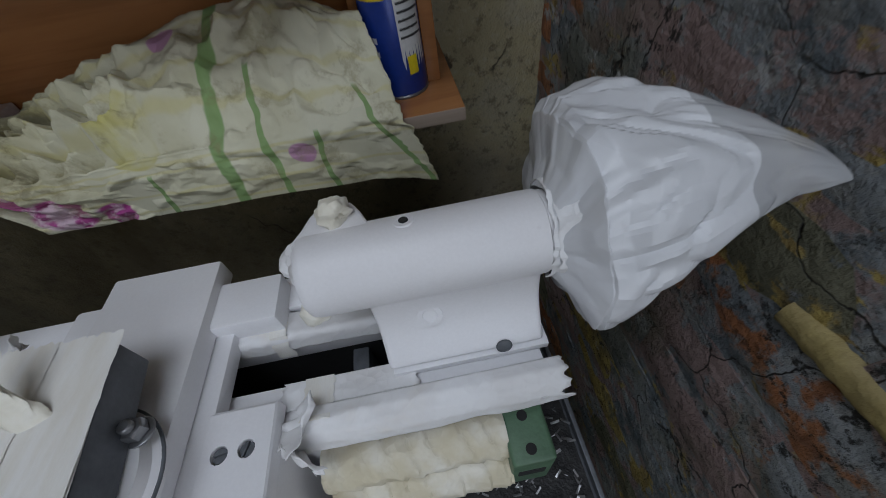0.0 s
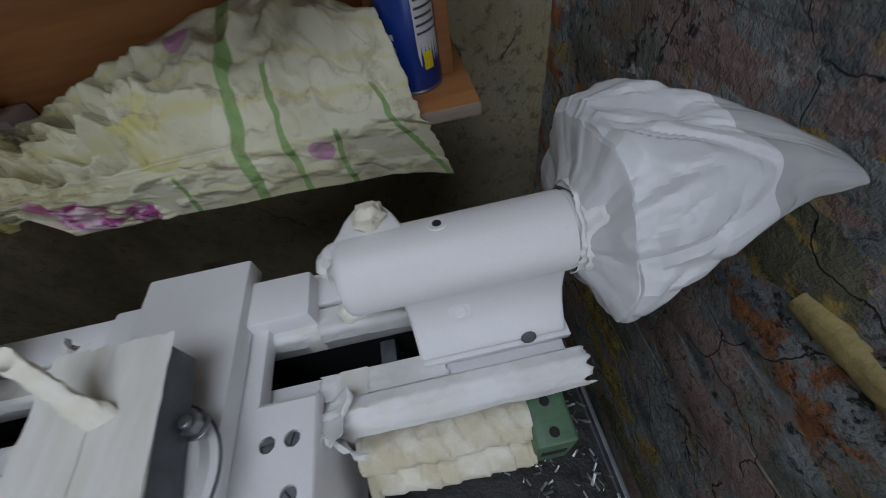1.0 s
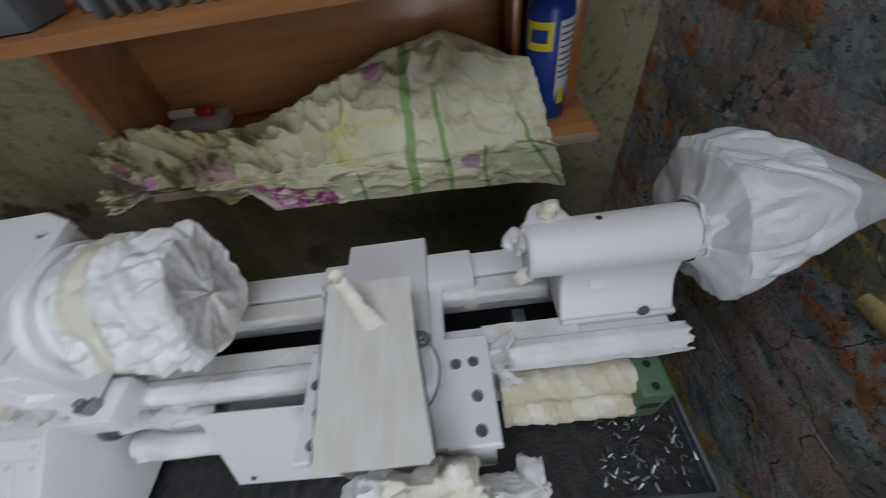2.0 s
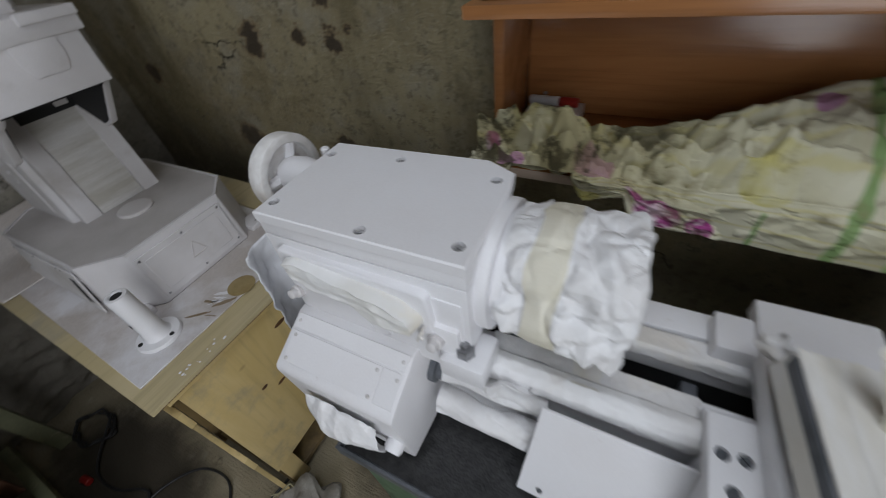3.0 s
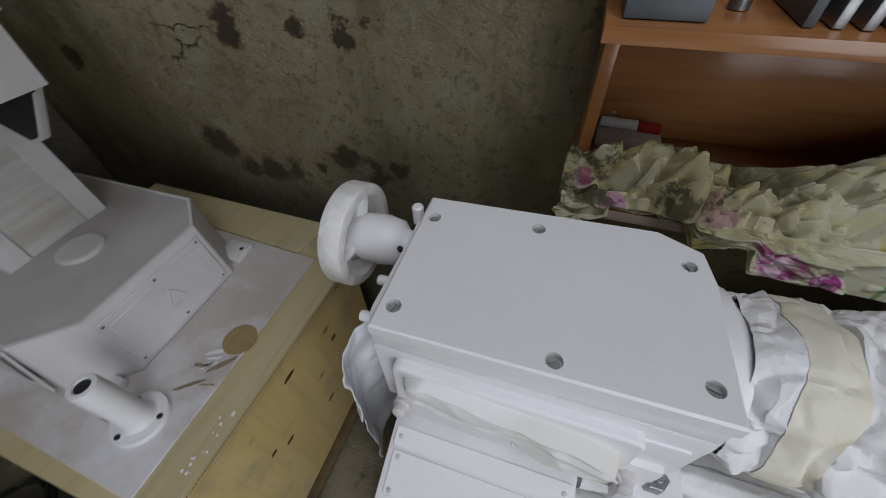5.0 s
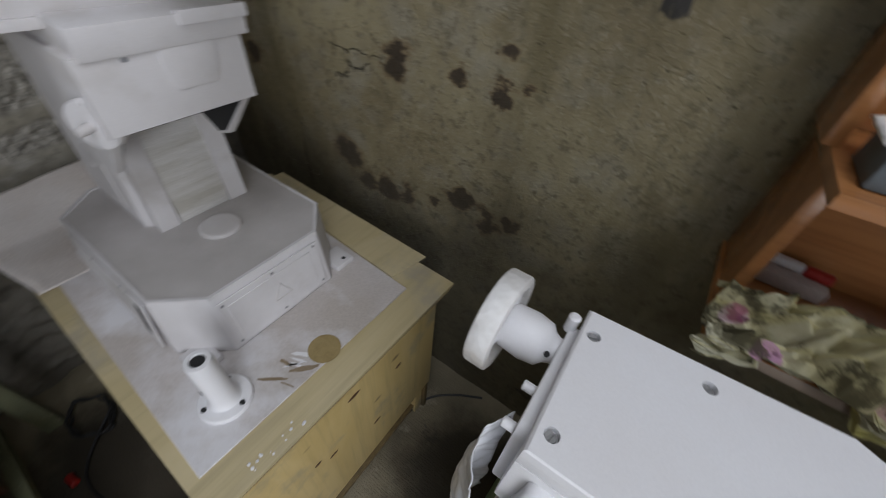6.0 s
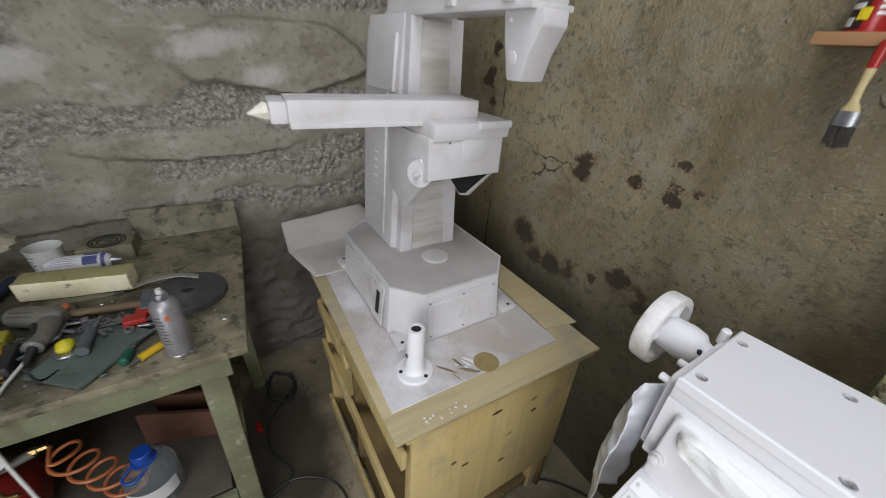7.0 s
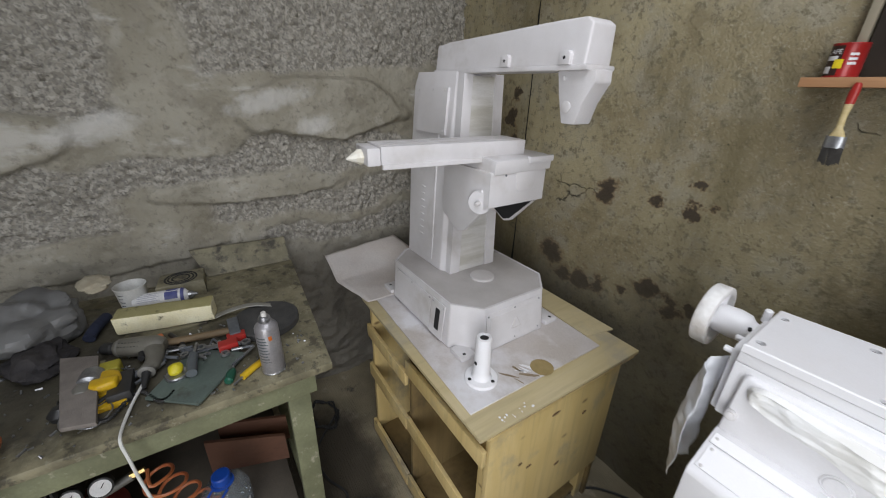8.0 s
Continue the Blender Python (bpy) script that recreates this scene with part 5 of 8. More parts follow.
rng = random.Random(23)
for k in range(9):
    bm = bm_new()
    cx, cy = -0.545 + rng.uniform(-0.035, 0.03), 0.015 + rng.uniform(-0.05, 0.05)
    a, ln, wd = rng.uniform(0.2, 1.2), rng.uniform(0.012, 0.035), rng.uniform(0.0015, 0.005)
    d, q = Vector((math.cos(a), math.sin(a), 0)), Vector((-math.sin(a), math.cos(a), 0))
    rim = []
    for h in range(18):
        t = 2 * math.pi * h / 18
        e = 1 + 0.5 * fbm((math.cos(t) * 2, math.sin(t) * 2, k * 3.7))
        rim.append(Vector((cx, cy, CT + 0.0052)) + d * ln * e * math.cos(t) + q * wd * e * math.sin(t))
    loft(bm, [rim, [p + Vector((0, 0, 0.0003)) for p in rim]])
    solid("scrape", bm, WHITE if k % 2 else SCRAPE, "ragged scrape in the overspray on the hardboard", "scrape", group="scrapes")
rng = random.Random(17)
for k in range(14):
    bm = bm_new()
    x, y, r, z = -0.462 + rng.uniform(-0.010, 0.010), -0.14 + 0.020 * (k % 6) + rng.uniform(-0.006, 0.006), rng.uniform(0.0012, 0.0032), CT + 0.0003
    turned(bm, (x, y, z), (0, 0, 1), [(0, r), (0.0006, r * 0.7)], 10)
    solid("paint_spot", bm, WHITE, "small white paint spot on the plywood", "paint spot", group="paint spots")


def card_sheet(u, v):
    # from the crate's edge up against the wall, folded once
    a = Vector((-1.10, -0.20 + 0.40 * v, CT + 0.006))
    b = Vector((-1.32, -0.24 + 0.38 * v, -0.392 + 0.03 * v))
    c = Vector((-1.50, -0.23 + 0.33 * v, -0.350 + 0.03 * v))
    p = a.lerp(b, u / 0.62) if u < 0.62 else b.lerp(c, (u - 0.62) / 0.38)
    return p + Vector((0, 0, 0.004 * fbm((u * 4, v * 4, 2)) + 0.006 * v * math.sin(u * 9)))


bm = bm_new()
sheet(bm, card_sheet, 40, 20)
card = thicken(solid("cardboard_sheet", bm, CARD, "folded cardboard sheet dusted white, leaning on the wall", "cardboard"), 0.003)

PRIMER = material("thin_white_primer", (0.70, 0.685, 0.70), (0.60, 0.58, 0.585), 6, 0.6, bump=0.12, fine=600, mix=0.3, dirt=(0.50, 0.475, 0.46), dirt_scale=5, dirt_at=0.56)
# ---- the milling machine ----
mill = thing("milling_machine", -0.91, 0.09, CT + 0.005, "bench milling machine freshly sprayed with white primer", "milling machine")
zb, zt = CT + 0.005, -0.238
bot = [(-1.165, -0.020), (-1.165, 0.205), (-1.095, 0.283), (-0.742, 0.283), (-0.660, 0.212), (-0.660, -0.030), (-0.742, -0.102), (-1.095, -0.102)]
top = [(-1.158, -0.018), (-1.158, 0.202), (-1.092, 0.274), (-0.748, 0.274), (-0.676, 0.208), (-0.676, -0.026), (-0.748, -0.093), (-1.092, -0.093)]
bm = bm_new()
before = set(bm.faces)
loft(bm, [[(x, y, zb) for x, y in bot], [(x, y, zt) for x, y in top]])
bmesh.ops.recalc_face_normals(bm, faces=bm.faces)
bevel_new(bm, before, 0.006, 3)
FEET = []
for cx, cy in ((-0.690, 0.262), (-0.690, -0.080), (-1.135, -0.080), (-1.135, 0.262)):
    bf = bm_new()
    prism(bf, [(cx - 0.034, cy - 0.026), (cx + 0.026, cy - 0.026), (cx + 0.026, cy + 0.026), (cx - 0.034, cy + 0.026)], "z", zb, zb + 0.016, 0.004)
    FEET.append(bf)
base = part("base", bm, PRIMER, mill, "eight-sided white base casting")
for bf in FEET:
    part("foot", bf, PRIMER, base)
# raised rim round the base's top
bm = bm_new()
ring = []
for s, z in ((1.0, zt - 0.004), (1.0, zt + 0.003), (0.975, zt + 0.003), (0.970, zt - 0.001)):
    ring.append([(-0.917 + (x + 0.917) * s, 0.090 + (y - 0.090) * s, z) for x, y in top])
loft(bm, ring, cap=False)
part("rim", bm, PRIMER, base)
bm = bm_new()
prism(bm, [(-0.917 + (x + 0.917) * 0.97, 0.090 + (y - 0.090) * 0.97) for x, y in top], "z", zt - 0.002, zt + 0.0006, 0)
part("base_top", bm, material("speckled_thin_primer", (0.52, 0.495, 0.485), (0.43, 0.405, 0.39), 7, 0.8, bump=0.15, fine=700, mix=0.4), base, "dull top where the spray fell thin")
for cx, cy in ((-0.678, 0.268), (-0.678, -0.088), (-1.148, -0.088)):
    part("bolt_hole", cyl(bm_new(), (cx, cy, zb + 0.012), (cx, cy, zb + 0.0165), 0.005, 0.0003, 14), DARK, base)
# cover plates: the one with the warning triangle, and the side plate with its slot
def wall_slab(bm, p, q, z0, z1, out, t):
    """A slab on the drafted side between the top corners p and q, from z0 to z1, standing out by t."""
    n = Vector(out)
    before = set(bm.faces)
    dr = lambda z: n * (0.016 * (zt - z) / (zt - zb))
    rings = []
    for h in (0.0, t):
        rings.append([Vector((p[0], p[1], z0)) + dr(z0) + n * h, Vector((q[0], q[1], z0)) + dr(z0) + n * h, Vector((q[0], q[1], z1)) + dr(z1) + n * h, Vector((p[0], p[1], z1)) + dr(z1) + n * h])
    loft(bm, rings)
    bmesh.ops.recalc_face_normals(bm, faces=bm.faces)
    bevel_new(bm, before, 0.0006, 1)
    return bm


EX, SY = (1, 0, 0), (0, -1, 0)
front_plate = part("cover_plate", wall_slab(bm_new(), (-0.675, -0.022), (-0.675, 0.196), -0.368, -0.254, EX, 0.003), PRIMER, mill, "white cover plate with a warning triangle")
part("plate_field", wall_slab(bm_new(), (-0.675, -0.008), (-0.675, 0.176), -0.352, -0.268, EX, 0.0042), PRIMER, front_plate)
tri_pts = [(-0.675 + 0.016 * (zt - z) / (zt - zb) + 0.0045, y, z) for y, z in ((0.074, -0.328), (0.112, -0.328), (0.093, -0.292))]
for a, b in zip(tri_pts, tri_pts[1:] + tri_pts[:1]):
    part("triangle_edge", tube(bm_new(), [a, b], 0.0012, 6, 2), WHITE_DULL, front_plate)
for y in (-0.014, 0.088, 0.188):
    for z in (-0.262, -0.360):
        x = -0.675 + 0.016 * (zt - z) / (zt - zb) + 0.003
        part("screw", turned(bm_new(), (x, y, z), EX, [(0, 0.0030), (0.0012, 0.0028), (0.002, 0.0015)], 10), STEEL, front_plate)
side_plate = part("cover_plate", wall_slab(bm_new(), (-1.07, -0.094), (-0.84, -0.094), -0.362, -0.256, SY, 0.0025), PRIMER, mill)
slot_plate = part("slot_plate", wall_slab(bm_new(), (-0.836, -0.094), (-0.765, -0.094), -0.368, -0.252, SY, 0.003), PRIMER, mill, "narrow plate with a dark slot")
part("slot", wall_slab(bm_new(), (-0.810, -0.094), (-0.786, -0.094), -0.345, -0.275, SY, 0.0034), DARK, slot_plate, "dark open slot")
for x in (-1.06, -0.96, -0.85, -0.828, -0.772):
    part("screw", turned(bm_new(), (x, -0.0985, -0.262), SY, [(0, 0.0030), (0.0012, 0.0028), (0.002, 0.0015)], 10), STEEL, side_plate)
part("round_boss", turned(bm_new(), (-0.835, 0.095, zt - 0.001), (0, 0, 1), [(0, 0.040), (0.006, 0.040), (0.008, 0.038), (0.0085, 0.034), (0.008, 0.030)], 48), WHITE_DULL, base, "round raised boss with worn lettering")

# column, tapering, with a dovetailed front
def rect(x0, x1, y0, y1, c=0.02):
    return [(x0 + c, y0), (x1 - c, y0), (x1, y0 + c), (x1, y1 - c), (x1 - c, y1), (x0 + c, y1), (x0, y1 - c), (x0, y0 + c)]


bm = bm_new()
before = set(bm.faces)
loft(bm, [[(x, y, z) for x, y in rect(*r)] for z, r in ((zt - 0.002, (-1.180, -0.925, 0.000, 0.212)), (0.10, (-1.184, -0.925, 0.016, 0.206)), (0.330, (-1.188, -0.920, 0.036, 0.190)), (0.372, (-1.170, -0.920, 0.040, 0.186)))])
bmesh.ops.recalc_face_normals(bm, faces=bm.faces)
bevel_new(bm, before, 0.004, 2)
column = part("column", bm, PRIMER, mill, "tall tapering white column")
bm = bm_new()
for s0, s1, y0, y1 in ((zt, 0.366, 0.012, 0.050), (zt, 0.366, 0.160, 0.200)):
    loft(bm, [[(x, y, z) for x, y in ((-0.93, y0 + k), (-0.902, y0 + k), (-0.902, y1 + k2), (-0.93, y1 + k2))] for z, k, k2 in ((s0, 0.0, 0.0), (s1, 0.026 if y0 < 0.1 else -0.012, 0.018 if y0 < 0.1 else -0.02))])
part("dovetail_way", bm, PRIMER, column)
bm = bm_new()
box(bm, -0.926, -0.905, 0.053, 0.158, zt, 0.36, 0.001)
part("scraped_way", bm, material("oiled_bare_way", (0.50, 0.48, 0.43), (0.72, 0.71, 0.70), 7, 0.45, bump=0.15, stretch=(0.5, 0.5, 4.5)), column, "bare scraped way with streaks of primer")
# side plate and louvres on the column
bm = bm_new()
loft(bm, [[Vector((x, y + h, z)) for x, y, z in ((-1.13, 0.020, 0.20), (-0.965, 0.020, 0.20), (-0.965, 0.0315, 0.33), (-1.12, 0.0315, 0.33))] for h in (0.008, -0.003)])
cplate = part("side_cover", bm, PRIMER, column)
for x, y, z in ((-1.12, 0.0255, 0.32), (-1.04, 0.0255, 0.322), (-0.975, 0.0255, 0.322), (-0.975, 0.018, 0.21)):
    part("screw", turned(bm_new(), (x, y, z), SY, [(0, 0.003), (0.0015, 0.0026), (0.002, 0.0014)], 10), WHITE_DULL, cplate)
for k in range(8):
    z = -0.145 + 0.024 * k
    y = 0.000 + 0.016 * (z + 0.24) / 0.34
    bm = bm_new()
    turned(bm, (-1.085, y + 0.001, z), (1, 0, 0), [(0, 0.0008), (0.004, 0.0035), (0.022, 0.0035), (0.026, 0.0008)], 10)
    part("louvre", bm, PRIMER, column)
bm = bm_new()
tube(bm, [(-1.0, 0.003, zt + 0.02), (-1.0, 0.016, 0.10), (-1.0, 0.034, 0.33)], 0.004, 8, 4)
part("seam_bead", bm, PRIMER, column)

# overarm and its arbor bracket
bm = bm_new()
before = set(bm.faces)
loft(bm, [[(x, y, z) for y, z in ((0.046, 0.374), (0.128, 0.374), (0.126, h), (0.054, h))] for x, h in ((-1.06, 0.440), (-1.0, 0.446), (-0.61, 0.458), (-0.545, 0.458), (-0.530, 0.448))])
bmesh.ops.recalc_face_normals(bm, faces=bm.faces)
bevel_new(bm, before, 0.005, 3)
overarm = part("overarm", bm, PRIMER, mill, "long white overarm on top of the column")
bm = bm_new()
box(bm, -1.06, -0.522, 0.042, 0.132, 0.366, 0.376, 0.002)
part("slide_edge", bm, PRIMER, overarm)
for x in (-0.75, -0.575):
    bm = bm_new()
    prism(bm, [(x - 0.013, 0.376), (x + 0.013, 0.376), (x + 0.013, 0.396), (x + 0.008, 0.402), (x - 0.008, 0.402), (x - 0.013, 0.396)], "y", 0.038, 0.054, 0.0015)
    lug = part("lug", bm, PRIMER, overarm)
    part("screw_hole", cyl(bm_new(), (x, 0.0375, 0.389), (x, 0.041, 0.389), 0.0035, 0.0003, 12), DARK, lug)
bm = bm_new()
prism(bm, [(-0.600, 0.368), (-0.508, 0.368), (-0.506, 0.345), (-0.528, 0.306), (-0.540, 0.264), (-0.574, 0.264), (-0.590, 0.320)], "y", 0.054, 0.108, 0.004)
arbor = part("arbor_bracket", bm, PRIMER, mill, "white arbor bracket hanging from the overarm")
part("bushing", turned(bm_new(), (-0.566, 0.0545, 0.297), SY, [(0, 0.012), (0.002, 0.012), (0.003, 0.009)], 20), WHITE_DULL, arbor)
part("bolt", turned(bm_new(), (-0.580, 0.0545, 0.352), SY, [(0, 0.005), (0.004, 0.005), (0.005, 0.003)], 6), PRIMER, arbor)
part("pinch_slot", tube(bm_new(), [(-0.5125, 0.10, 0.366), (-0.520, 0.10, 0.335)], 0.0016, 6, 2), DARK, arbor)

# knee with its sloping underside, handle hub and hollow
bm = bm_new()
before = set(bm.faces)
prof = [(-0.905, 0.140), (-0.703, 0.140), (-0.700, 0.058), (-0.712, 0.048), (-0.800, -0.042), (-0.830, -0.052), (-0.905, -0.012)]
prism(bm, prof, "y", -0.020, -0.006, 0.003)
prism(bm, prof, "y", 0.160, 0.174, 0.003)
box(bm, -0.905, -0.703, -0.007, 0.161, 0.052, 0.139, 0.002)
knee = part("knee", bm, PRIMER, mill, "white knee casting, open below")
bm = bm_new()
box(bm, -0.7035, -0.6985, -0.021, 0.175, 0.050, 0.139, 0.002)
part("front_face", bm, PRIMER, knee)
# near-black sheets paint the shade inside the open knee
part("hollow", (lambda b: box(b, -0.880, -0.708, -0.0055, 0.1595, 0.046, 0.0515, 0))(bm_new()), DARK, knee, "near-black sheet painting the shade inside the open knee")
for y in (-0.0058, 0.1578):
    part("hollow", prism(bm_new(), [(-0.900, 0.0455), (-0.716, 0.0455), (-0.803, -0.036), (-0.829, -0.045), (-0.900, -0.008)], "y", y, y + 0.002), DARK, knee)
part("shield", (lambda b: prism(b, [(0.075, 0.085), (0.125, 0.085), (0.135, 0.105), (0.135, 0.138), (0.066, 0.138), (0.066, 0.105)], "x", -0.6995, -0.6965, 0.0012))(bm_new()), PRIMER, knee)
for y in (0.03, 0.125):
    part("screw", turned(bm_new(), (-0.6988, y, 0.130), EX, [(0, 0.003), (0.0015, 0.0026), (0.002, 0.001)], 10), GREY, knee)
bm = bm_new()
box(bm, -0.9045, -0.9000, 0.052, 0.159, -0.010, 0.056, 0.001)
part("unsprayed_way", bm, DARK, column, "near-black stretch of the way behind the knee")
for y0, y1, z0, z1 in ((0.092, 0.118, 0.010, 0.046), (0.124, 0.150, 0.000, 0.044)):
    bm = bm_new()
    box(bm, -0.9003, -0.8985, y0, y1, z0, z1, 0.0006)
    part("primer_patch", bm, WHITE_DULL, column, "patch of stray primer")
hubp = part("crank_hub", turned(bm_new(), (-0.738, -0.014, 0.058), (0.5, -0.87, 0), [(0, 0.031), (0.010, 0.032), (0.013, 0.030), (0.0135, 0.012)], 40), PRIMER, mill, "round dial for the knee's crank")
part("crank_shaft", turned(bm_new(), (-0.732, -0.0255, 0.058), (0.5, -0.87, 0), [(0, 0.0065), (0.018, 0.0055), (0.020, 0.004)], 16), WHITE_DULL, hubp)
part("index_post", cyl(bm_new(), (-0.730, -0.018, 0.088), (-0.730, -0.026, 0.089), 0.004, 0.001, 12), PRIMER, knee)

# saddle and table
bm = bm_new()
prism(bm, [(-0.695, 0.134), (-0.692, 0.168), (-0.720, 0.172), (-0.88, 0.172), (-0.88, 0.134)], "y", -0.012, 0.186, 0.0025)
prism(bm, [(-0.708, 0.118), (-0.705, 0.136), (-0.88, 0.136), (-0.88, 0.118)], "y", 0.0, 0.172, 0.002)
box(bm, -0.70, -0.688, 0.10, 0.188, 0.156, 0.172, 0.002)
part("cross_saddle", bm, PRIMER, mill)


def along_table(x, y, z):
    """Table coordinates, turned a little against the machine."""
    m = Matrix.Rotation(radians(-5.5), 3, "Z")
    return Vector((-0.737, 0.125, 0)) + m @ Vector((x, y, 0)) + Vector((0, 0, z))


def table_block(x0, x1, y0, y1, z0, z1, bev):
    bm = bm_new()
    before = set(bm.faces)
    loft(bm, [[along_table(x, y, z) for x, y in ((x0, y0), (x1, y0), (x1, y1), (x0, y1))] for z in (z0, z1)])
    bmesh.ops.recalc_face_normals(bm, faces=bm.faces)
    bevel_new(bm, before, bev, 2)
    return bm


table = part("work_table", table_block(-0.100, 0.0, -0.400, 0.0, 0.168, 0.208, 0.002), PRIMER, mill, "long white work table")
part("end_bracket", table_block(-0.092, -0.004, -0.430, -0.4005, 0.166, 0.205, 0.003), PRIMER, table)
part("table_rail", table_block(-0.006, 0.004, -0.398, -0.002, 0.158, 0.169, 0.001), PRIMER, table)
for x in (-0.075, -0.025):
    part("t_slot", table_block(x - 0.004, x + 0.004, -0.399, -0.001, 0.2082, 0.2090, 0.0), WHITE_DULL, table)
part("paper_cone", turned(bm_new(), along_table(-0.045, -0.430, 0.183), along_table(-0.045, -0.47, 0.178) - along_table(-0.045, -0.43, 0.183), [(0, 0.017), (0.008, 0.018), (0.012, 0.015), (0.036, 0.002)], 9), TAPE, mill, "taped paper cone on the screw's end", smooth=0)

# flanged post beside the machine
post = thing("flanged_post", -0.590, -0.097, CT + 0.005, "white hollow post on a round bolted flange", "machine part")
zf = CT + 0.005
bm = bm_new()
turned(bm, (-0.590, -0.097, zf), (0, 0, 1), [(0, 0.043), (0.001, 0.0445), (0.008, 0.0445), (0.010, 0.043), (0.0115, 0.028), (0.016, 0.0245), (0.030, 0.0225), (0.132, 0.0205), (0.136, 0.0190), (0.1365, 0.0125), (0.135, 0.0115), (0.070, 0.0112)], 48)
body = part("post", bm, WHITE, post)
# near-black plug, the bore's shade put into its colour
part("bore", cyl(bm_new(), (-0.590, -0.097, zf + 0.072), (-0.590, -0.097, zf + 0.1335), 0.0113, 0.0002, 24), DARK, post)
for a in (20, 140, 260):
    x, y = -0.590 + 0.035 * math.cos(radians(a)), -0.097 + 0.035 * math.sin(radians(a))
    part("bolt_hole", cyl(bm_new(), (x, y, zf + 0.006), (x, y, zf + 0.0122), 0.0048, 0.0002, 14), DARK, post)
part("cross_hole", turned(bm_new(), (-0.590, -0.119, zf + 0.062), SY, [(0, 0.005), (0.001, 0.005)], 14), DARK, post)

# ---- the wooden cabinet on the back wall ----
CHERRY = wood_material("reddish_veneer", (0.40, 0.177, 0.065), (0.27, 0.11, 0.038), 8, 0.22, (0.18, 1, 1), spec=0.65)
PALE_EDGE = wood_material("raw_board_edge", (0.42, 0.34, 0.28), (0.36, 0.28, 0.22), 6, 0.6, (0.2, 1, 1))
cab = thing("wall_cabinet", 0.36, 0.43, -0.11, "open cherry-veneered cabinet fixed on the wall", "cabinet")


def board(name, x0, x1, y0, y1, z0, z1, parent=None, mat=None, label=""):
    bm = bm_new()
    box(bm, x0, x1, y0, y1, z0, z1, 0.001)
    return part(name, bm, mat or CHERRY, parent or cab, label)


board("side_panel", 0.000, 0.016, 0.372, 0.530, -0.092, 0.112)
board("back_panel", 0.0165, 0.706, 0.512, 0.524, -0.092, 0.112)
board("top_board", -0.010, 0.742, 0.290, 0.530, 0.1125, 0.128)
board("bottom_board", -0.004, 0.738, 0.2965, 0.530, -0.108, -0.0925)
board("bottom_edge", -0.004, 0.738, 0.295, 0.2963, -0.108, -0.0925, mat=PALE_EDGE, label="raw pale edge of the bottom board")
board("divider", 0.630, 0.642, 0.400, 0.511, -0.092, 0.112)
board("side_panel", 0.706, 0.722, 0.372, 0.530, -0.092, 0.112)
for x, z in ((0.05, 0.07), (0.05, -0.06)):
    part("screw", turned(bm_new(), (x, 0.512, z), (0, -1, 0), [(0, 0.004), (0.001, 0.0035), (0.0015, 0.002)], 12), STEEL, cab)


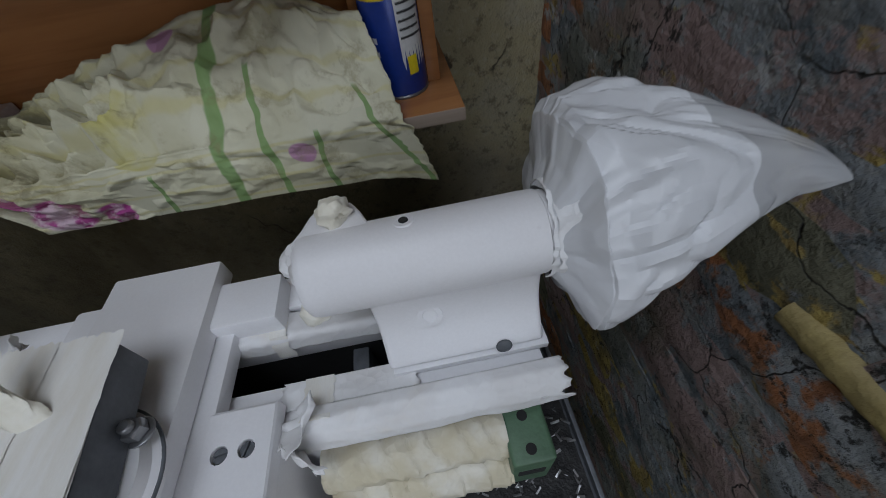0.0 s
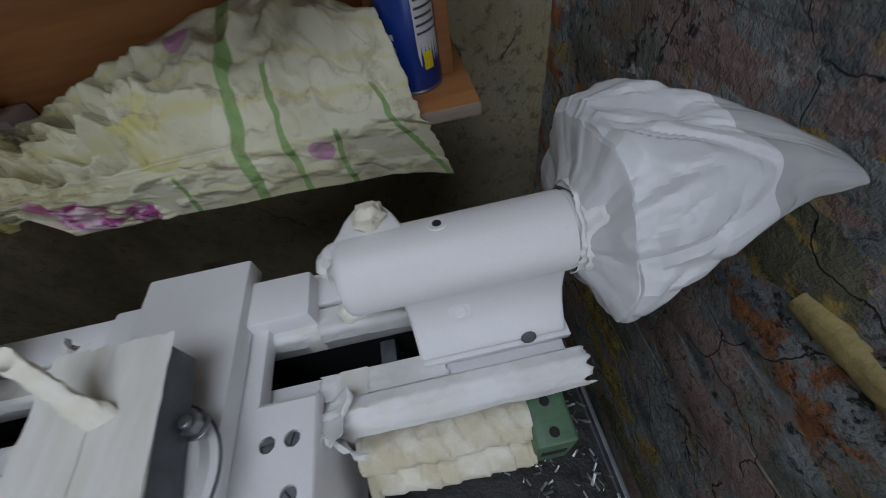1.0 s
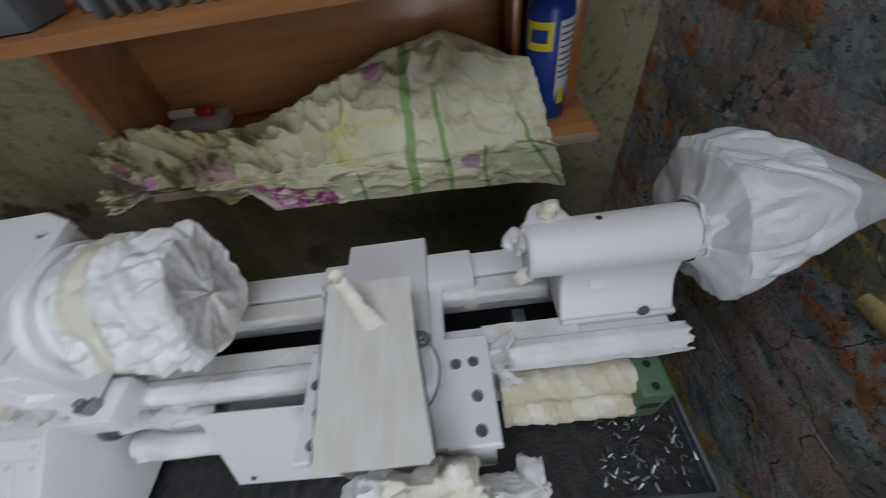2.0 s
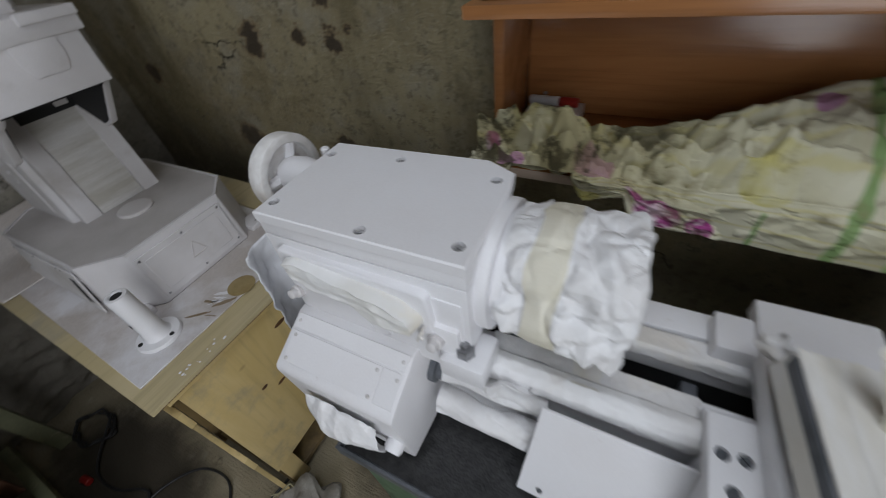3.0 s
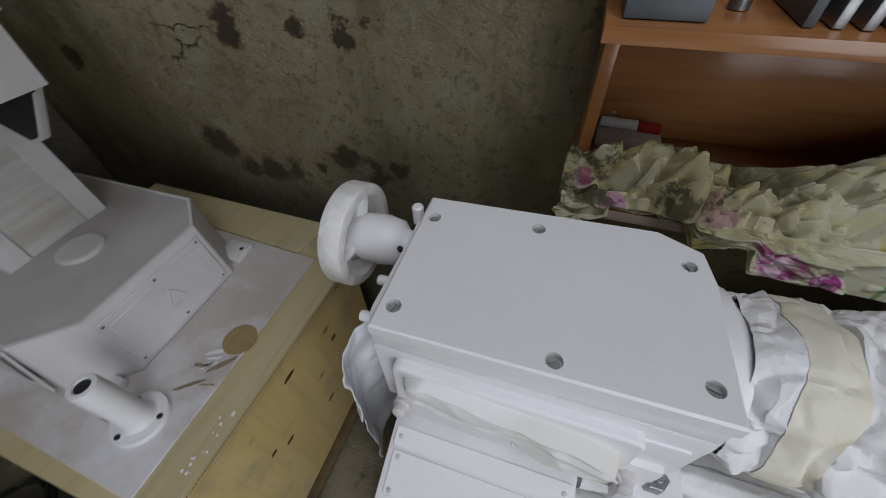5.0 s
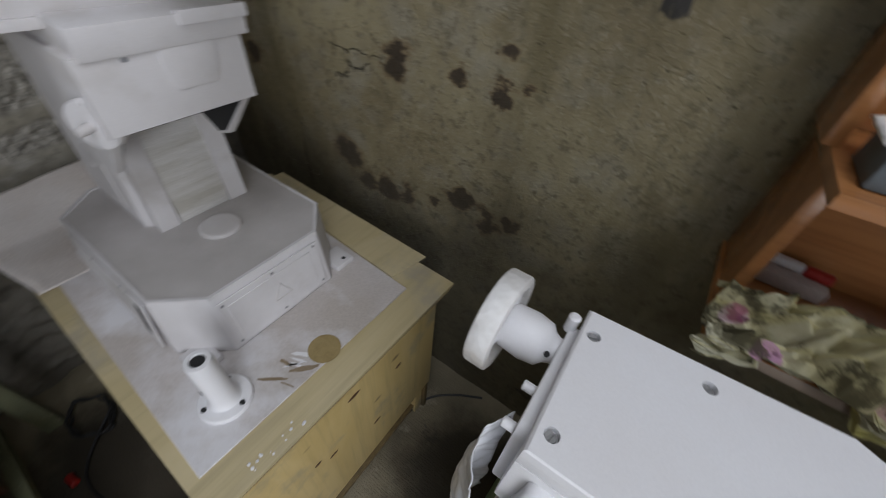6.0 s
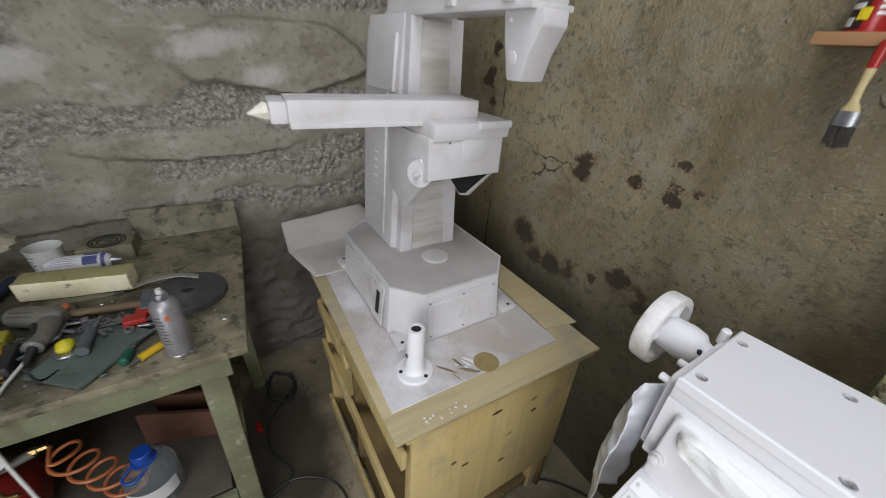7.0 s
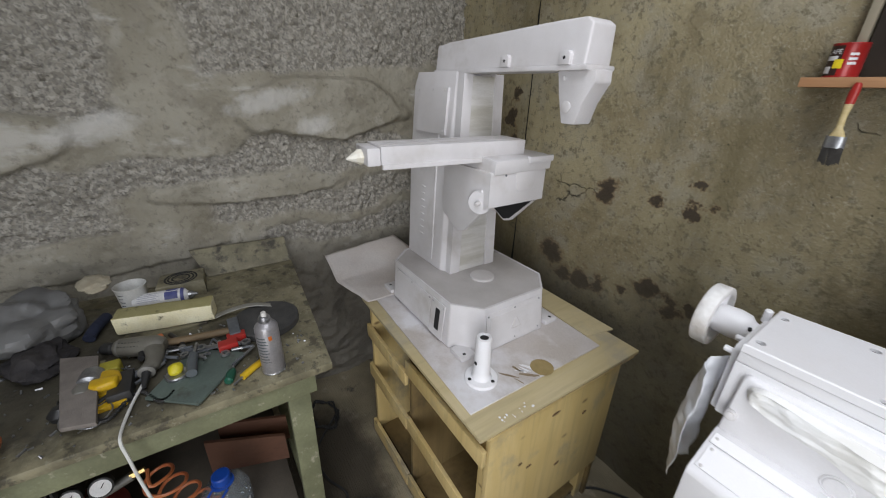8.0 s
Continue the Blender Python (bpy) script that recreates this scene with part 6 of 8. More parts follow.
# the tea towel: draped over what lies in the cabinet and hanging over its front edge
def towel_material():
    n = Nodes("tea_towel_print")
    u, v, _ = n.xyz(n.uv())
    wob = n.math("MULTIPLY", n.math("SUBTRACT", n.noise(12, 3), 0.5), 0.03)
    uu = n.math("ADD", u, wob)
    c = n.mix(n.ramp(n.noise(9, 5), 0.35, 0.65), (0.62, 0.60, 0.46), (0.50, 0.475, 0.33))

    def band(center, half, slant=0.0, lo=-1.0, hi=2.0):
        d = n.math("ABSOLUTE", n.math("SUBTRACT", n.math("ADD", uu, n.math("MULTIPLY", v, slant)), center))
        m = n.ramp(d, half * 0.75, half * 1.15, 1.0, 0.0)
        return n.math("MULTIPLY", m, n.math("MULTIPLY", n.ramp(v, lo, lo + 0.03), n.math("LESS_THAN", v, hi)))

    for vc in (0.06, 0.14, 0.27, 0.40, 0.56, 0.62, 0.80, 0.95):
        d = n.math("ABSOLUTE", n.math("SUBTRACT", n.math("ADD", v, wob), vc))
        c = n.mix(n.ramp(d, 0.004, 0.018, 0.30, 0.0), c, (0.52, 0.45, 0.10))
    green = n.mix(n.noise(50, 3), (0.15, 0.28, 0.075), (0.23, 0.36, 0.14))
    for g in (band(0.735, 0.0105, 0.065), band(0.790, 0.0055, 0.040, 0.30), band(0.888, 0.0045, 0.06, 0.50), band(0.913, 0.0055, -0.08, 0.36), band(0.60, 0.0045, 0.04, 0.62)):
        c = n.mix(n.math("MULTIPLY", g, 0.88), c, green)

    def spot(cu, cv, ru, rv):
        a, b = n.math("DIVIDE", n.math("SUBTRACT", uu, cu), ru), n.math("DIVIDE", n.math("SUBTRACT", n.math("ADD", v, wob), cv), rv)
        return n.ramp(n.math("ADD", n.math("MULTIPLY", a, a), n.math("MULTIPLY", b, b)), 0.8, 1.1, 1.0, 0.0)

    pink = n.mix(n.noise(60, 3), (0.40, 0.16, 0.34), (0.50, 0.27, 0.43))
    for s in ((0.815, 0.66, 0.025, 0.085), (0.655, 0.10, 0.022, 0.06), (0.20, 0.06, 0.04, 0.06), (0.28, 0.46, 0.045, 0.08), (0.10, 0.5, 0.03, 0.08)):
        c = n.mix(n.math("MULTIPLY", spot(*s), 0.85), c, pink)
    petal = n.mix(n.ramp(n.noise(45, 4), 0.44, 0.56), (0.36, 0.02, 0.24), (0.62, 0.45, 0.55))
    for s in ((0.400, 0.84, 0.042, 0.17), (0.475, 0.92, 0.030, 0.12), (0.36, 0.70, 0.02, 0.08), (0.04, 0.30, 0.02, 0.05)):
        c = n.mix(n.math("MULTIPLY", spot(*s), 0.92), c, petal)
    for s in ((0.575, 0.44, 0.045, 0.13), (0.24, 0.92, 0.05, 0.12), (0.30, 0.16, 0.06, 0.10), (0.12, 0.12, 0.05, 0.1)):
        c = n.mix(n.math("MULTIPLY", spot(*s), n.ramp(n.noise(14, 4), 0.35, 0.6, 0.1, 0.75)), c, (0.50, 0.45, 0.10))
    olive = n.math("MULTIPLY", n.ramp(n.noise(6, 4), 0.36, 0.56), n.math("MULTIPLY", n.ramp(u, 0.22, 0.55, 1.0, 0.0), n.ramp(v, 0.50, 0.85, 1.0, 0.2)))
    c = n.mix(n.math("MULTIPLY", olive, 0.65), c, (0.27, 0.22, 0.07))
    grease = n.math("MULTIPLY", n.ramp(n.noise(18, 6, 0.68), 0.47, 0.57), n.math("MULTIPLY", n.ramp(u, 0.25, 0.56, 1.0, 0.0), n.ramp(v, 0.45, 0.75, 1.0, 0.25)))
    c = n.mix(n.math("MULTIPLY", grease, 0.92), c, (0.055, 0.047, 0.025))
    c = n.mix(n.ramp(n.noise(26, 5, 0.7), 0.52, 0.68, 0, 0.5), c, (0.25, 0.21, 0.11))
    weave = n.math("ADD", n.noise(900, 2), n.math("MULTIPLY", n.noise(120, 4), 1.5))
    return n.done(c, 0.9, weave, 0.25, 0.0012, spec=0.2)


TOWEL = towel_material()


TOWEL_FRONT = 0.2905


def towel_at(u, v):
    x = -0.012 + (0.652 + 0.055 * v) * u
    yback = float(np.interp(x, (-0.01, 0.10, 0.20, 0.30, 0.36, 0.43, 0.53, 0.58, 0.64, 0.70), (0.375, 0.375, 0.365, 0.372, 0.400, 0.440, 0.485, 0.430, 0.362, 0.345)))
    zback = float(np.interp(x, (-0.01, 0.06, 0.14, 0.22, 0.28, 0.33, 0.38, 0.43, 0.533, 0.60, 0.64, 0.70), (-0.074, -0.062, -0.052, -0.048, -0.040, -0.030, -0.012, 0.002, 0.006, -0.002, -0.008, -0.022)))
    low = float(np.interp(x, (-0.01, 0.04, 0.06, 0.15, 0.167, 0.20, 0.225, 0.24, 0.275, 0.37, 0.55, 0.63, 0.665, 0.70), (-0.118, -0.105, -0.089, -0.089, -0.125, -0.112, -0.108, -0.146, -0.148, -0.148, -0.152, -0.155, -0.163, -0.176)))
    w = float(np.interp(x, (0.0, 0.22, 0.33, 0.42, 0.7), (1.0, 1.0, 0.75, 0.16, 0.12)))
    s = v * 0.34
    if v < 0.5:
        t = v / 0.5
        y = yback + (TOWEL_FRONT + 0.003 - yback) * t
        z = zback + (-0.078 - zback) * t ** 1.25 + 0.010 * math.sin(math.pi * t) * (x > 0.34)
    else:
        t = (v - 0.5) / 0.5
        y = TOWEL_FRONT - 0.004 * min(t * 5, 1)
        z = -0.079 + (low + 0.079) * t
    big, small, tiny = folds((x * 15, s * 17, 0.4), 11, 3, 0.9), folds((x * 36, s * 32, 2.0), 12, 3, 0.9), folds((x * 85, s * 85, 1.0), 13, 3, 0.8)
    lie = folds((x * 4.5, s * 22, 5.0), 14, 3, 0.8) - 0.5                 # long folds along the clean end
    d = w * (0.080 * (big - 0.42) + 0.080 * (small - 0.5) + 0.028 * (tiny - 0.5)) + (1 - w) * (0.026 * lie + 0.016 * (small - 0.5) + 0.005 * (tiny - 0.5))
    if v < 0.5:
        z += d * min(1, 0.35 + t * 2) + 0.010 * w
        y -= 0.35 * d * w
    else:
        y -= max(d * 0.45, -0.001) * (1 - 0.3 * t) + (1 - w) * (0.024 * (folds((x * 9, s * 3, 3), 15, 4, 0.4) - 0.3) * t)
        z += 0.20 * d * w
    x += 0.026 * w * (folds((x * 15, s * 15, 8.0), 16, 5, 0.9) - 0.5)
    if u > 0.97:
        x += 0.006 * fbm((s * 30, 2, 1))
    if v > 0.5:
        y = min(y, TOWEL_FRONT)
        if low > -0.095:
            y, z = 0.306 + 0.3 * d, max(z, -0.0905)
    else:
        z = max(z, -0.0905)
    return (x, min(y, 0.506), z)


bm = bm_new()
sheet(bm, towel_at, 320, 150)
towel = solid("tea_towel", bm, TOWEL, "grubby tea towel with green stripes and pink flowers", "towel", smooth=15)
thicken(towel, 0.0014)

# spray can of lubricant in the end bay
BLUE = material("blue_can_print", (0.012, 0.035, 0.22), (0.014, 0.045, 0.28), 12, 0.32, 0.1, bump=0.0)
YELLOW = material("yellow_print", (0.75, 0.60, 0.02), (0.70, 0.55, 0.02), 12, 0.35, bump=0.0)
LABEL_WHITE = material("white_print", (0.70, 0.70, 0.70), (0.62, 0.62, 0.62), 20, 0.4, bump=0.0)
INK = material("dark_print", (0.03, 0.03, 0.035), (0.04, 0.04, 0.04), 20, 0.5, bump=0.0)
RED = material("red_plastic", (0.40, 0.025, 0.02), (0.32, 0.02, 0.015), 12, 0.35, bump=0.05)


def arc_label(cx, cy, r, a0, a1, z0, z1, lift=0.0004, n=14):
    """A label bent round an upright can, from angle a0 to a1."""
    bm = bm_new()
    sheet(bm, lambda u, v: (cx + (r + lift) * math.cos(radians(a0 + (a1 - a0) * u)), cy + (r + lift) * math.sin(radians(a0 + (a1 - a0) * u)), z0 + (z1 - z0) * v), n, 1)
    return bm


def spray_can(name, cx, cy, z, r, h, mat, label, capm):
    can = thing(name, cx, cy, z, label, "spray can")
    part("body", turned(bm_new(), (cx, cy, z), (0, 0, 1), [(0, r - 0.002), (0.002, r), (0.006, r + 0.0006), (h * 0.76, r), (h * 0.80, r - 0.003), (h * 0.845, r * 0.62), (h * 0.86, r * 0.50)], 40), mat, can)
    part("collar", turned(bm_new(), (cx, cy, z + h * 0.855), (0, 0, 1), [(0, r * 0.52), (0.004, r * 0.54), (0.010, r * 0.50), (0.014, r * 0.42)], 30), STEEL, can)
    part("nozzle", turned(bm_new(), (cx, cy, z + h * 0.90), (0, 0, 1), [(0, r * 0.26), (h * 0.06, r * 0.24), (h * 0.10, r * 0.20)], 16), capm, can)
    part("base_ring", turned(bm_new(), (cx, cy, z), (0, 0, 1), [(0, r + 0.0004), (0.002, r + 0.0012), (0.004, r + 0.0004)], 40), STEEL, can)
    return can


oil = spray_can("spray_can", 0.674, 0.370, -0.0925, 0.031, 0.192, BLUE, "blue and yellow spray can of lubricant", STEEL)
part("shield_mark", arc_label(0.674, 0.370, 0.031, -165, -95, 0.010, 0.045), YELLOW, oil, "yellow shield")
part("shield_bar", arc_label(0.674, 0.370, 0.031, -152, -108, 0.020, 0.036, 0.0007), BLUE, oil)
part("text_panel", arc_label(0.674, 0.370, 0.031, -80, -20, -0.085, 0.045), LABEL_WHITE, oil, "white panel of small print")
for k in range(9):
    part("print_line", arc_label(0.674, 0.370, 0.031, -76, -30 + (k % 3) * 4, 0.036 - 0.008 * k, 0.0385 - 0.008 * k, 0.0008), INK, oil)
part("hazard_sign", arc_label(0.674, 0.370, 0.031, -70, -48, -0.066, -0.046, 0.001), YELLOW, oil)
for k in range(3):
    part("print_line", arc_label(0.674, 0.370, 0.031, -160, -125, -0.030 - 0.014 * k, -0.024 - 0.014 * k, 0.0007), LABEL_WHITE, oil)

# a marker and an eraser behind the towel
mk = thing("marker_pen", 0.055, 0.46, -0.092, "red and white marker pen lying in the cabinet", "pen")
part("barrel", cyl(bm_new(), (0.03, 0.482, -0.060), (0.085, 0.470, -0.056), 0.008, 0.002, 16), LABEL_WHITE, mk)
part("cap", cyl(bm_new(), (0.086, 0.4698, -0.056), (0.118, 0.463, -0.054), 0.0085, 0.002, 16), RED, mk)
bm = bm_new()
box(bm, 0.028, 0.125, 0.455, 0.505, -0.0922, -0.070, 0.003)
solid("small_box", bm, CARD, "small cardboard box under the pen", "box")

# what lies on top of the cabinet
SLATE = material("slate_grey_plastic", (0.10, 0.115, 0.125), (0.075, 0.085, 0.09), 20, 0.5, bump=0.15)
bm = bm_new()
box(bm, 0.005, 0.080, 0.312, 0.385, 0.129, 0.160, 0.003)
whet = thing("whetstone", 0.04, 0.38, 0.129, "grey whetstone with a white cloth on it", "whetstone")
part("stone", bm, SLATE, whet)
bm = bm_new()
sheet(bm, lambda u, v: (0.000 + 0.085 * u, 0.33 + 0.075 * v, 0.163 + 0.006 * abs(fbm((u * 3, v * 3, 1))) + 0.004 * math.sin(u * 5)), 20, 14)
thicken(part("cloth", bm, PAPER, whet, "folded white cloth"), 0.004)
rng = random.Random(11)
for k in range(9):
    x = 0.155 + 0.022 * k
    bm = bm_new()
    box(bm, x, x + 0.009, 0.315, 0.315 + rng.uniform(0.13, 0.18), 0.129, 0.129 + rng.uniform(0.012, 0.05), 0.001)
    solid("steel_bar", bm, STEEL if k % 3 else SLATE, "dull steel tool bar lying on the cabinet", "tool", group="tool bars")
for k, (x, r, h) in enumerate(((0.115, 0.010, 0.022), (0.27, 0.012, 0.02), (0.40, 0.020, 0.035), (0.46, 0.028, 0.03), (0.56, 0.022, 0.05))):
    b = thing("steel_bushing", x, 0.36, 0.129, "turned steel bushing on the cabinet", "bushing", group="bushings")
    part("body", turned(bm_new(), (x, 0.37, 0.129), (0, 0, 1), [(0, r), (h - 0.002, r), (h, r - 0.002), (h, r * 0.6), (h * 0.4, r * 0.55)], 28), STEEL, b)
bm = bm_new()
box(bm, 0.30, 0.70, 0.42, 0.50, 0.129, 0.19, 0.004)
solid("tool_box", bm, DARK, "dark tool box at the wall", "box")

# the upper shelf with the coffee tin, the brush that hangs from it and the dark panel
shelf = thing("upper_shelf", 0.0, 0.49, 0.36, "narrow wooden shelf board on the wall", "shelf")
board("shelf_board", -0.222, 0.45, 0.455, 0.530, 0.362, 0.380, shelf, wood_material("rough_shelf_wood", (0.40, 0.22, 0.11), (0.34, 0.17, 0.08), 5, 0.6, (0.2, 1, 1)))
part("bolt", turned(bm_new(), (-0.078, 0.455, 0.372), (0, -1, 0), [(0, 0.006), (0.003, 0.006), (0.004, 0.003)], 6), STEEL, shelf)
bm = bm_new()
box(bm, -0.172, -0.158, 0.505, 0.530, 0.381, 1.30, 0.001)
solid("wood_batten", bm, wood_material("grey_batten", (0.30, 0.27, 0.20), (0.24, 0.21, 0.15), 6, 0.7, (1, 1, 0.2)), "upright wooden batten on the wall", "batten")
bm = bm_new()
box(bm, -0.155, 0.70, 0.515, 0.530, 0.381, 1.10, 0.001)
solid("dark_panel", bm, material("dark_stained_panel", (0.022, 0.017, 0.013), (0.035, 0.028, 0.02), 6, 0.5), "dark stained panel above the shelf", "panel")
TIN_RED = material("red_tin_print", (0.36, 0.02, 0.018), (0.30, 0.015, 0.014), 18, 0.3, 0.1, bump=0.0)
tin = thing("coffee_tin", -0.17, 0.487, 0.380, "red and dark coffee tin on the shelf", "tin")
part("body", turned(bm_new(), (-0.172, 0.489, 0.380), (0, 0, 1), [(0, 0.029), (0.001, 0.0305), (0.003, 0.030), (0.064, 0.030), (0.066, 0.031), (0.068, 0.0305), (0.068, 0.028), (0.062, 0.0275)], 40), TIN_RED, tin)
part("dark_band", arc_label(-0.172, 0.489, 0.030, -185, -95, 0.384, 0.443), material("dark_tin_print", (0.045, 0.018, 0.014), (0.03, 0.015, 0.012), 20, 0.3, bump=0), tin, "dark half of the label")
part("sun_mark", arc_label(-0.172, 0.489, 0.030, -115, -85, 0.398, 0.416, 0.0009), YELLOW, tin, "yellow star")
part("cup_mark", arc_label(-0.172, 0.489, 0.030, -150, -120, 0.388, 0.402, 0.0009), LABEL_WHITE, tin)
for k in range(3):
    part("print_line", arc_label(-0.172, 0.489, 0.030, -72, -45, 0.405 + 0.009 * k, 0.410 + 0.009 * k, 0.0009), LABEL_WHITE, tin)


def can_word(text, cx, cy, r, a_mid, z, size, parent):
    """A word bent round an upright can."""
    cu = bpy.data.curves.new("word", "FONT")
    cu.body, cu.size, cu.align_x = text, size, "CENTER"
    tmp = bpy.data.objects.new("word", cu)
    scene.collection.objects.link(tmp)
    bpy.context.view_layer.update()
    me = bpy.data.meshes.new_from_object(tmp.evaluated_get(bpy.context.evaluated_depsgraph_get()))
    bpy.data.objects.remove(tmp)
    bm = bm_new()
    bm.from_mesh(me)
    bpy.data.meshes.remove(me)
    bmesh.ops.subdivide_edges(bm, edges=[e for e in bm.edges if e.calc_length() > size * 0.3], cuts=1)
    for v in bm.verts:
        a = radians(a_mid) + v.co.x / r
        v.co = Vector((cx + (r + 0.0009) * math.cos(a), cy + (r + 0.0009) * math.sin(a), z + v.co.y))
    return part("word", bm, LABEL_WHITE, parent, smooth=0)


can_word("CAFE", -0.172, 0.489, 0.030, -128, 0.427, 0.013, tin)
part("print_bar", arc_label(-0.172, 0.489, 0.030, -150, -106, 0.414, 0.423, 0.0009), LABEL_WHITE, tin)
brush = thing("paint_brush", -0.125, 0.44, 0.21, "flat paint brush hanging by its red-tipped handle", "brush")


def flat_loft(rows, th):
    bm = bm_new()
    rings = []
    for x, z, w in rows:
        rings.append([(x + w * math.cos(k * math.pi / 6), 0.444 + th * math.sin(k * math.pi / 6), z) for k in range(12)])
    return loft(bm, rings) and bm


part("handle_tip", flat_loft([(-0.133, 0.392, 0.004), (-0.133, 0.388, 0.007), (-0.134, 0.372, 0.0085), (-0.134, 0.350, 0.008)], 0.005), RED, brush, "red-painted handle tip")
part("handle", flat_loft([(-0.134, 0.350, 0.0078), (-0.134, 0.325, 0.006), (-0.133, 0.300, 0.0065), (-0.131, 0.288, 0.012), (-0.131, 0.282, 0.014)], 0.005), wood_material("brush_wood", (0.55, 0.45, 0.24), (0.48, 0.37, 0.17), 9, 0.5), brush)
part("ferrule", flat_loft([(-0.131, 0.283, 0.0175), (-0.130, 0.258, 0.0185)], 0.0075), STEEL, brush)
bm = bm_new()
rng = random.Random(3)
for k in range(120):
    a, b = rng.uniform(-0.0175, 0.0175), rng.uniform(-0.006, 0.006)
    tip = Vector((-0.127 + a * 1.05 + rng.uniform(-0.002, 0.002), 0.444 + b * 1.2, 0.220 + abs(a) * 0.5 + rng.uniform(-0.004, 0.004)))
    root = Vector((-0.130 + a, 0.444 + b, 0.260))
    w = Vector((0.0011, 0, 0))
    q = Vector((0, 0.0011, 0))
    loft(bm, [[root - w, root + q, root + w], [tip - w * 0.5, tip + q * 0.5, tip + w * 0.5]])
part("bristle_tuft", bm, material("dark_bristles", (0.045, 0.040, 0.035), (0.03, 0.027, 0.022), 60, 0.6), brush, "dark worn bristles", smooth=0)

# things stacked at the cabinet's end, under the upper shelf
bm = bm_new()
box(bm, -0.020, -0.004, 0.40, 0.52, 0.129, 0.361, 0.001)
solid("upright_board", bm, CHERRY, "upright veneered board under the shelf", "board")
bm = bm_new()
box(bm, -0.003, 0.30, 0.49, 0.52, 0.1285, 0.361, 0.001)
solid("rear_board", bm, CHERRY, "veneered board leaning at the wall", "board")

# the shelf, its tin and brush hang together
for name in ("upper_shelf", "wood_batten", "dark_panel", "coffee_tin", "paint_brush"):
    bpy.data.objects[name].location += Vector((-0.088, 0.0, -0.015))
bpy.data.objects["coffee_tin"].scale = bpy.data.objects["paint_brush"].scale = (0.88, 0.88, 0.88)

# ---- the workbench along the rubble wall ----
OLIVE = material("worn_olive_paint", (0.25, 0.225, 0.145), (0.14, 0.125, 0.08), 14, 0.6, bump=0.5, fine=120, dirt=(0.045, 0.04, 0.03), dirt_scale=24, dirt_at=0.52)
OLIVE_LEG = material("chipped_olive_paint", (0.21, 0.22, 0.13), (0.15, 0.155, 0.09), 12, 0.6, bump=0.4, fine=140, dirt=(0.42, 0.39, 0.31), dirt_scale=38, dirt_at=0.60)


def bench_top_material():
    """Worn olive paint under grease and metal dust, thickest where the tools lie."""
    n = Nodes("greasy_olive_paint")
    c = n.mix(n.ramp(n.noise(14, 5, 0.6), 0.35, 0.65), (0.25, 0.225, 0.145), (0.14, 0.125, 0.08))
    c = n.mix(n.ramp(n.noise(55, 6, 0.7), 0.56, 0.68, 0, 0.6), c, (0.33, 0.31, 0.23))
    x, y, z = n.xyz()
    wob = n.math("MULTIPLY", n.math("SUBTRACT", n.noise(9, 7, 0.7), 0.5), 1.5)
    for xc, yc, rx, ry in ((-1.00, -0.88, 0.20, 0.34), (-1.20, -1.02, 0.22, 0.20), (-1.02, -0.60, 0.12, 0.12)):
        a, b = n.math("DIVIDE", n.math("SUBTRACT", x, xc), rx), n.math("DIVIDE", n.math("SUBTRACT", y, yc), ry)
        d = n.math("ADD", n.math("SQRT", n.math("ADD", n.math("MULTIPLY", a, a), n.math("MULTIPLY", b, b))), wob)
        c = n.mix(n.ramp(d, 0.5, 1.2, 0.82, 0.0), c, (0.040, 0.036, 0.027))
    c = n.mix(n.ramp(n.noise(24, 6, 0.65), 0.52, 0.62, 0, 0.75), c, (0.045, 0.04, 0.03))
    return n.done(c, n.ramp(n.noise(20, 4), 0.4, 0.6, 0.42, 0.75), n.math("ADD", n.noise(120, 4), n.noise(24, 5)), 0.5, 0.003)


BT = -0.320
bench = thing("workbench", -1.15, -1.0, -Z0, "old olive-painted workbench with a worn dirty top", "workbench")
bm = bm_new()
prism(bm, [(-1.505, -1.74), (-0.815, -1.74), (-0.790, -0.428), (-1.470, -0.372)], "z", BT - 0.022, BT, 0.003)
part("bench_top", bm, bench_top_material(), bench, "dirty olive bench top")
bm = bm_new()
prism(bm, [(-0.845, -1.70), (-0.828, -1.70), (-0.805, -0.47), (-0.822, -0.47)], "z", BT - 0.085, BT - 0.0225, 0.002)
part("front_apron", bm, OLIVE_LEG, bench)
bm = bm_new()
prism(bm, [(-1.45, -0.425), (-0.825, -0.475), (-0.825, -0.493), (-1.45, -0.443)], "z", BT - 0.075, BT - 0.0225, 0.002)
part("end_apron", bm, OLIVE_LEG, bench)


def leg(p0, p1, w, d, parent=bench):
    bm = bm_new()
    before = set(bm.faces)
    p0, p1 = Vector(p0), Vector(p1)
    loft(bm, [[p + Vector((sx * d, sy * w, 0)) for sx, sy in ((-1, -1), (1, -1), (1, 1), (-1, 1))] for p in (p0, p1)])
    bmesh.ops.recalc_face_normals(bm, faces=bm.faces)
    bevel_new(bm, before, 0.003, 2)
    return part("leg", bm, OLIVE_LEG, parent)


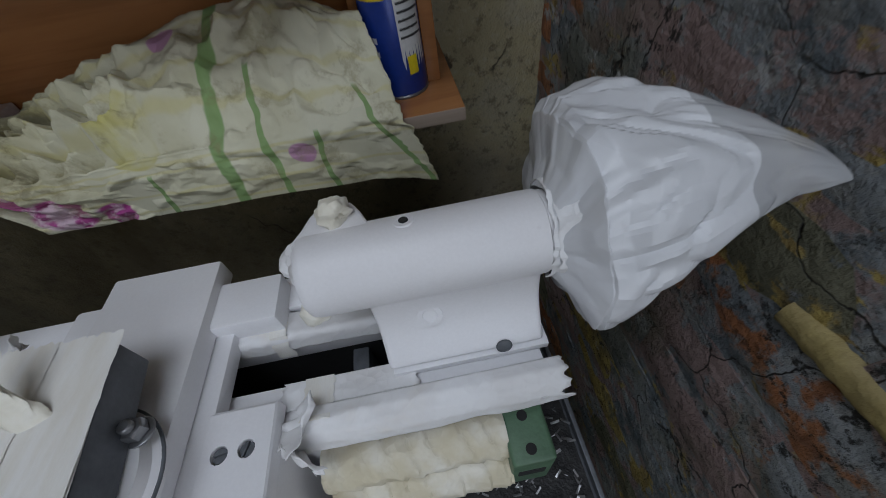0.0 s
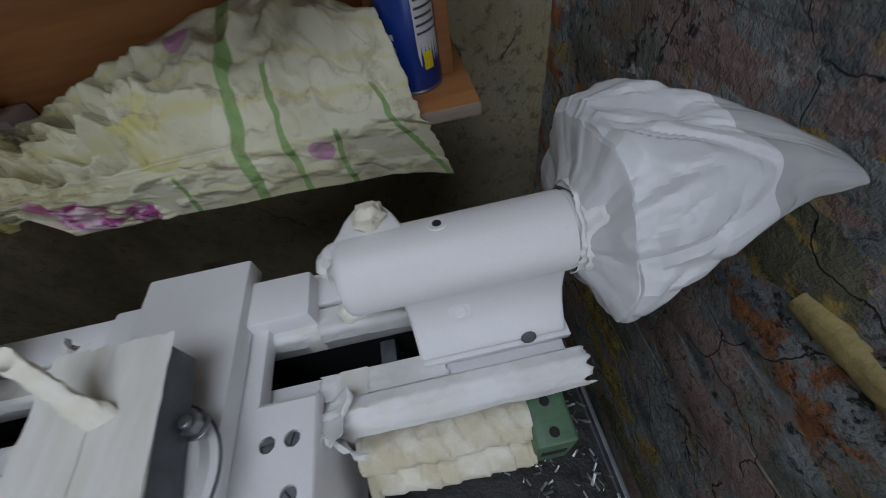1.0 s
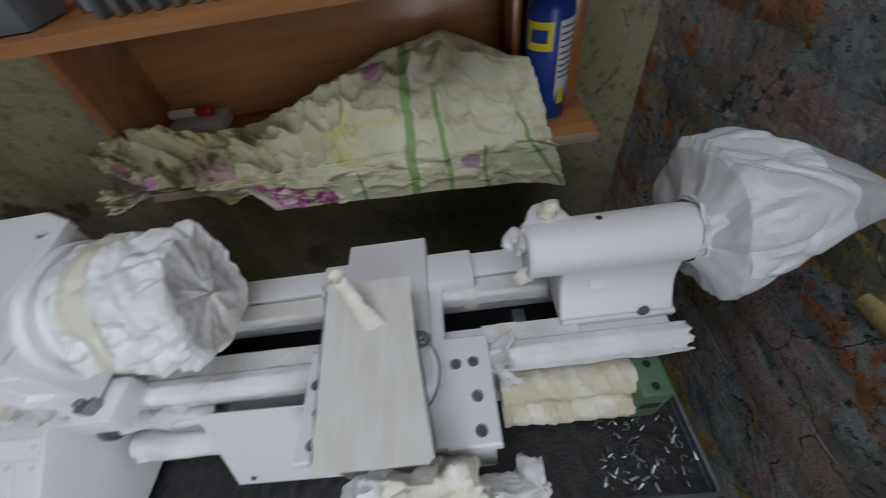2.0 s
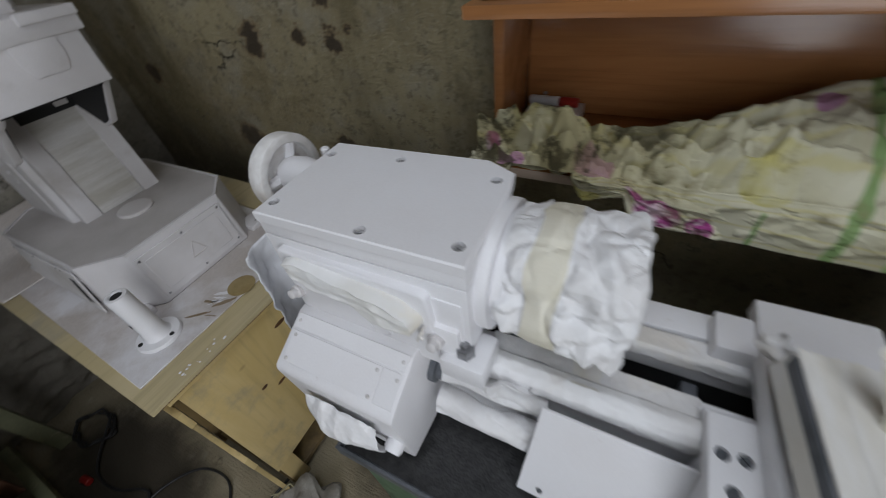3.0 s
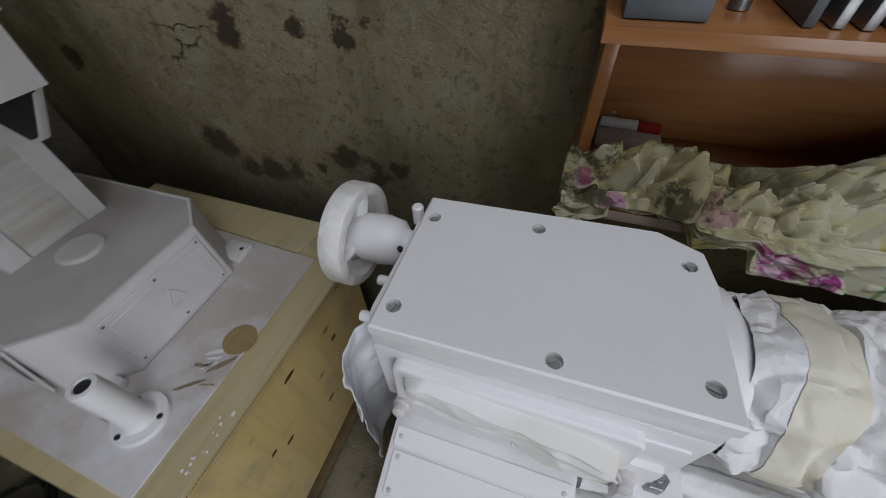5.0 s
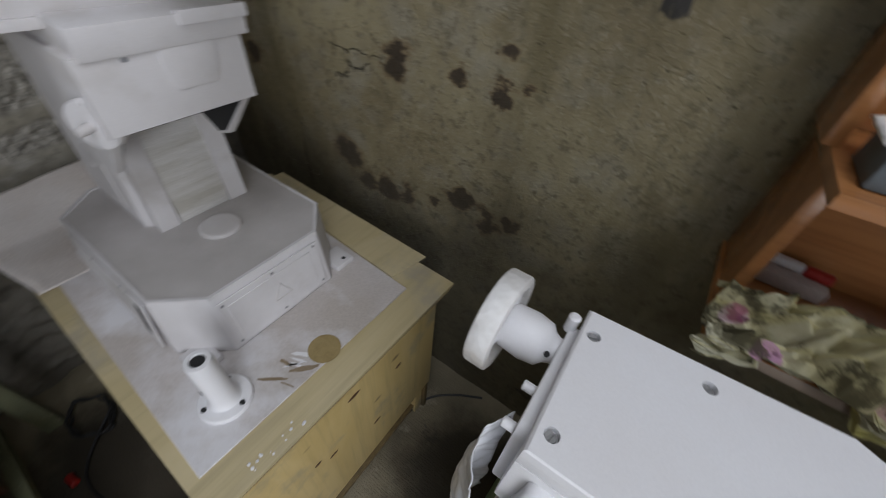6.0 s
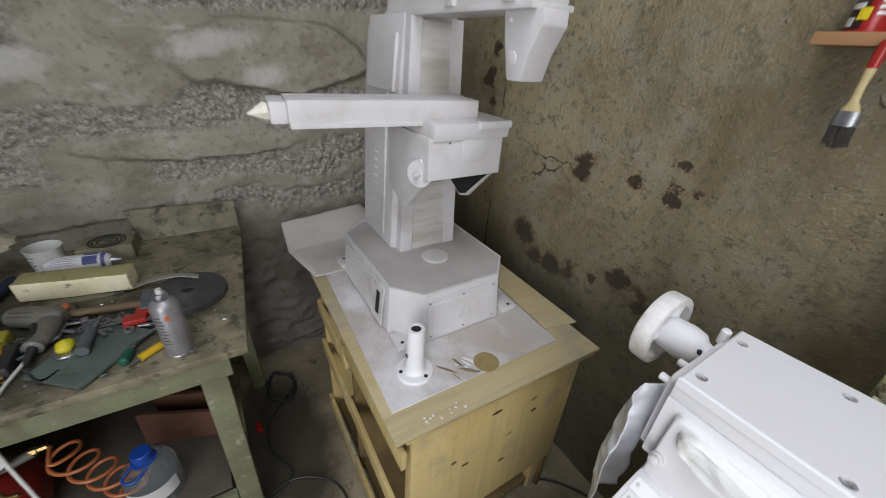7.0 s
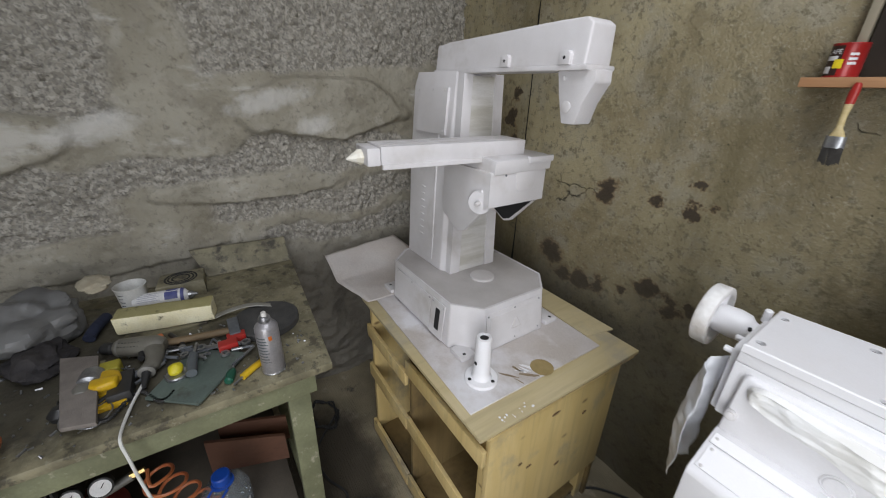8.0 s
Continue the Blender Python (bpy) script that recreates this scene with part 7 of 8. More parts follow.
leg((-0.842, -0.520, -Z0 + 0.003), (-0.842, -0.512, BT - 0.023), 0.028, 0.016)
leg((-1.400, -0.440, -Z0 + 0.003), (-1.400, -0.465, BT - 0.023), 0.024, 0.016)
leg((-0.850, -1.660, -Z0 + 0.003), (-0.850, -1.660, BT - 0.023), 0.028, 0.016)
leg((-1.400, -1.660, -Z0 + 0.003), (-1.400, -1.660, BT - 0.023), 0.028, 0.016)
for x in (-0.845, -1.40):
    bm = bm_new()
    box(bm, x - 0.012, x + 0.012, -1.63, -0.55, -0.935, -0.895, 0.002)
    part("stretcher", bm, OLIVE_LEG, bench)
bm = bm_new()
box(bm, -1.384, -0.862, -0.535, -0.505, -0.940, -0.905, 0.002)
part("stretcher", bm, OLIVE_LEG, bench)
bm = bm_new()
box(bm, -1.39, -0.86, -1.60, -0.56, -0.894, -0.880, 0.002)
part("lower_shelf", bm, material("dirty_board", (0.10, 0.085, 0.065), (0.06, 0.05, 0.04), 7, 0.8, bump=0.4), bench, "dark dirty lower shelf")
# a green board that leans on the wall behind the bench
bm = bm_new()
before = set(bm.faces)
loft(bm, [[(-1.475 + h, -0.378, BT + 0.001), (-1.475 + h, -0.66, BT + 0.001), (-1.545 + h, -0.70, BT + 0.085), (-1.545 + h, -0.375, BT + 0.075)] for h in (0.0, 0.008)])
bmesh.ops.recalc_face_normals(bm, faces=bm.faces)
solid("leaning_board", bm, OLIVE, "olive board leaning on the wall", "board")

GREYPL = material("grey_plastic", (0.17, 0.165, 0.15), (0.13, 0.125, 0.11), 20, 0.45, bump=0.2)
BLACKPL = material("black_plastic", (0.018, 0.018, 0.018), (0.03, 0.03, 0.03), 20, 0.45, bump=0.1)
YELPL = material("yellow_plastic", (0.62, 0.40, 0.015), (0.55, 0.33, 0.012), 20, 0.4, bump=0.1)
GREENPL = material("green_plastic", (0.01, 0.10, 0.06), (0.012, 0.08, 0.05), 20, 0.4)
WHITEPL = material("white_plastic", (0.66, 0.66, 0.64), (0.58, 0.57, 0.54), 20, 0.4)
SANDP = material("worn_abrasive", (0.21, 0.185, 0.165), (0.16, 0.14, 0.125), 30, 0.9, bump=0.6, fine=500)
DISC = material("grinding_disc", (0.045, 0.045, 0.045), (0.07, 0.068, 0.065), 40, 0.8, bump=0.6, fine=400)
FOAM_M = material("cream_foam", (0.80, 0.75, 0.54), (0.72, 0.65, 0.40), 16, 0.9, bump=0.5, fine=260, dirt=(0.06, 0.05, 0.02), dirt_scale=34, dirt_at=0.60)
FOAM_SHADED_TOP = material("soiled_shaded_foam_top", (0.38, 0.345, 0.165), (0.30, 0.27, 0.12), 14, 0.9, bump=0.5, fine=260, dirt=(0.07, 0.06, 0.03), dirt_scale=34, dirt_at=0.62)

# block of foam
bm = bm_new()
sp = [(-1.185, -0.950), (-1.120, -0.655), (-1.195, -0.640), (-1.262, -0.938)]
before = set(bm.faces)
prism(bm, sp, "z", BT + 0.010, BT + 0.062, 0.006)
bmesh.ops.subdivide_edges(bm, edges=bm.edges[:], cuts=3, use_grid_fill=True)
for v in bm.verts:
    v.co += Vector((fbm(v.co * 20), fbm(v.co * 20 + Vector((5, 0, 0))), fbm(v.co * 20 + Vector((9, 0, 0))))) * 0.004
foam = solid("foam_block", bm, FOAM_M, "long cream foam block with dark nicks, its soiled top painted in shade", "foam block")
foam.data.materials.append(FOAM_SHADED_TOP)
# upward faces get a darker colour: soiling plus shade painted in
for f in foam.data.polygons:
    if f.normal.z > 0.7:
        f.material_index = 1
bm = bm_new()
box(bm, -1.25, -1.13, -0.93, -0.68, BT, BT + 0.0095, 0.002)
solid("wood_scrap", bm, OLIVE, "scrap of dark wood under the foam block", "wood scrap")

# plastic cup
cup = thing("measuring_cup", -1.345, -0.895, BT, "white graduated plastic mixing cup", "cup")
part("cup", turned(bm_new(), (-1.345, -0.895, BT), (0, 0, 1), [(0, 0.036), (0.002, 0.038), (0.092, 0.0455), (0.095, 0.048), (0.097, 0.048), (0.097, 0.045), (0.090, 0.0435), (0.006, 0.036), (0.005, 0.0)], 40), WHITEPL, cup)
for k in range(5):
    part("scale_mark", arc_label(-1.345, -0.895, 0.0405 + 0.001 * k, -50, -25 - 5 * (k % 2), BT + 0.020 + 0.014 * k, BT + 0.023 + 0.014 * k, 0.0006), SLATE, cup)
# lying spray can
lc = thing("lying_spray_can", -1.31, -0.75, BT, "white and blue spray can lying on the bench", "spray can")
pa, pb = Vector((-1.325, -0.855, BT + 0.028)), Vector((-1.300, -0.700, BT + 0.028))
part("body", turned(bm_new(), pa, pb - pa, [(0, 0.024), (0.002, 0.026), (0.125, 0.026), (0.133, 0.022), (0.140, 0.014)], 32), LABEL_WHITE, lc)
AX = (pb - pa).normalized()
SIDE = AX.cross(Vector((0, 0, 1))).normalized()


def can_patch(s0, s1, a0, a1):
    """A piece of print on the lying can: s along it, a round it from its outer side upwards."""
    def f(u, v):
        a = radians(a0 + (a1 - a0) * v)
        return pa + AX * (s0 + (s1 - s0) * u) + (SIDE * math.cos(a) + Vector((0, 0, 1)) * math.sin(a)) * 0.0264
    return sheet(bm_new(), f, 2, 12)


part("blue_panel", can_patch(0.082, 0.116, 18, 74), material("faded_blue_print", (0.06, 0.07, 0.22), (0.09, 0.10, 0.26), 60, 0.45), lc, "faded blue panel of the label")
part("blue_panel", can_patch(0.084, 0.116, 82, 110), bpy.data.materials["faded_blue_print"], lc)
part("shoulder_ring", turned(bm_new(), pa + AX * 0.122, pb - pa, [(0, 0.0262), (0.002, 0.0268), (0.005, 0.0255), (0.009, 0.0235)], 32), bpy.data.materials["faded_blue_print"], lc)
part("nozzle", turned(bm_new(), pa + (pb - pa).normalized() * 0.138, pb - pa, [(0, 0.013), (0.010, 0.012), (0.020, 0.006), (0.026, 0.005)], 20), STEEL, lc)
for k in range(5):
    part("print_line", can_patch(0.014, 0.070 - 0.008 * (k % 2), 22 + 13 * k, 27 + 13 * k), material("grey_print", (0.42, 0.42, 0.48), (0.38, 0.38, 0.44), 30, 0.45), lc)
# square flange with rings
fb = thing("flange_plate", -1.40, -0.73, BT, "square olive flange with concentric rings", "flange")
bm = bm_new()
holed(bm, [(-1.445, -0.79), (-1.350, -0.80), (-1.340, -0.67), (-1.440, -0.665)], [], BT + 0.052, BT + 0.001, 0.01, 0.002)
part("plate", bm, OLIVE, fb)
for r in (0.047, 0.038, 0.027):
    part("ring", turned(bm_new(), (-1.392, -0.732, BT + 0.0515), (0, 0, 1), [(0, r), (0.002, r - 0.001), (0.0024, r - 0.003), (0.0015, r - 0.005), (0, r - 0.006)], 40), DARK, fb)
# grinding disc
gd = thing("grinding_disc", -1.06, -0.535, BT, "dark worn grinding disc lying flat", "grinding disc")
part("disc", turned(bm_new(), (-1.060, -0.535, BT), (0, 0, 1), [(0, 0.088), (0.001, 0.090), (0.018, 0.090), (0.020, 0.088), (0.020, 0.032), (0.021, 0.030), (0.021, 0.014), (0.012, 0.013)], 48), DISC, gd)
part("bore", cyl(bm_new(), (-1.060, -0.535, BT + 0.012), (-1.060, -0.535, BT + 0.0165), 0.0135, 0.0003, 20), DARK, gd)
bm = bm_new()
sheet(bm, lambda u, v: (-1.16 + 0.03 * u + 0.022 * v, -0.66 + 0.17 * u, BT + 0.012 + 0.02 * math.sin(math.pi * u) + 0.001 * fbm((u * 4, v, 0))), 24, 4)
thicken(solid("steel_offcut", bm, material("dull_aluminium", (0.40, 0.39, 0.36), (0.32, 0.31, 0.28), 20, 0.5, 0.5), "bent strip of dull sheet metal", "metal strip"), 0.0015)
# spray can of primer standing on the bench
pc = spray_can("primer_can", -0.845, -0.555, BT, 0.026, 0.165, material("silver_can", (0.36, 0.35, 0.36), (0.28, 0.27, 0.28), 20, 0.4, 0.5), "silver spray can with overspray and small print", WHITEPL)
for k in range(9):
    part("print_line", arc_label(-0.845, -0.555, 0.026, -75 + (k % 2) * 6, -12 - (k % 3) * 5, BT + 0.038 + 0.0085 * k, BT + 0.041 + 0.0085 * k), SLATE, pc)
part("orange_mark", arc_label(-0.845, -0.555, 0.026, -5, 12, BT + 0.100, BT + 0.112), material("orange_print", (0.5, 0.13, 0.02), (0.45, 0.1, 0.02), 20, 0.4), pc)
part("smudge", arc_label(-0.845, -0.555, 0.026, -80, 20, BT + 0.004, BT + 0.020), WHITE_DULL, pc)

# power drill lying on its side
DRILLPL = material("olive_grey_plastic", (0.150, 0.142, 0.118), (0.105, 0.098, 0.080), 14, 0.5, bump=0.25, dirt=(0.05, 0.045, 0.035), dirt_scale=16, dirt_at=0.6)
drill = thing("power_drill", -1.05, -0.87, BT, "olive-grey corded power drill lying on its side", "drill")
z = BT + 0.040
D0, DW = Vector((-1.130, -1.000, z)), Vector((0.085, 0.190, 0)).normalized()
DS = Vector((0.85, -0.38, 0)).normalized()
part("chuck", turned(bm_new(), D0, DW, [(0, 0.008), (0.006, 0.014), (0.010, 0.019), (0.016, 0.021), (0.038, 0.0215), (0.042, 0.018), (0.052, 0.018)], 24), BLACKPL, drill)
part("motor_body", turned(bm_new(), D0 + DW * 0.048, DW, [(0, 0.020), (0.006, 0.027), (0.020, 0.0315), (0.060, 0.0345), (0.110, 0.0355), (0.132, 0.0345), (0.148, 0.029), (0.158, 0.018)], 36), DRILLPL, drill)
for k in range(7):
    q = D0 + DW * (0.075 + 0.010 * k)
    for a in (38, 62):
        w = DS * math.cos(radians(a)) + Vector((0, 0, math.sin(radians(a))))
        part("vent", tube(bm_new(), [q + w * 0.0342 - DW * 0.001, q + w * 0.0342 + DW * 0.0035], 0.0016, 6, 2), BLACKPL, drill)
part("gear_ring", turned(bm_new(), D0 + DW * 0.062, DW, [(0, 0.0305), (0.001, 0.0320), (0.006, 0.0325), (0.007, 0.0310)], 32), GREYPL, drill)
H0 = D0 + DW * 0.165
HE = Vector((-0.928, -0.862, z - 0.008))
bm = bm_new()
rings = []
for k in range(11):
    u = k / 10
    c = H0.lerp(HE, u) + Vector((0.012, 0.014, 0)) * math.sin(math.pi * u)
    d = (HE - H0).normalized()
    e = Vector((-d.y, d.x, 0))
    w, h = float(np.interp(u, (0, 0.2, 0.6, 0.9, 1), (0.036, 0.030, 0.024, 0.025, 0.021))), float(np.interp(u, (0, 0.3, 1), (0.026, 0.024, 0.021)))
    rings.append([c + e * w * math.cos(a) + Vector((0, 0, h * math.sin(a))) for a in (2 * math.pi * j / 18 for j in range(18))])
loft(bm, rings)
part("handle", bm, DRILLPL, drill)
part("trigger", (lambda b: tube(b, [H0.lerp(HE, 0.30) + Vector((-0.014, -0.026, 0)), H0.lerp(HE, 0.50) + Vector((-0.012, -0.024, 0))], 0.010, 12, 4))(bm_new()), BLACKPL, drill)
boot_way = (HE - H0).normalized()
part("collar", turned(bm_new(), HE - boot_way * 0.006, boot_way, [(0, 0.021), (0.004, 0.0245), (0.014, 0.0245), (0.017, 0.019)], 26), GREYPL, drill)
part("cord_boot", turned(bm_new(), HE + boot_way * 0.008, Vector((1.0, -0.12, -0.20)), [(0, 0.014), (0.008, 0.0115), (0.040, 0.0085), (0.058, 0.0065)], 18), BLACKPL, drill)
bm = bm_new()
tube(bm, [(-0.925, -0.872, BT + 0.016), (-0.88, -0.888, BT + 0.010), (-0.820, -0.900, BT + 0.0075), (-0.783, -0.902, BT + 0.003), (-0.772, -0.898, BT - 0.035), (-0.758, -0.890, BT - 0.12), (-0.725, -0.865, BT - 0.26), (-0.690, -0.82, BT - 0.42), (-0.65, -0.80, -Z0 + 0.012), (-0.60, -0.86, -Z0 + 0.008), (-0.58, -1.0, -Z0 + 0.008)], 0.0032, 8, 8)
part("cord", bm, WHITEPL, drill, "white power cord hanging to the floor")
for o in drill.children:
    if not o.name.startswith("cord") or o.name.startswith("cord_boot"):
        o.scale = (0.72, 0.72, 0.72)
drill.location.y += 0.055

# sanding block and yellow handled tool under the drill
bm = bm_new()
prism(bm, [(-1.105, -1.050), (-1.070, -0.972), (-0.812, -0.945), (-0.830, -1.003)], "z", BT + 0.030, BT + 0.040, 0.0015)
solid("sanding_strip", bm, SANDP, "flat worn sanding strip", "sanding strip")
bm = bm_new()
box(bm, -1.06, -0.90, -1.02, -0.96, BT, BT + 0.0295, 0.003)
solid("wood_offcut", bm, OLIVE, "dark wood offcut under the sanding strip", "wood offcut")
ys = thing("yellow_jigsaw_handle", -0.96, -0.93, BT, "yellow plastic tool handle with a lemon grip", "tool")
LEMON = material("dusty_lemon_plastic", (0.42, 0.37, 0.04), (0.34, 0.29, 0.03), 24, 0.55, bump=0.2)
bm = bm_new()
box(bm, -1.050, -1.005, -0.955, -0.905, BT, BT + 0.034, 0.008, 3)
part("rear_grip", bm, LEMON, ys, "dusty lemon rear grip")
bm = bm_new()
prism(bm, [(-1.003, -0.958), (-0.965, -0.962), (-0.925, -0.950), (-0.925, -0.905), (-0.950, -0.893), (-0.985, -0.900), (-1.003, -0.915)], "z", BT + 0.002, BT + 0.040, 0.011, 4)
part("grip", bm, YELPL, ys)
bm = bm_new()
prism(bm, [(-0.960, -0.950), (-0.935, -0.952), (-0.918, -0.935), (-0.922, -0.900), (-0.950, -0.895)], "z", BT + 0.030, BT + 0.052, 0.008, 3)
part("thumb_rest", bm, YELPL, ys)
bm = bm_new()
box(bm, -0.918, -0.888, -0.965, -0.885, BT, BT + 0.014, 0.003)
part("flat_tang", bm, YELPL, ys)
bm = bm_new()
box(bm, -0.985, -0.90, -0.912, -0.868, BT, BT + 0.030, 0.006)
solid("black_charger", bm, BLACKPL, "black plastic tool part", "tool part")
# green-grey plate with tools on it
plate = thing("steel_plate", -0.89, -0.71, BT, "green-grey steel plate with tools on it", "plate")
bm = bm_new()
prism(bm, [(-0.880, -0.812), (-0.800, -0.715), (-0.930, -0.605), (-1.020, -0.720)], "z", BT + 0.006, BT + 0.012, 0.001)
part("plate", bm, material("green_grey_plate", (0.13, 0.17, 0.15), (0.10, 0.13, 0.115), 14, 0.5, 0.2, dirt=(0.06, 0.06, 0.05), dirt_scale=18, dirt_at=0.55), plate)
tp = thing("tape_measure", -0.92, -0.755, BT + 0.012, "yellow and steel tape weight", "tape measure")
part("case", turned(bm_new(), (-0.922, -0.752, BT + 0.012), (0, 0, 1), [(0, 0.022), (0.006, 0.024), (0.009, 0.022)], 28), STEEL, tp)
part("yellow_block", paper_wad(-0.926, -0.752, BT + 0.030, 0.018, 0.016, 0.013, 31, 0.12, 20, 14), material("lemon_plastic", (0.60, 0.52, 0.02), (0.52, 0.44, 0.02), 20, 0.5), tp, "lemon yellow block")
lh = thing("grey_handled_tool", -0.93, -0.72, BT + 0.012, "tool with a grey rubber handle", "hand tool")
part("handle", tube(bm_new(), [(-0.895, -0.722, BT + 0.026), (-0.93, -0.720, BT + 0.027), (-0.965, -0.716, BT + 0.026)], 0.0115, 14, 5), SLATE, lh)
part("blade", tube(bm_new(), [(-0.965, -0.716, BT + 0.026), (-1.02, -0.708, BT + 0.022)], 0.004, 10, 3), STEEL, lh)


def wrench(p, q, w, label):
    """A flat spanner with an open jaw and a ring."""
    t = thing("wrench", (p[0] + q[0]) / 2, (p[1] + q[1]) / 2, p[2], label, "wrench", group="wrenches")
    p, q = Vector(p), Vector(q)
    d = (q - p).normalized()
    s = Vector((-d.y, d.x, 0))
    bm = bm_new()
    loft(bm, [[p + d * 0.010 + s * w * 0.5 * k + Vector((0, 0, h)) for k, h in ((-1, 0), (1, 0), (1, 0.004), (-1, 0.004))], [q - d * 0.012 + s * w * 0.5 * k + Vector((0, 0, h)) for k, h in ((-1, 0), (1, 0), (1, 0.004), (-1, 0.004))]])
    part("shank", bm, STEEL, t)
    bm = bm_new()
    n = 22
    inner, outer = [], []
    for k in range(n + 1):
        a = radians(50 + 260 * k / n)
        e = math.cos(a) * -1 * d + math.sin(a) * s
        outer.append(p + e * w * 1.05)
        inner.append(p + e * w * 0.55)
    loft(bm, [[o, i, i + Vector((0, 0, 0.006)), o + Vector((0, 0, 0.006))] for o, i in zip(outer, inner)])
    part("jaw", bm, STEEL, t)
    bm = bm_new()
    m = 24
    loft(bm, [[q + (r * (math.cos(2 * math.pi * k / m) * d + math.sin(2 * math.pi * k / m) * s)) + Vector((0, 0, h)) for k in range(m)] for r, h in ((w * 0.55, 0), (w * 0.95, 0), (w * 0.95, 0.007), (w * 0.55, 0.007), (w * 0.55, 0.0))], cap=False)
    part("ring", bm, STEEL, t)
    return t


wrench((-1.00, -0.70, BT + 0.016), (-0.965, -0.600, BT + 0.016), 0.012, "steel spanner lying on the plate")
wrench((-1.005, -0.665, BT + 0.012), (-0.945, -0.650, BT + 0.014), 0.011, "small steel spanner on the plate")
wrench((-0.95, -0.69, BT + 0.022), (-0.985, -0.735, BT + 0.018), 0.010, "short steel spanner under the others")
for k, (x, y) in enumerate(((-0.972, -0.640), (-0.998, -0.618))):
    bm = bm_new()
    box(bm, x - 0.016, x + 0.012, y - 0.022, y + 0.022, BT + 0.0125, BT + 0.030, 0.002)
    solid("red_box", bm, RED, "small red cardboard box with drill bits", "box", group="red boxes")
# screwdriver with green handle and the yellow knife
sd = thing("screwdriver", -0.855, -0.645, BT, "screwdriver with a green plastic handle", "screwdriver")
part("handle", turned(bm_new(), (-0.838, -0.655, BT + 0.011), (-0.045, 0.015, 0), [(0, 0.006), (0.004, 0.010), (0.030, 0.011), (0.042, 0.007)], 14), GREENPL, sd)
part("blade", tube(bm_new(), [(-0.878, -0.642, BT + 0.011), (-0.93, -0.624, BT + 0.009)], 0.0028, 8, 3), STEEL, sd)
kn = thing("utility_knife", -0.86, -0.60, BT, "yellow plastic utility knife lying on the bench", "knife")
bm = bm_new()
tube(bm, [(-0.842, -0.625, BT + 0.009), (-0.862, -0.598, BT + 0.010), (-0.880, -0.570, BT + 0.009)], 0.0085, 10, 5)
part("grip", bm, YELPL, kn)
part("blade", tube(bm_new(), [(-0.842, -0.625, BT + 0.009), (-0.828, -0.645, BT + 0.007)], 0.003, 6, 2), STEEL, kn)
# crumpled grey bag and a rag at the end of the bench
bg_thing = thing("plastic_sack", -1.30, -1.17, BT, "crumpled grey plastic sack", "sack")
part("film", paper_wad(-1.28, -1.19, BT + 0.055, 0.14, 0.12, 0.085, 41, 0.40, 60, 36), crumpled("grey_sack_film", (0.16, 0.16, 0.158), (0.11, 0.11, 0.11), 0.5, 14, 0.6), bg_thing, smooth=24)
rag = thing("rag", -1.36, -1.06, BT + 0.10, "twisted pale rag on the sack", "rag")
part("cloth", paper_wad(-1.34, -1.05, BT + 0.125, 0.065, 0.045, 0.022, 47, 0.45, 36, 24), material("pale_rag", (0.42, 0.38, 0.29), (0.34, 0.30, 0.22), 18, 0.9), rag, smooth=40)
mt = thing("bare_motor", -0.97, -1.06, BT, "small dirty electric motor with bright metal ends", "motor")
part("body", turned(bm_new(), (-1.02, -1.045, BT + 0.030), (1, -0.1, 0), [(0, 0.014), (0.004, 0.026), (0.050, 0.028), (0.056, 0.018), (0.075, 0.012)], 24), STEEL, mt)
part("end_cap", turned(bm_new(), (-0.955, -1.055, BT + 0.030), (1, -0.1, 0), [(0, 0.024), (0.012, 0.026), (0.030, 0.020), (0.034, 0.010)], 24), GREYPL, mt)
part("pot", turned(bm_new(), (-0.915, -1.10, BT), (0, 0, 1), [(0, 0.020), (0.016, 0.024), (0.026, 0.016), (0.032, 0.010)], 28), BLACKPL, mt)
# blue-sleeved tool and dark clutter behind the foam
part("sleeve", tube(bm_new(), [(-1.20, -0.985, BT + 0.016), (-1.24, -0.975, BT + 0.022), (-1.30, -0.96, BT + 0.018)], 0.014, 12, 5), material("blue_sleeve", (0.012, 0.018, 0.045), (0.01, 0.013, 0.03), 90, 0.8), thing("blue_glove", -1.25, -0.97, BT, "dark blue work glove behind the foam", "glove"))
oily = thing("oily_rag", -1.16, -1.04, BT, "dark oily rag crumpled behind the foam block", "rag")
part("cloth", paper_wad(-1.15, -1.03, BT + 0.022, 0.075, 0.060, 0.026, 61, 0.45, 44, 28), crumpled("oil_black_cloth", (0.022, 0.020, 0.022), (0.04, 0.036, 0.036), 0.85, 30, 0.6), oily, smooth=30)
wires = thing("wire_tangle", -0.93, -0.93, BT, "tangle of thin dark wires on the bench", "wires")
rw = random.Random(12)
for k in range(5):
    cx, cy, r = rw.uniform(-0.97, -0.89), rw.uniform(-0.96, -0.86), rw.uniform(0.022, 0.045)
    pts = [(cx + r * math.cos(a) * rw.uniform(0.8, 1.2), cy + r * math.sin(a) * rw.uniform(0.8, 1.2), BT + 0.003 + 0.002 * k + 0.004 * rw.random()) for a in (0.75 * j + k for j in range(8))]
    part("wire", tube(bm_new(), pts, 0.0018, 6, 5), BLACKPL if k % 3 else STEEL, wires)
hammer = thing("hammer", -1.03, -0.66, BT, "hammer with a long wooden shaft", "hammer")
part("shaft", tube(bm_new(), [(-1.09, -0.86, BT + 0.016), (-1.06, -0.72, BT + 0.018), (-1.04, -0.625, BT + 0.020)], 0.010, 10, 5), wood_material("hammer_shaft", (0.16, 0.11, 0.06), (0.11, 0.075, 0.04), 8, 0.6), hammer)
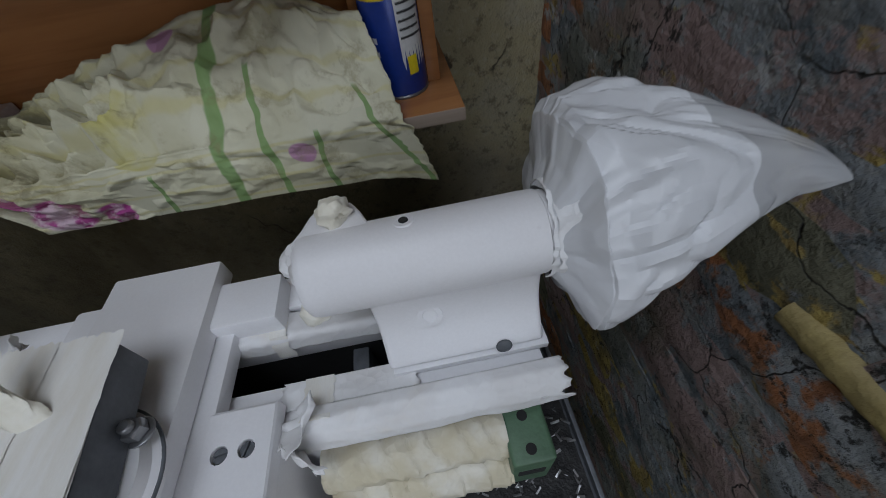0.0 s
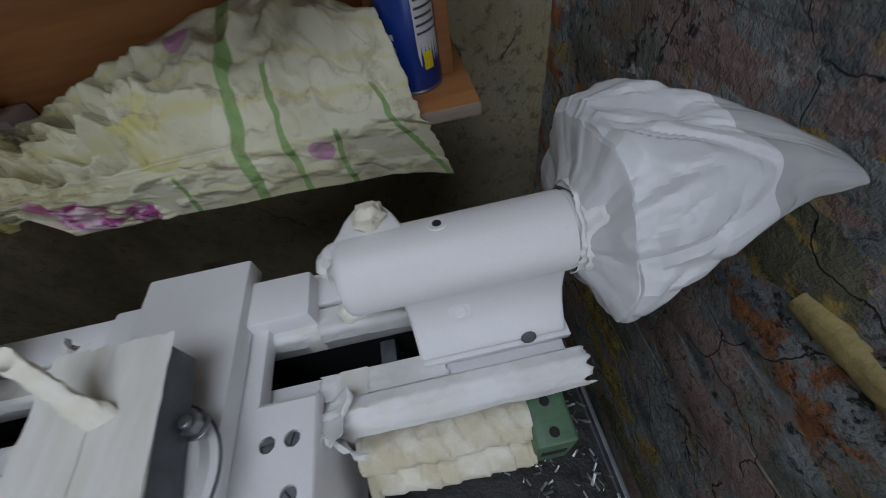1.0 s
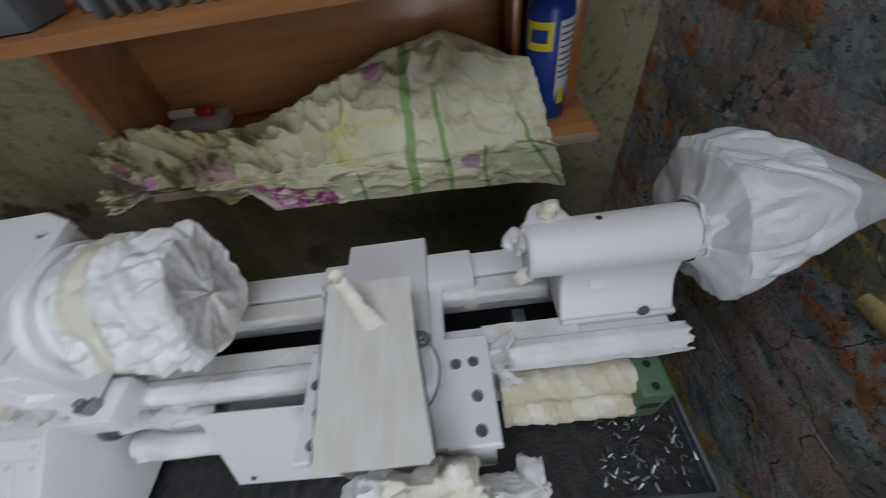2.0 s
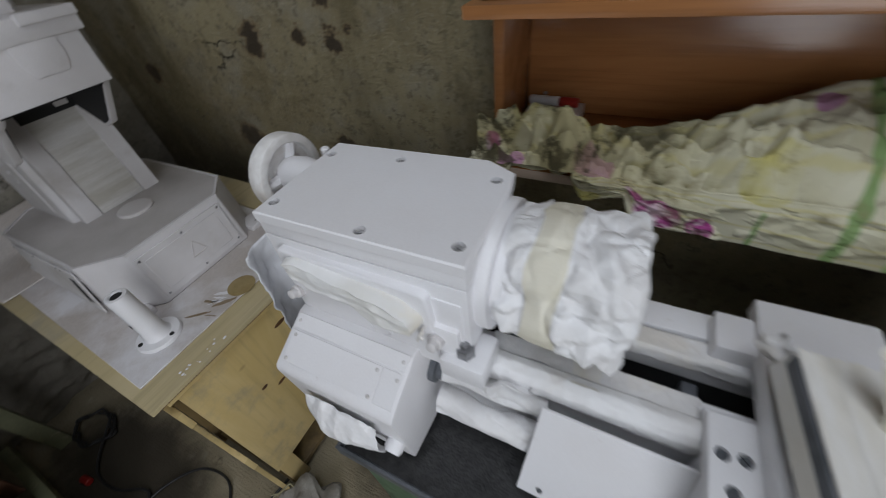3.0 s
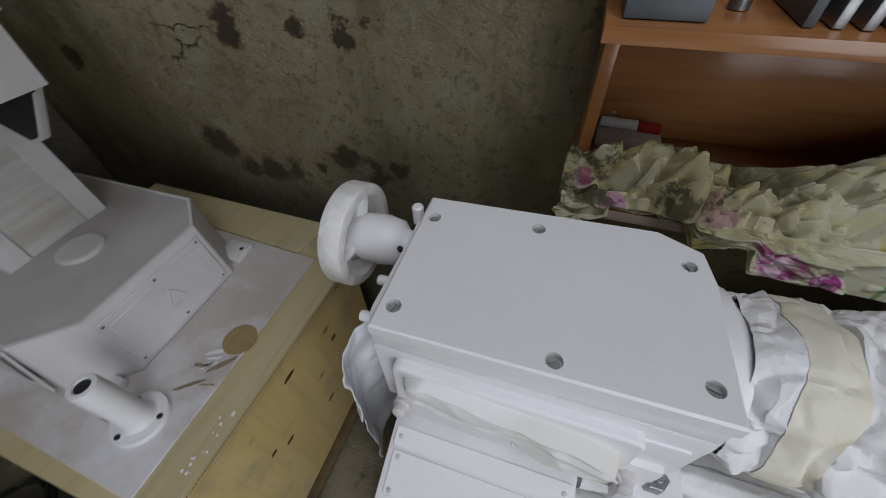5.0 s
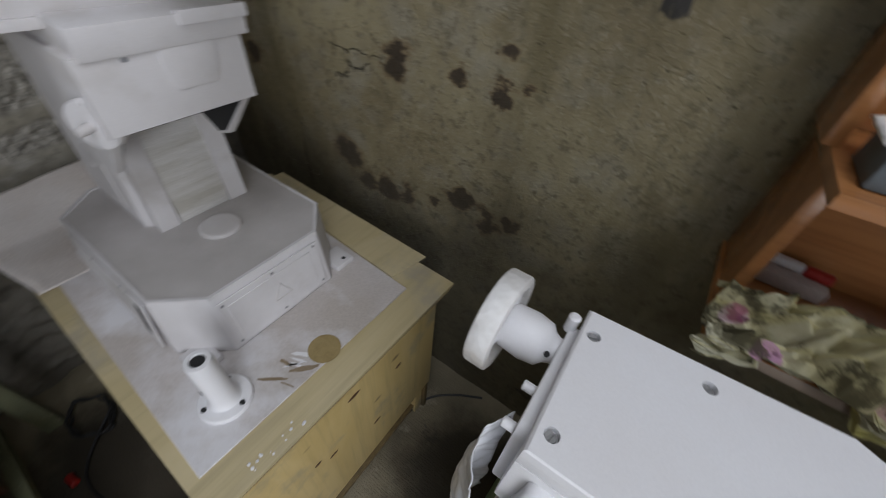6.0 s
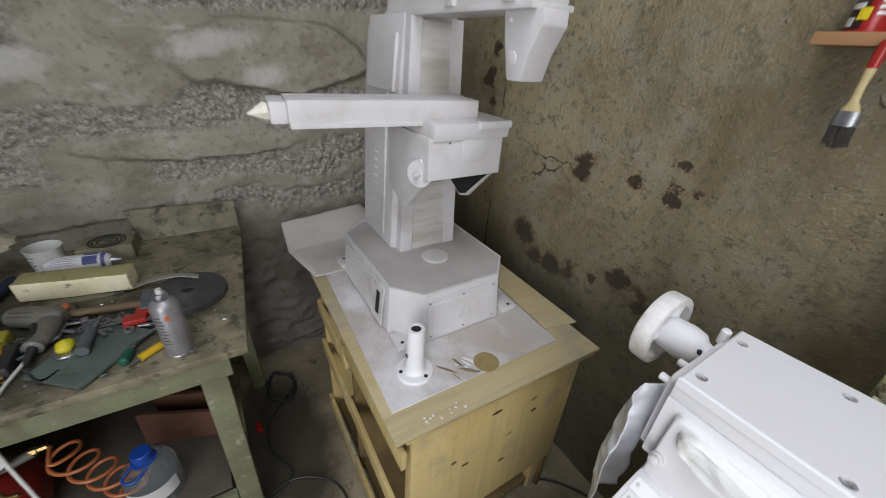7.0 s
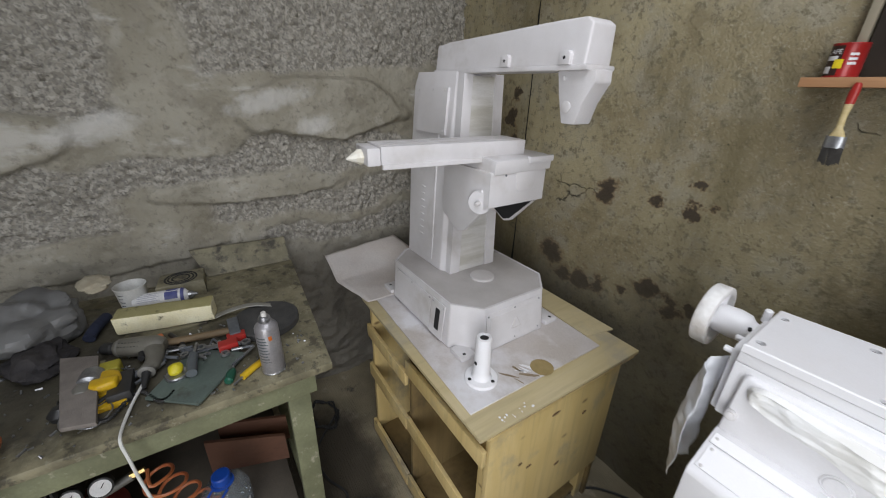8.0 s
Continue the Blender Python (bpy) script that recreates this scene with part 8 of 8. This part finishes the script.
bm = bm_new()
box(bm, -1.085, -1.000, -0.632, -0.605, BT + 0.008, BT + 0.034, 0.004)
part("head", bm, GREY, hammer)
part("orange_cap", turned(bm_new(), (-1.12, -0.79, BT + 0.014), (1, 0.1, 0), [(0, 0.008), (0.014, 0.009), (0.018, 0.005)], 14), material("orange_plastic", (0.6, 0.13, 0.02), (0.5, 0.1, 0.02), 20, 0.4), thing("glue_tube", -1.12, -0.79, BT, "glue tube with an orange cap", "tube"))
# small litter on the bench
rng = random.Random(8)
bm = bm_new()
for k in range(160):
    x, y = rng.uniform(-1.15, -0.82), rng.uniform(-1.1, -0.45)
    s = rng.uniform(0.001, 0.0035)
    turned(bm, (x, y, BT + 0.0002), (rng.uniform(-1, 1), rng.uniform(-1, 1), 0.2), [(0, s), (s * rng.uniform(1, 5), s * 0.7)], 5)
solid("bench_litter", bm, STEEL, "screws and metal crumbs strewn on the bench", "litter", kind="stuff", smooth=0)

# orange air hose over the bench's end
bm = bm_new()
tube(bm, [(-0.70, -1.12, -0.52), (-0.715, -1.08, -0.40), (-0.735, -1.05, -0.30), (-0.80, -1.02, -0.275), (-0.88, -1.03, -0.292), (-0.93, -1.08, -0.309), (-0.98, -1.15, -0.309)], 0.0085, 10, 8)
hose = solid("air_hose", bm, material("orange_hose", (0.50, 0.16, 0.06), (0.42, 0.12, 0.045), 14, 0.4), "orange air hose over the bench edge", "hose")

# ---- below the bench: compressor, water bottle, planks ----
CRED = material("red_tank_paint", (0.30, 0.022, 0.018), (0.22, 0.016, 0.014), 10, 0.32, dirt=(0.10, 0.03, 0.025), dirt_scale=12, dirt_at=0.58)
comp = thing("air_compressor", -1.0, -1.1, -0.880, "red air compressor with a black cover", "compressor")
part("tank", turned(bm_new(), (-1.01, -1.38, -0.760), (0, 1, 0), [(0, 0.02), (0.010, 0.065), (0.030, 0.094), (0.055, 0.105), (0.455, 0.105), (0.48, 0.094), (0.50, 0.065), (0.51, 0.02)], 40), CRED, comp)
bm = bm_new()
box(bm, -1.10, -0.905, -1.36, -1.02, -0.648, -0.470, 0.016, 3)
part("cover", bm, BLACKPL, comp, "black plastic cover")
for k in range(8):
    bm = bm_new()
    box(bm, -1.09, -0.915, -1.005 + 0.009 * k, -1.000 + 0.009 * k, -0.640, -0.500, 0.001)
    part("cooling_fin", bm, BLACKPL, comp)
bm = bm_new()
box(bm, -0.915, -0.905, -1.13, -0.98, -0.715, -0.655, 0.003)
part("plate", bm, CRED, comp)
part("name_label", (lambda b: box(b, -0.9048, -0.9035, -1.10, -1.03, -0.705, -0.678, 0))(bm_new()), LABEL_WHITE, comp, "pale label")


def flat_word(text, p, size, parent, mat):
    """A word on a face that looks along +x."""
    cu = bpy.data.curves.new("word", "FONT")
    cu.body, cu.size = text, size
    tmp = bpy.data.objects.new("word", cu)
    scene.collection.objects.link(tmp)
    bpy.context.view_layer.update()
    me = bpy.data.meshes.new_from_object(tmp.evaluated_get(bpy.context.evaluated_depsgraph_get()))
    bpy.data.objects.remove(tmp)
    bm = bm_new()
    bm.from_mesh(me)
    bpy.data.meshes.remove(me)
    for v in bm.verts:
        v.co = Vector((p[0], p[1] + v.co.x, p[2] + v.co.y))
    return part("word", bm, mat, parent, smooth=0)


flat_word("HP 2", (-0.9035, -1.14, -0.545), 0.042, comp, LABEL_WHITE)
for y in (-0.925, -0.870):
    g = part("gauge", turned(bm_new(), (-0.945, y, -0.556), (1, 0, 0.35), [(0, 0.022), (0.012, 0.024), (0.020, 0.024), (0.022, 0.021)], 28), BLACKPL, comp)
    nrm = Vector((1, 0, 0.35)).normalized()
    part("dial", turned(bm_new(), Vector((-0.945, y, -0.556)) + nrm * 0.0215, nrm, [(0, 0.020), (0.0008, 0.020)], 24), LABEL_WHITE, g, "white gauge dial")
    part("needle", tube(bm_new(), [Vector((-0.945, y, -0.556)) + nrm * 0.0228, Vector((-0.945, y, -0.556)) + nrm * 0.0228 + Vector((-0.004, 0.008, 0.010))], 0.001, 6, 2), INK, g)
part("manifold", tube(bm_new(), [(-0.955, -0.96, -0.600), (-0.955, -0.90, -0.602), (-0.955, -0.82, -0.580)], 0.011, 12, 5), GREYPL, comp)
BRASS = material("brass", (0.45, 0.32, 0.13), (0.35, 0.24, 0.09), 30, 0.35, 0.9)
part("fitting", turned(bm_new(), (-0.955, -0.825, -0.578), (0, 1, 0.1), [(0, 0.010), (0.012, 0.010), (0.013, 0.007), (0.030, 0.007)], 6), BRASS, comp)
part("brass_pipe", tube(bm_new(), [(-0.93, -0.90, -0.60), (-0.915, -0.885, -0.645), (-0.92, -0.87, -0.66), (-0.925, -0.98, -0.665)], 0.006, 10, 5), BRASS, comp)
bm = bm_new()
pts = [(-0.95, -0.79, -0.575)]
for k in range(52):
    a = k * 2 * math.pi / 10
    pts.append((-0.940 + 0.036 * math.cos(a), -0.785 + 0.002 * k + 0.038 * math.sin(a), -0.585 - 0.0050 * k))
tube(bm, pts, 0.0045, 7, 3)
part("coiled_hose", bm, hose.data.materials[0], comp, "coiled orange air hose")
for y in (-1.30, -0.95):
    bm = bm_new()
    box(bm, -1.07, -0.97, y - 0.02, y + 0.02, -0.8795, -0.845, 0.003)
    part("foot", bm, BLACKPL, comp)

bt = thing("water_bottle", -0.945, -0.738, -0.8795, "big clear water bottle with a blue cap", "bottle")


def clear_plastic():
    n = Nodes("clear_bottle_plastic")
    n.b.inputs["Transmission Weight"].default_value = 0.85
    n.b.inputs["IOR"].default_value = 1.25
    n.b.inputs["Alpha"].default_value = 0.65
    return n.done((0.72, 0.80, 0.86), 0.12, n.noise(40, 3), 0.1, 0.003)


BTL = (-0.945, -0.738)
prof = [(0, 0.045), (0.003, 0.056), (0.015, 0.060), (0.030, 0.057), (0.045, 0.060), (0.060, 0.057), (0.075, 0.060), (0.105, 0.060), (0.125, 0.054), (0.140, 0.040), (0.150, 0.024), (0.156, 0.019), (0.170, 0.019)]
part("body", turned(bm_new(), (*BTL, -0.8795), (0, 0, 1), [(a, r * 1.08) for a, r in prof], 36), clear_plastic(), bt, "clear ribbed plastic")
CAPB = material("blue_cap_plastic", (0.01, 0.075, 0.42), (0.01, 0.06, 0.34), 20, 0.35)
part("cap", turned(bm_new(), (*BTL, -0.7220), (0, 0, 1), [(0, 0.022), (0.002, 0.0245), (0.024, 0.024), (0.027, 0.021)], 28), CAPB, bt, "blue screw cap")
part("carry_ring", turned(bm_new(), (*BTL, -0.7290), (0, 0, 1), [(0, 0.024), (0.002, 0.030), (0.004, 0.024)], 28), CAPB, bt)
part("handle", tube(bm_new(), [(BTL[0] + 0.01, BTL[1] - 0.024, -0.7270), (BTL[0] + 0.04, BTL[1] - 0.045, -0.7330), (BTL[0] + 0.055, BTL[1] - 0.02, -0.7370), (BTL[0] + 0.03, BTL[1] + 0.01, -0.7290)], 0.0035, 8, 5), CAPB, bt)
part("label", arc_label(*BTL, 0.0655, -60, 60, -0.8400, -0.7900), LABEL_WHITE, bt, "white and blue label")
RUST = wood_material("reddish_plank", (0.13, 0.06, 0.035), (0.09, 0.04, 0.025), 6, 0.7, (1, 0.2, 1))
for k, (a, b, zz) in enumerate((((-1.14, -0.78), (-1.06, -0.55), -0.8795), ((-1.20, -0.74), (-1.14, -0.53), -0.8795))):
    bm = bm_new()
    a, b = Vector((*a, 0)), Vector((*b, 0))
    s = Vector((0.012, 0, 0))
    loft(bm, [[a + Vector((0, 0, zz)), b + Vector((0, 0, zz)), b + Vector((-0.015, 0, zz + 0.095)), a + Vector((-0.015, 0, zz + 0.125))], [a + s + Vector((0, 0, zz)), b + s + Vector((0, 0, zz)), b + s + Vector((-0.015, 0, zz + 0.095)), a + s + Vector((-0.015, 0, zz + 0.125))]])
    solid("reddish_plank", bm, RUST, "reddish stained plank standing on edge", "plank", group="planks under the bench")

# ---- on the floor: cables ----
CABLE = material("black_cable", (0.016, 0.016, 0.017), (0.03, 0.03, 0.03), 30, 0.5)
FZ = -Z0 + 0.012
bm = bm_new()
tube(bm, [(-0.30, 0.50, FZ), (-0.40, 0.44, FZ), (-0.47, 0.36, FZ), (-0.50, 0.20, FZ), (-0.50, -0.05, FZ), (-0.56, -0.40, FZ), (-0.593, -0.425, FZ), (-0.638, -0.311, FZ), (-0.71, -0.258, FZ), (-0.824, -0.279, FZ), (-0.897, -0.385, FZ), (-0.882, -0.483, FZ), (-0.80, -0.60, FZ + 0.004), (-0.68, -0.70, FZ), (-0.60, -0.85, FZ)], 0.0042, 8, 8)
solid("power_cable", bm, CABLE, "black power cable lying on the floor", "cable")
bm = bm_new()
pts = []
for k in range(34):
    a = k * 0.42
    pts.append((-1.33 + (0.085 + 0.012 * math.sin(k * 1.7)) * math.cos(a), -0.36 + (0.055 + 0.01 * math.sin(k * 2.3)) * math.sin(a), FZ + 0.0012 * k * 0.4))
pts += [(-1.20, -0.42, FZ), (-1.12, -0.45, FZ), (-1.03, -0.44, FZ), (-0.92, -0.40, FZ), (-0.84, -0.52, FZ)]
tube(bm, pts, 0.0045, 8, 7)
solid("coiled_cable", bm, CABLE, "thin black cable coiled on the floor", "cable")
bm = bm_new()
pts = []
for k in range(30):
    a = k * 0.6
    pts.append((-0.735 + (0.065 + 0.022 * math.sin(k * 1.9)) * math.cos(a), -0.615 + (0.065 + 0.020 * math.cos(k * 1.3)) * math.sin(a), FZ + 0.0012 * k))
tube(bm, pts, 0.004, 7, 4)
solid("twine_coil", bm, material("pale_cord", (0.40, 0.34, 0.22), (0.32, 0.26, 0.16), 30, 0.8), "coil of pale cord on the floor", "cord")
bm = bm_new()
pts = []
for k in range(22):
    a = k * 0.75
    pts.append((-0.455 + (0.030 + 0.014 * math.sin(k * 2.1)) * math.cos(a), -0.225 + (0.036 + 0.014 * math.cos(k * 1.7)) * math.sin(a), FZ + 0.004 * k))
tube(bm, pts, 0.0022, 6, 4)
solid("wire_bundle", bm, material("pale_wire", (0.36, 0.33, 0.20), (0.28, 0.25, 0.15), 30, 0.7), "loose bundle of thin pale wire", "wire")
part("plug", cyl(bm_new(), (-1.185, -0.475, FZ + 0.006), (-1.145, -0.47, FZ + 0.006), 0.012, 0.003, 14), RED, thing("red_plug", -1.165, -0.47, -Z0, "red plug lying on the floor", "plug"))

# a brown stick that leans in the corner behind the milling machine
bm = bm_new()
box(bm, -1.42, -1.36, 0.16, 0.20, -Z0 + 0.002, -0.10, 0.004)
solid("brown_board", bm, RUST, "brown board standing in the corner", "board")

# crowd the far end of the bench together
for name, dy in (("sanding_strip", 0.07), ("wood_offcut", 0.07), ("yellow_jigsaw_handle", 0.045), ("black_charger", 0.035), ("bare_motor", 0.09), ("rag", 0.09), ("plastic_sack", 0.10), ("blue_glove", 0.04), ("air_compressor", -0.085)):
    bpy.data.objects[name].location.y += dy

# crumpled film dropped by the lathe's foot
wf = thing("crumpled_film", -0.36, -0.21, -Z0, "crumpled white plastic film on the floor", "film")
part("film", paper_wad(-0.36, -0.21, -Z0 + 0.055, 0.085, 0.07, 0.05, 77, 0.5), material("dusty_film", (0.36, 0.345, 0.31), (0.24, 0.22, 0.19), 18, 0.6, bump=0.3), wf, smooth=14)

for name, k, dx, dy in (("foam_block", 0.77, 0.0, 0.026), ("wood_scrap", 0.76, 0.0, 0.03), ("measuring_cup", 0.86, 0.0, 0.040), ("sanding_strip", 0.95, 0.0, 0.0), ("wood_offcut", 0.95, 0.0, 0.0),
                        ("yellow_jigsaw_handle", 0.92, 0.0, 0.0), ("plastic_sack", 0.86, -0.02, 0.02), ("rag", 0.75, 0.02, 0.04), ("bare_motor", 0.85, 0.0, 0.05)):
    o = bpy.data.objects[name]
    o.scale = (k, k, k * (1.3 if name == "foam_block" else 1.0))
    o.location.x += dx
    o.location.y += dy

# loose bits, pliers and a chain on the crowded part of the bench
rng = random.Random(29)
for k in range(14):
    x, y, a = rng.uniform(-1.08, -0.90), rng.uniform(-0.90, -0.60), rng.uniform(0, 6.28)
    ln, r = rng.uniform(0.018, 0.045), rng.uniform(0.0018, 0.004)
    p, d = Vector((x, y, BT + 0.013 + r)), Vector((math.cos(a), math.sin(a), 0.03))
    bit = thing("drill_bit", x, y, BT + 0.013, "short dark drill bit lying loose", "drill bit", group="drill bits")
    part("shank", tube(bm_new(), [p - d * ln, p], r, 8, 2), STEEL if k % 3 else GREY, bit)
    part("flute", tube(bm_new(), [p, p + d * ln * 0.5, p + d * ln], r * 0.85, 6, 3), GREY, bit)
for x, y, a, lab in ((-1.03, -0.74, 0.5, "dark pliers with worn black grips"), (-0.96, -0.86, 2.2, "old pliers half under the drill")):
    pl = thing("pliers", x, y, BT, lab, "pliers", group="pliers")
    d, s = Vector((math.cos(a), math.sin(a), 0)), Vector((-math.sin(a), math.cos(a), 0))
    c = Vector((x, y, BT + 0.012))
    for sg in (-1, 1):
        part("grip", tube(bm_new(), [c - d * 0.005, c - d * 0.03 + s * sg * 0.014, c - d * 0.09 + s * sg * 0.018], 0.0065, 10, 5), BLACKPL, pl)
        part("jaw", tube(bm_new(), [c, c + d * 0.02 + s * sg * 0.006, c + d * 0.045 + s * sg * 0.002], 0.006, 8, 4), GREY, pl)
    part("rivet", cyl(bm_new(), c + Vector((0, 0, -0.006)), c + Vector((0, 0, 0.009)), 0.008, 0.001, 16), STEEL, pl)
bm = bm_new()
for k in range(34):
    t = k / 33
    p = Vector((-0.885 + 0.03 * math.sin(t * 9), -0.90 + 0.14 * t, BT + 0.006))
    cyl(bm, p, p + Vector((0, 0, 0.006)), 0.0045, 0.001, 8)
solid("roller_chain", bm, BLACKPL, "short black roller chain on the bench", "chain", kind="stuff")

# ---- bricks of the right-hand wall ----
def brick_mesh(seed, l=0.1268, h=0.0378, d=0.002):
    """A worn brick's face: a coarse grid, bulged and chipped, with sides that run back into the mortar. Half lengths l, h."""
    bm = bm_new()
    nu, nv = 6, 3
    vs = []
    for i in range(nu + 1):
        row = []
        for j in range(nv + 1):
            u, v = i / nu * 2 - 1, j / nv * 2 - 1
            edge = max(abs(u) ** 6, abs(v) ** 4)
            w = fbm((u * 1.7 + seed * 3.1, v * 1.3, seed)) * 0.006
            row.append(bm.verts.new((-d + edge * 0.0040 + w * 0.7, u * l + 0.005 * fbm((seed, v * 2, u)), v * h + 0.004 * fbm((u * 2, seed, 4)))))
        vs.append(row)
    for i in range(nu):
        for j in range(nv):
            bm.faces.new((vs[i][j], vs[i + 1][j], vs[i + 1][j + 1], vs[i][j + 1]))
    rim = [vs[i][0] for i in range(nu + 1)] + [vs[nu][j] for j in range(1, nv + 1)] + [vs[i][nv] for i in range(nu - 1, -1, -1)] + [vs[0][j] for j in range(nv - 1, 0, -1)]
    back = [bm.verts.new((0.02, v.co.y * 1.02, v.co.z * 1.02)) for v in rim]
    for k in range(len(rim)):
        bm.faces.new((rim[k], rim[(k + 1) % len(rim)], back[(k + 1) % len(rim)], back[k]))
    return finish(bm, "brick", BRICK, 50)


BRICKS = [brick_mesh(s) for s in range(10)]
rng = random.Random(21)
for row in range(26):
    z = -1.03 + 0.077 * row
    for k in range(7):
        y = 0.60 - 0.256 * k - (0.128 if row % 2 else 0.0)
        if y < -0.66 or y > 0.62:
            continue
        b = new("brick", BRICKS[rng.randrange(10)])
        b.parent = brick_wall
        b.matrix_parent_inverse = Matrix.Identity(4)
        b.location = Vector((XR + 0.006 + rng.uniform(-0.0015, 0.0015), y + rng.uniform(-0.004, 0.004), z + Z0 + rng.uniform(-0.003, 0.003))) - brick_wall.location
        b.rotation_euler = (rng.uniform(-0.03, 0.03), rng.uniform(-0.01, 0.01), rng.uniform(-0.006, 0.006))


# a joint daubed with ochre
def ochre(u, v):
    y = 0.010 - 0.34 * u
    rag = 0.5 * fbm((u * 14, 4, 2)) * (v > 0.5) + 0.5 * fbm((u * 11, 8, 1)) * (v < 0.5)
    z = -0.131 + 0.010 * u + (v - 0.5) * (0.026 + 0.014 * rag)
    return (XR + 0.0055 - 0.0085 * math.sin(math.pi * v) ** 0.4 + 0.0015 * fbm((u * 30, v * 3, 5)), y, z)


bm = bm_new()
sheet(bm, ochre, 90, 10)
part("ochre_joint", bm, material("ochre_daub", (0.44, 0.35, 0.13), (0.34, 0.27, 0.12), 18, 0.7, bump=0.5, dirt=(0.07, 0.06, 0.05), dirt_scale=30, dirt_at=0.58), brick_wall)
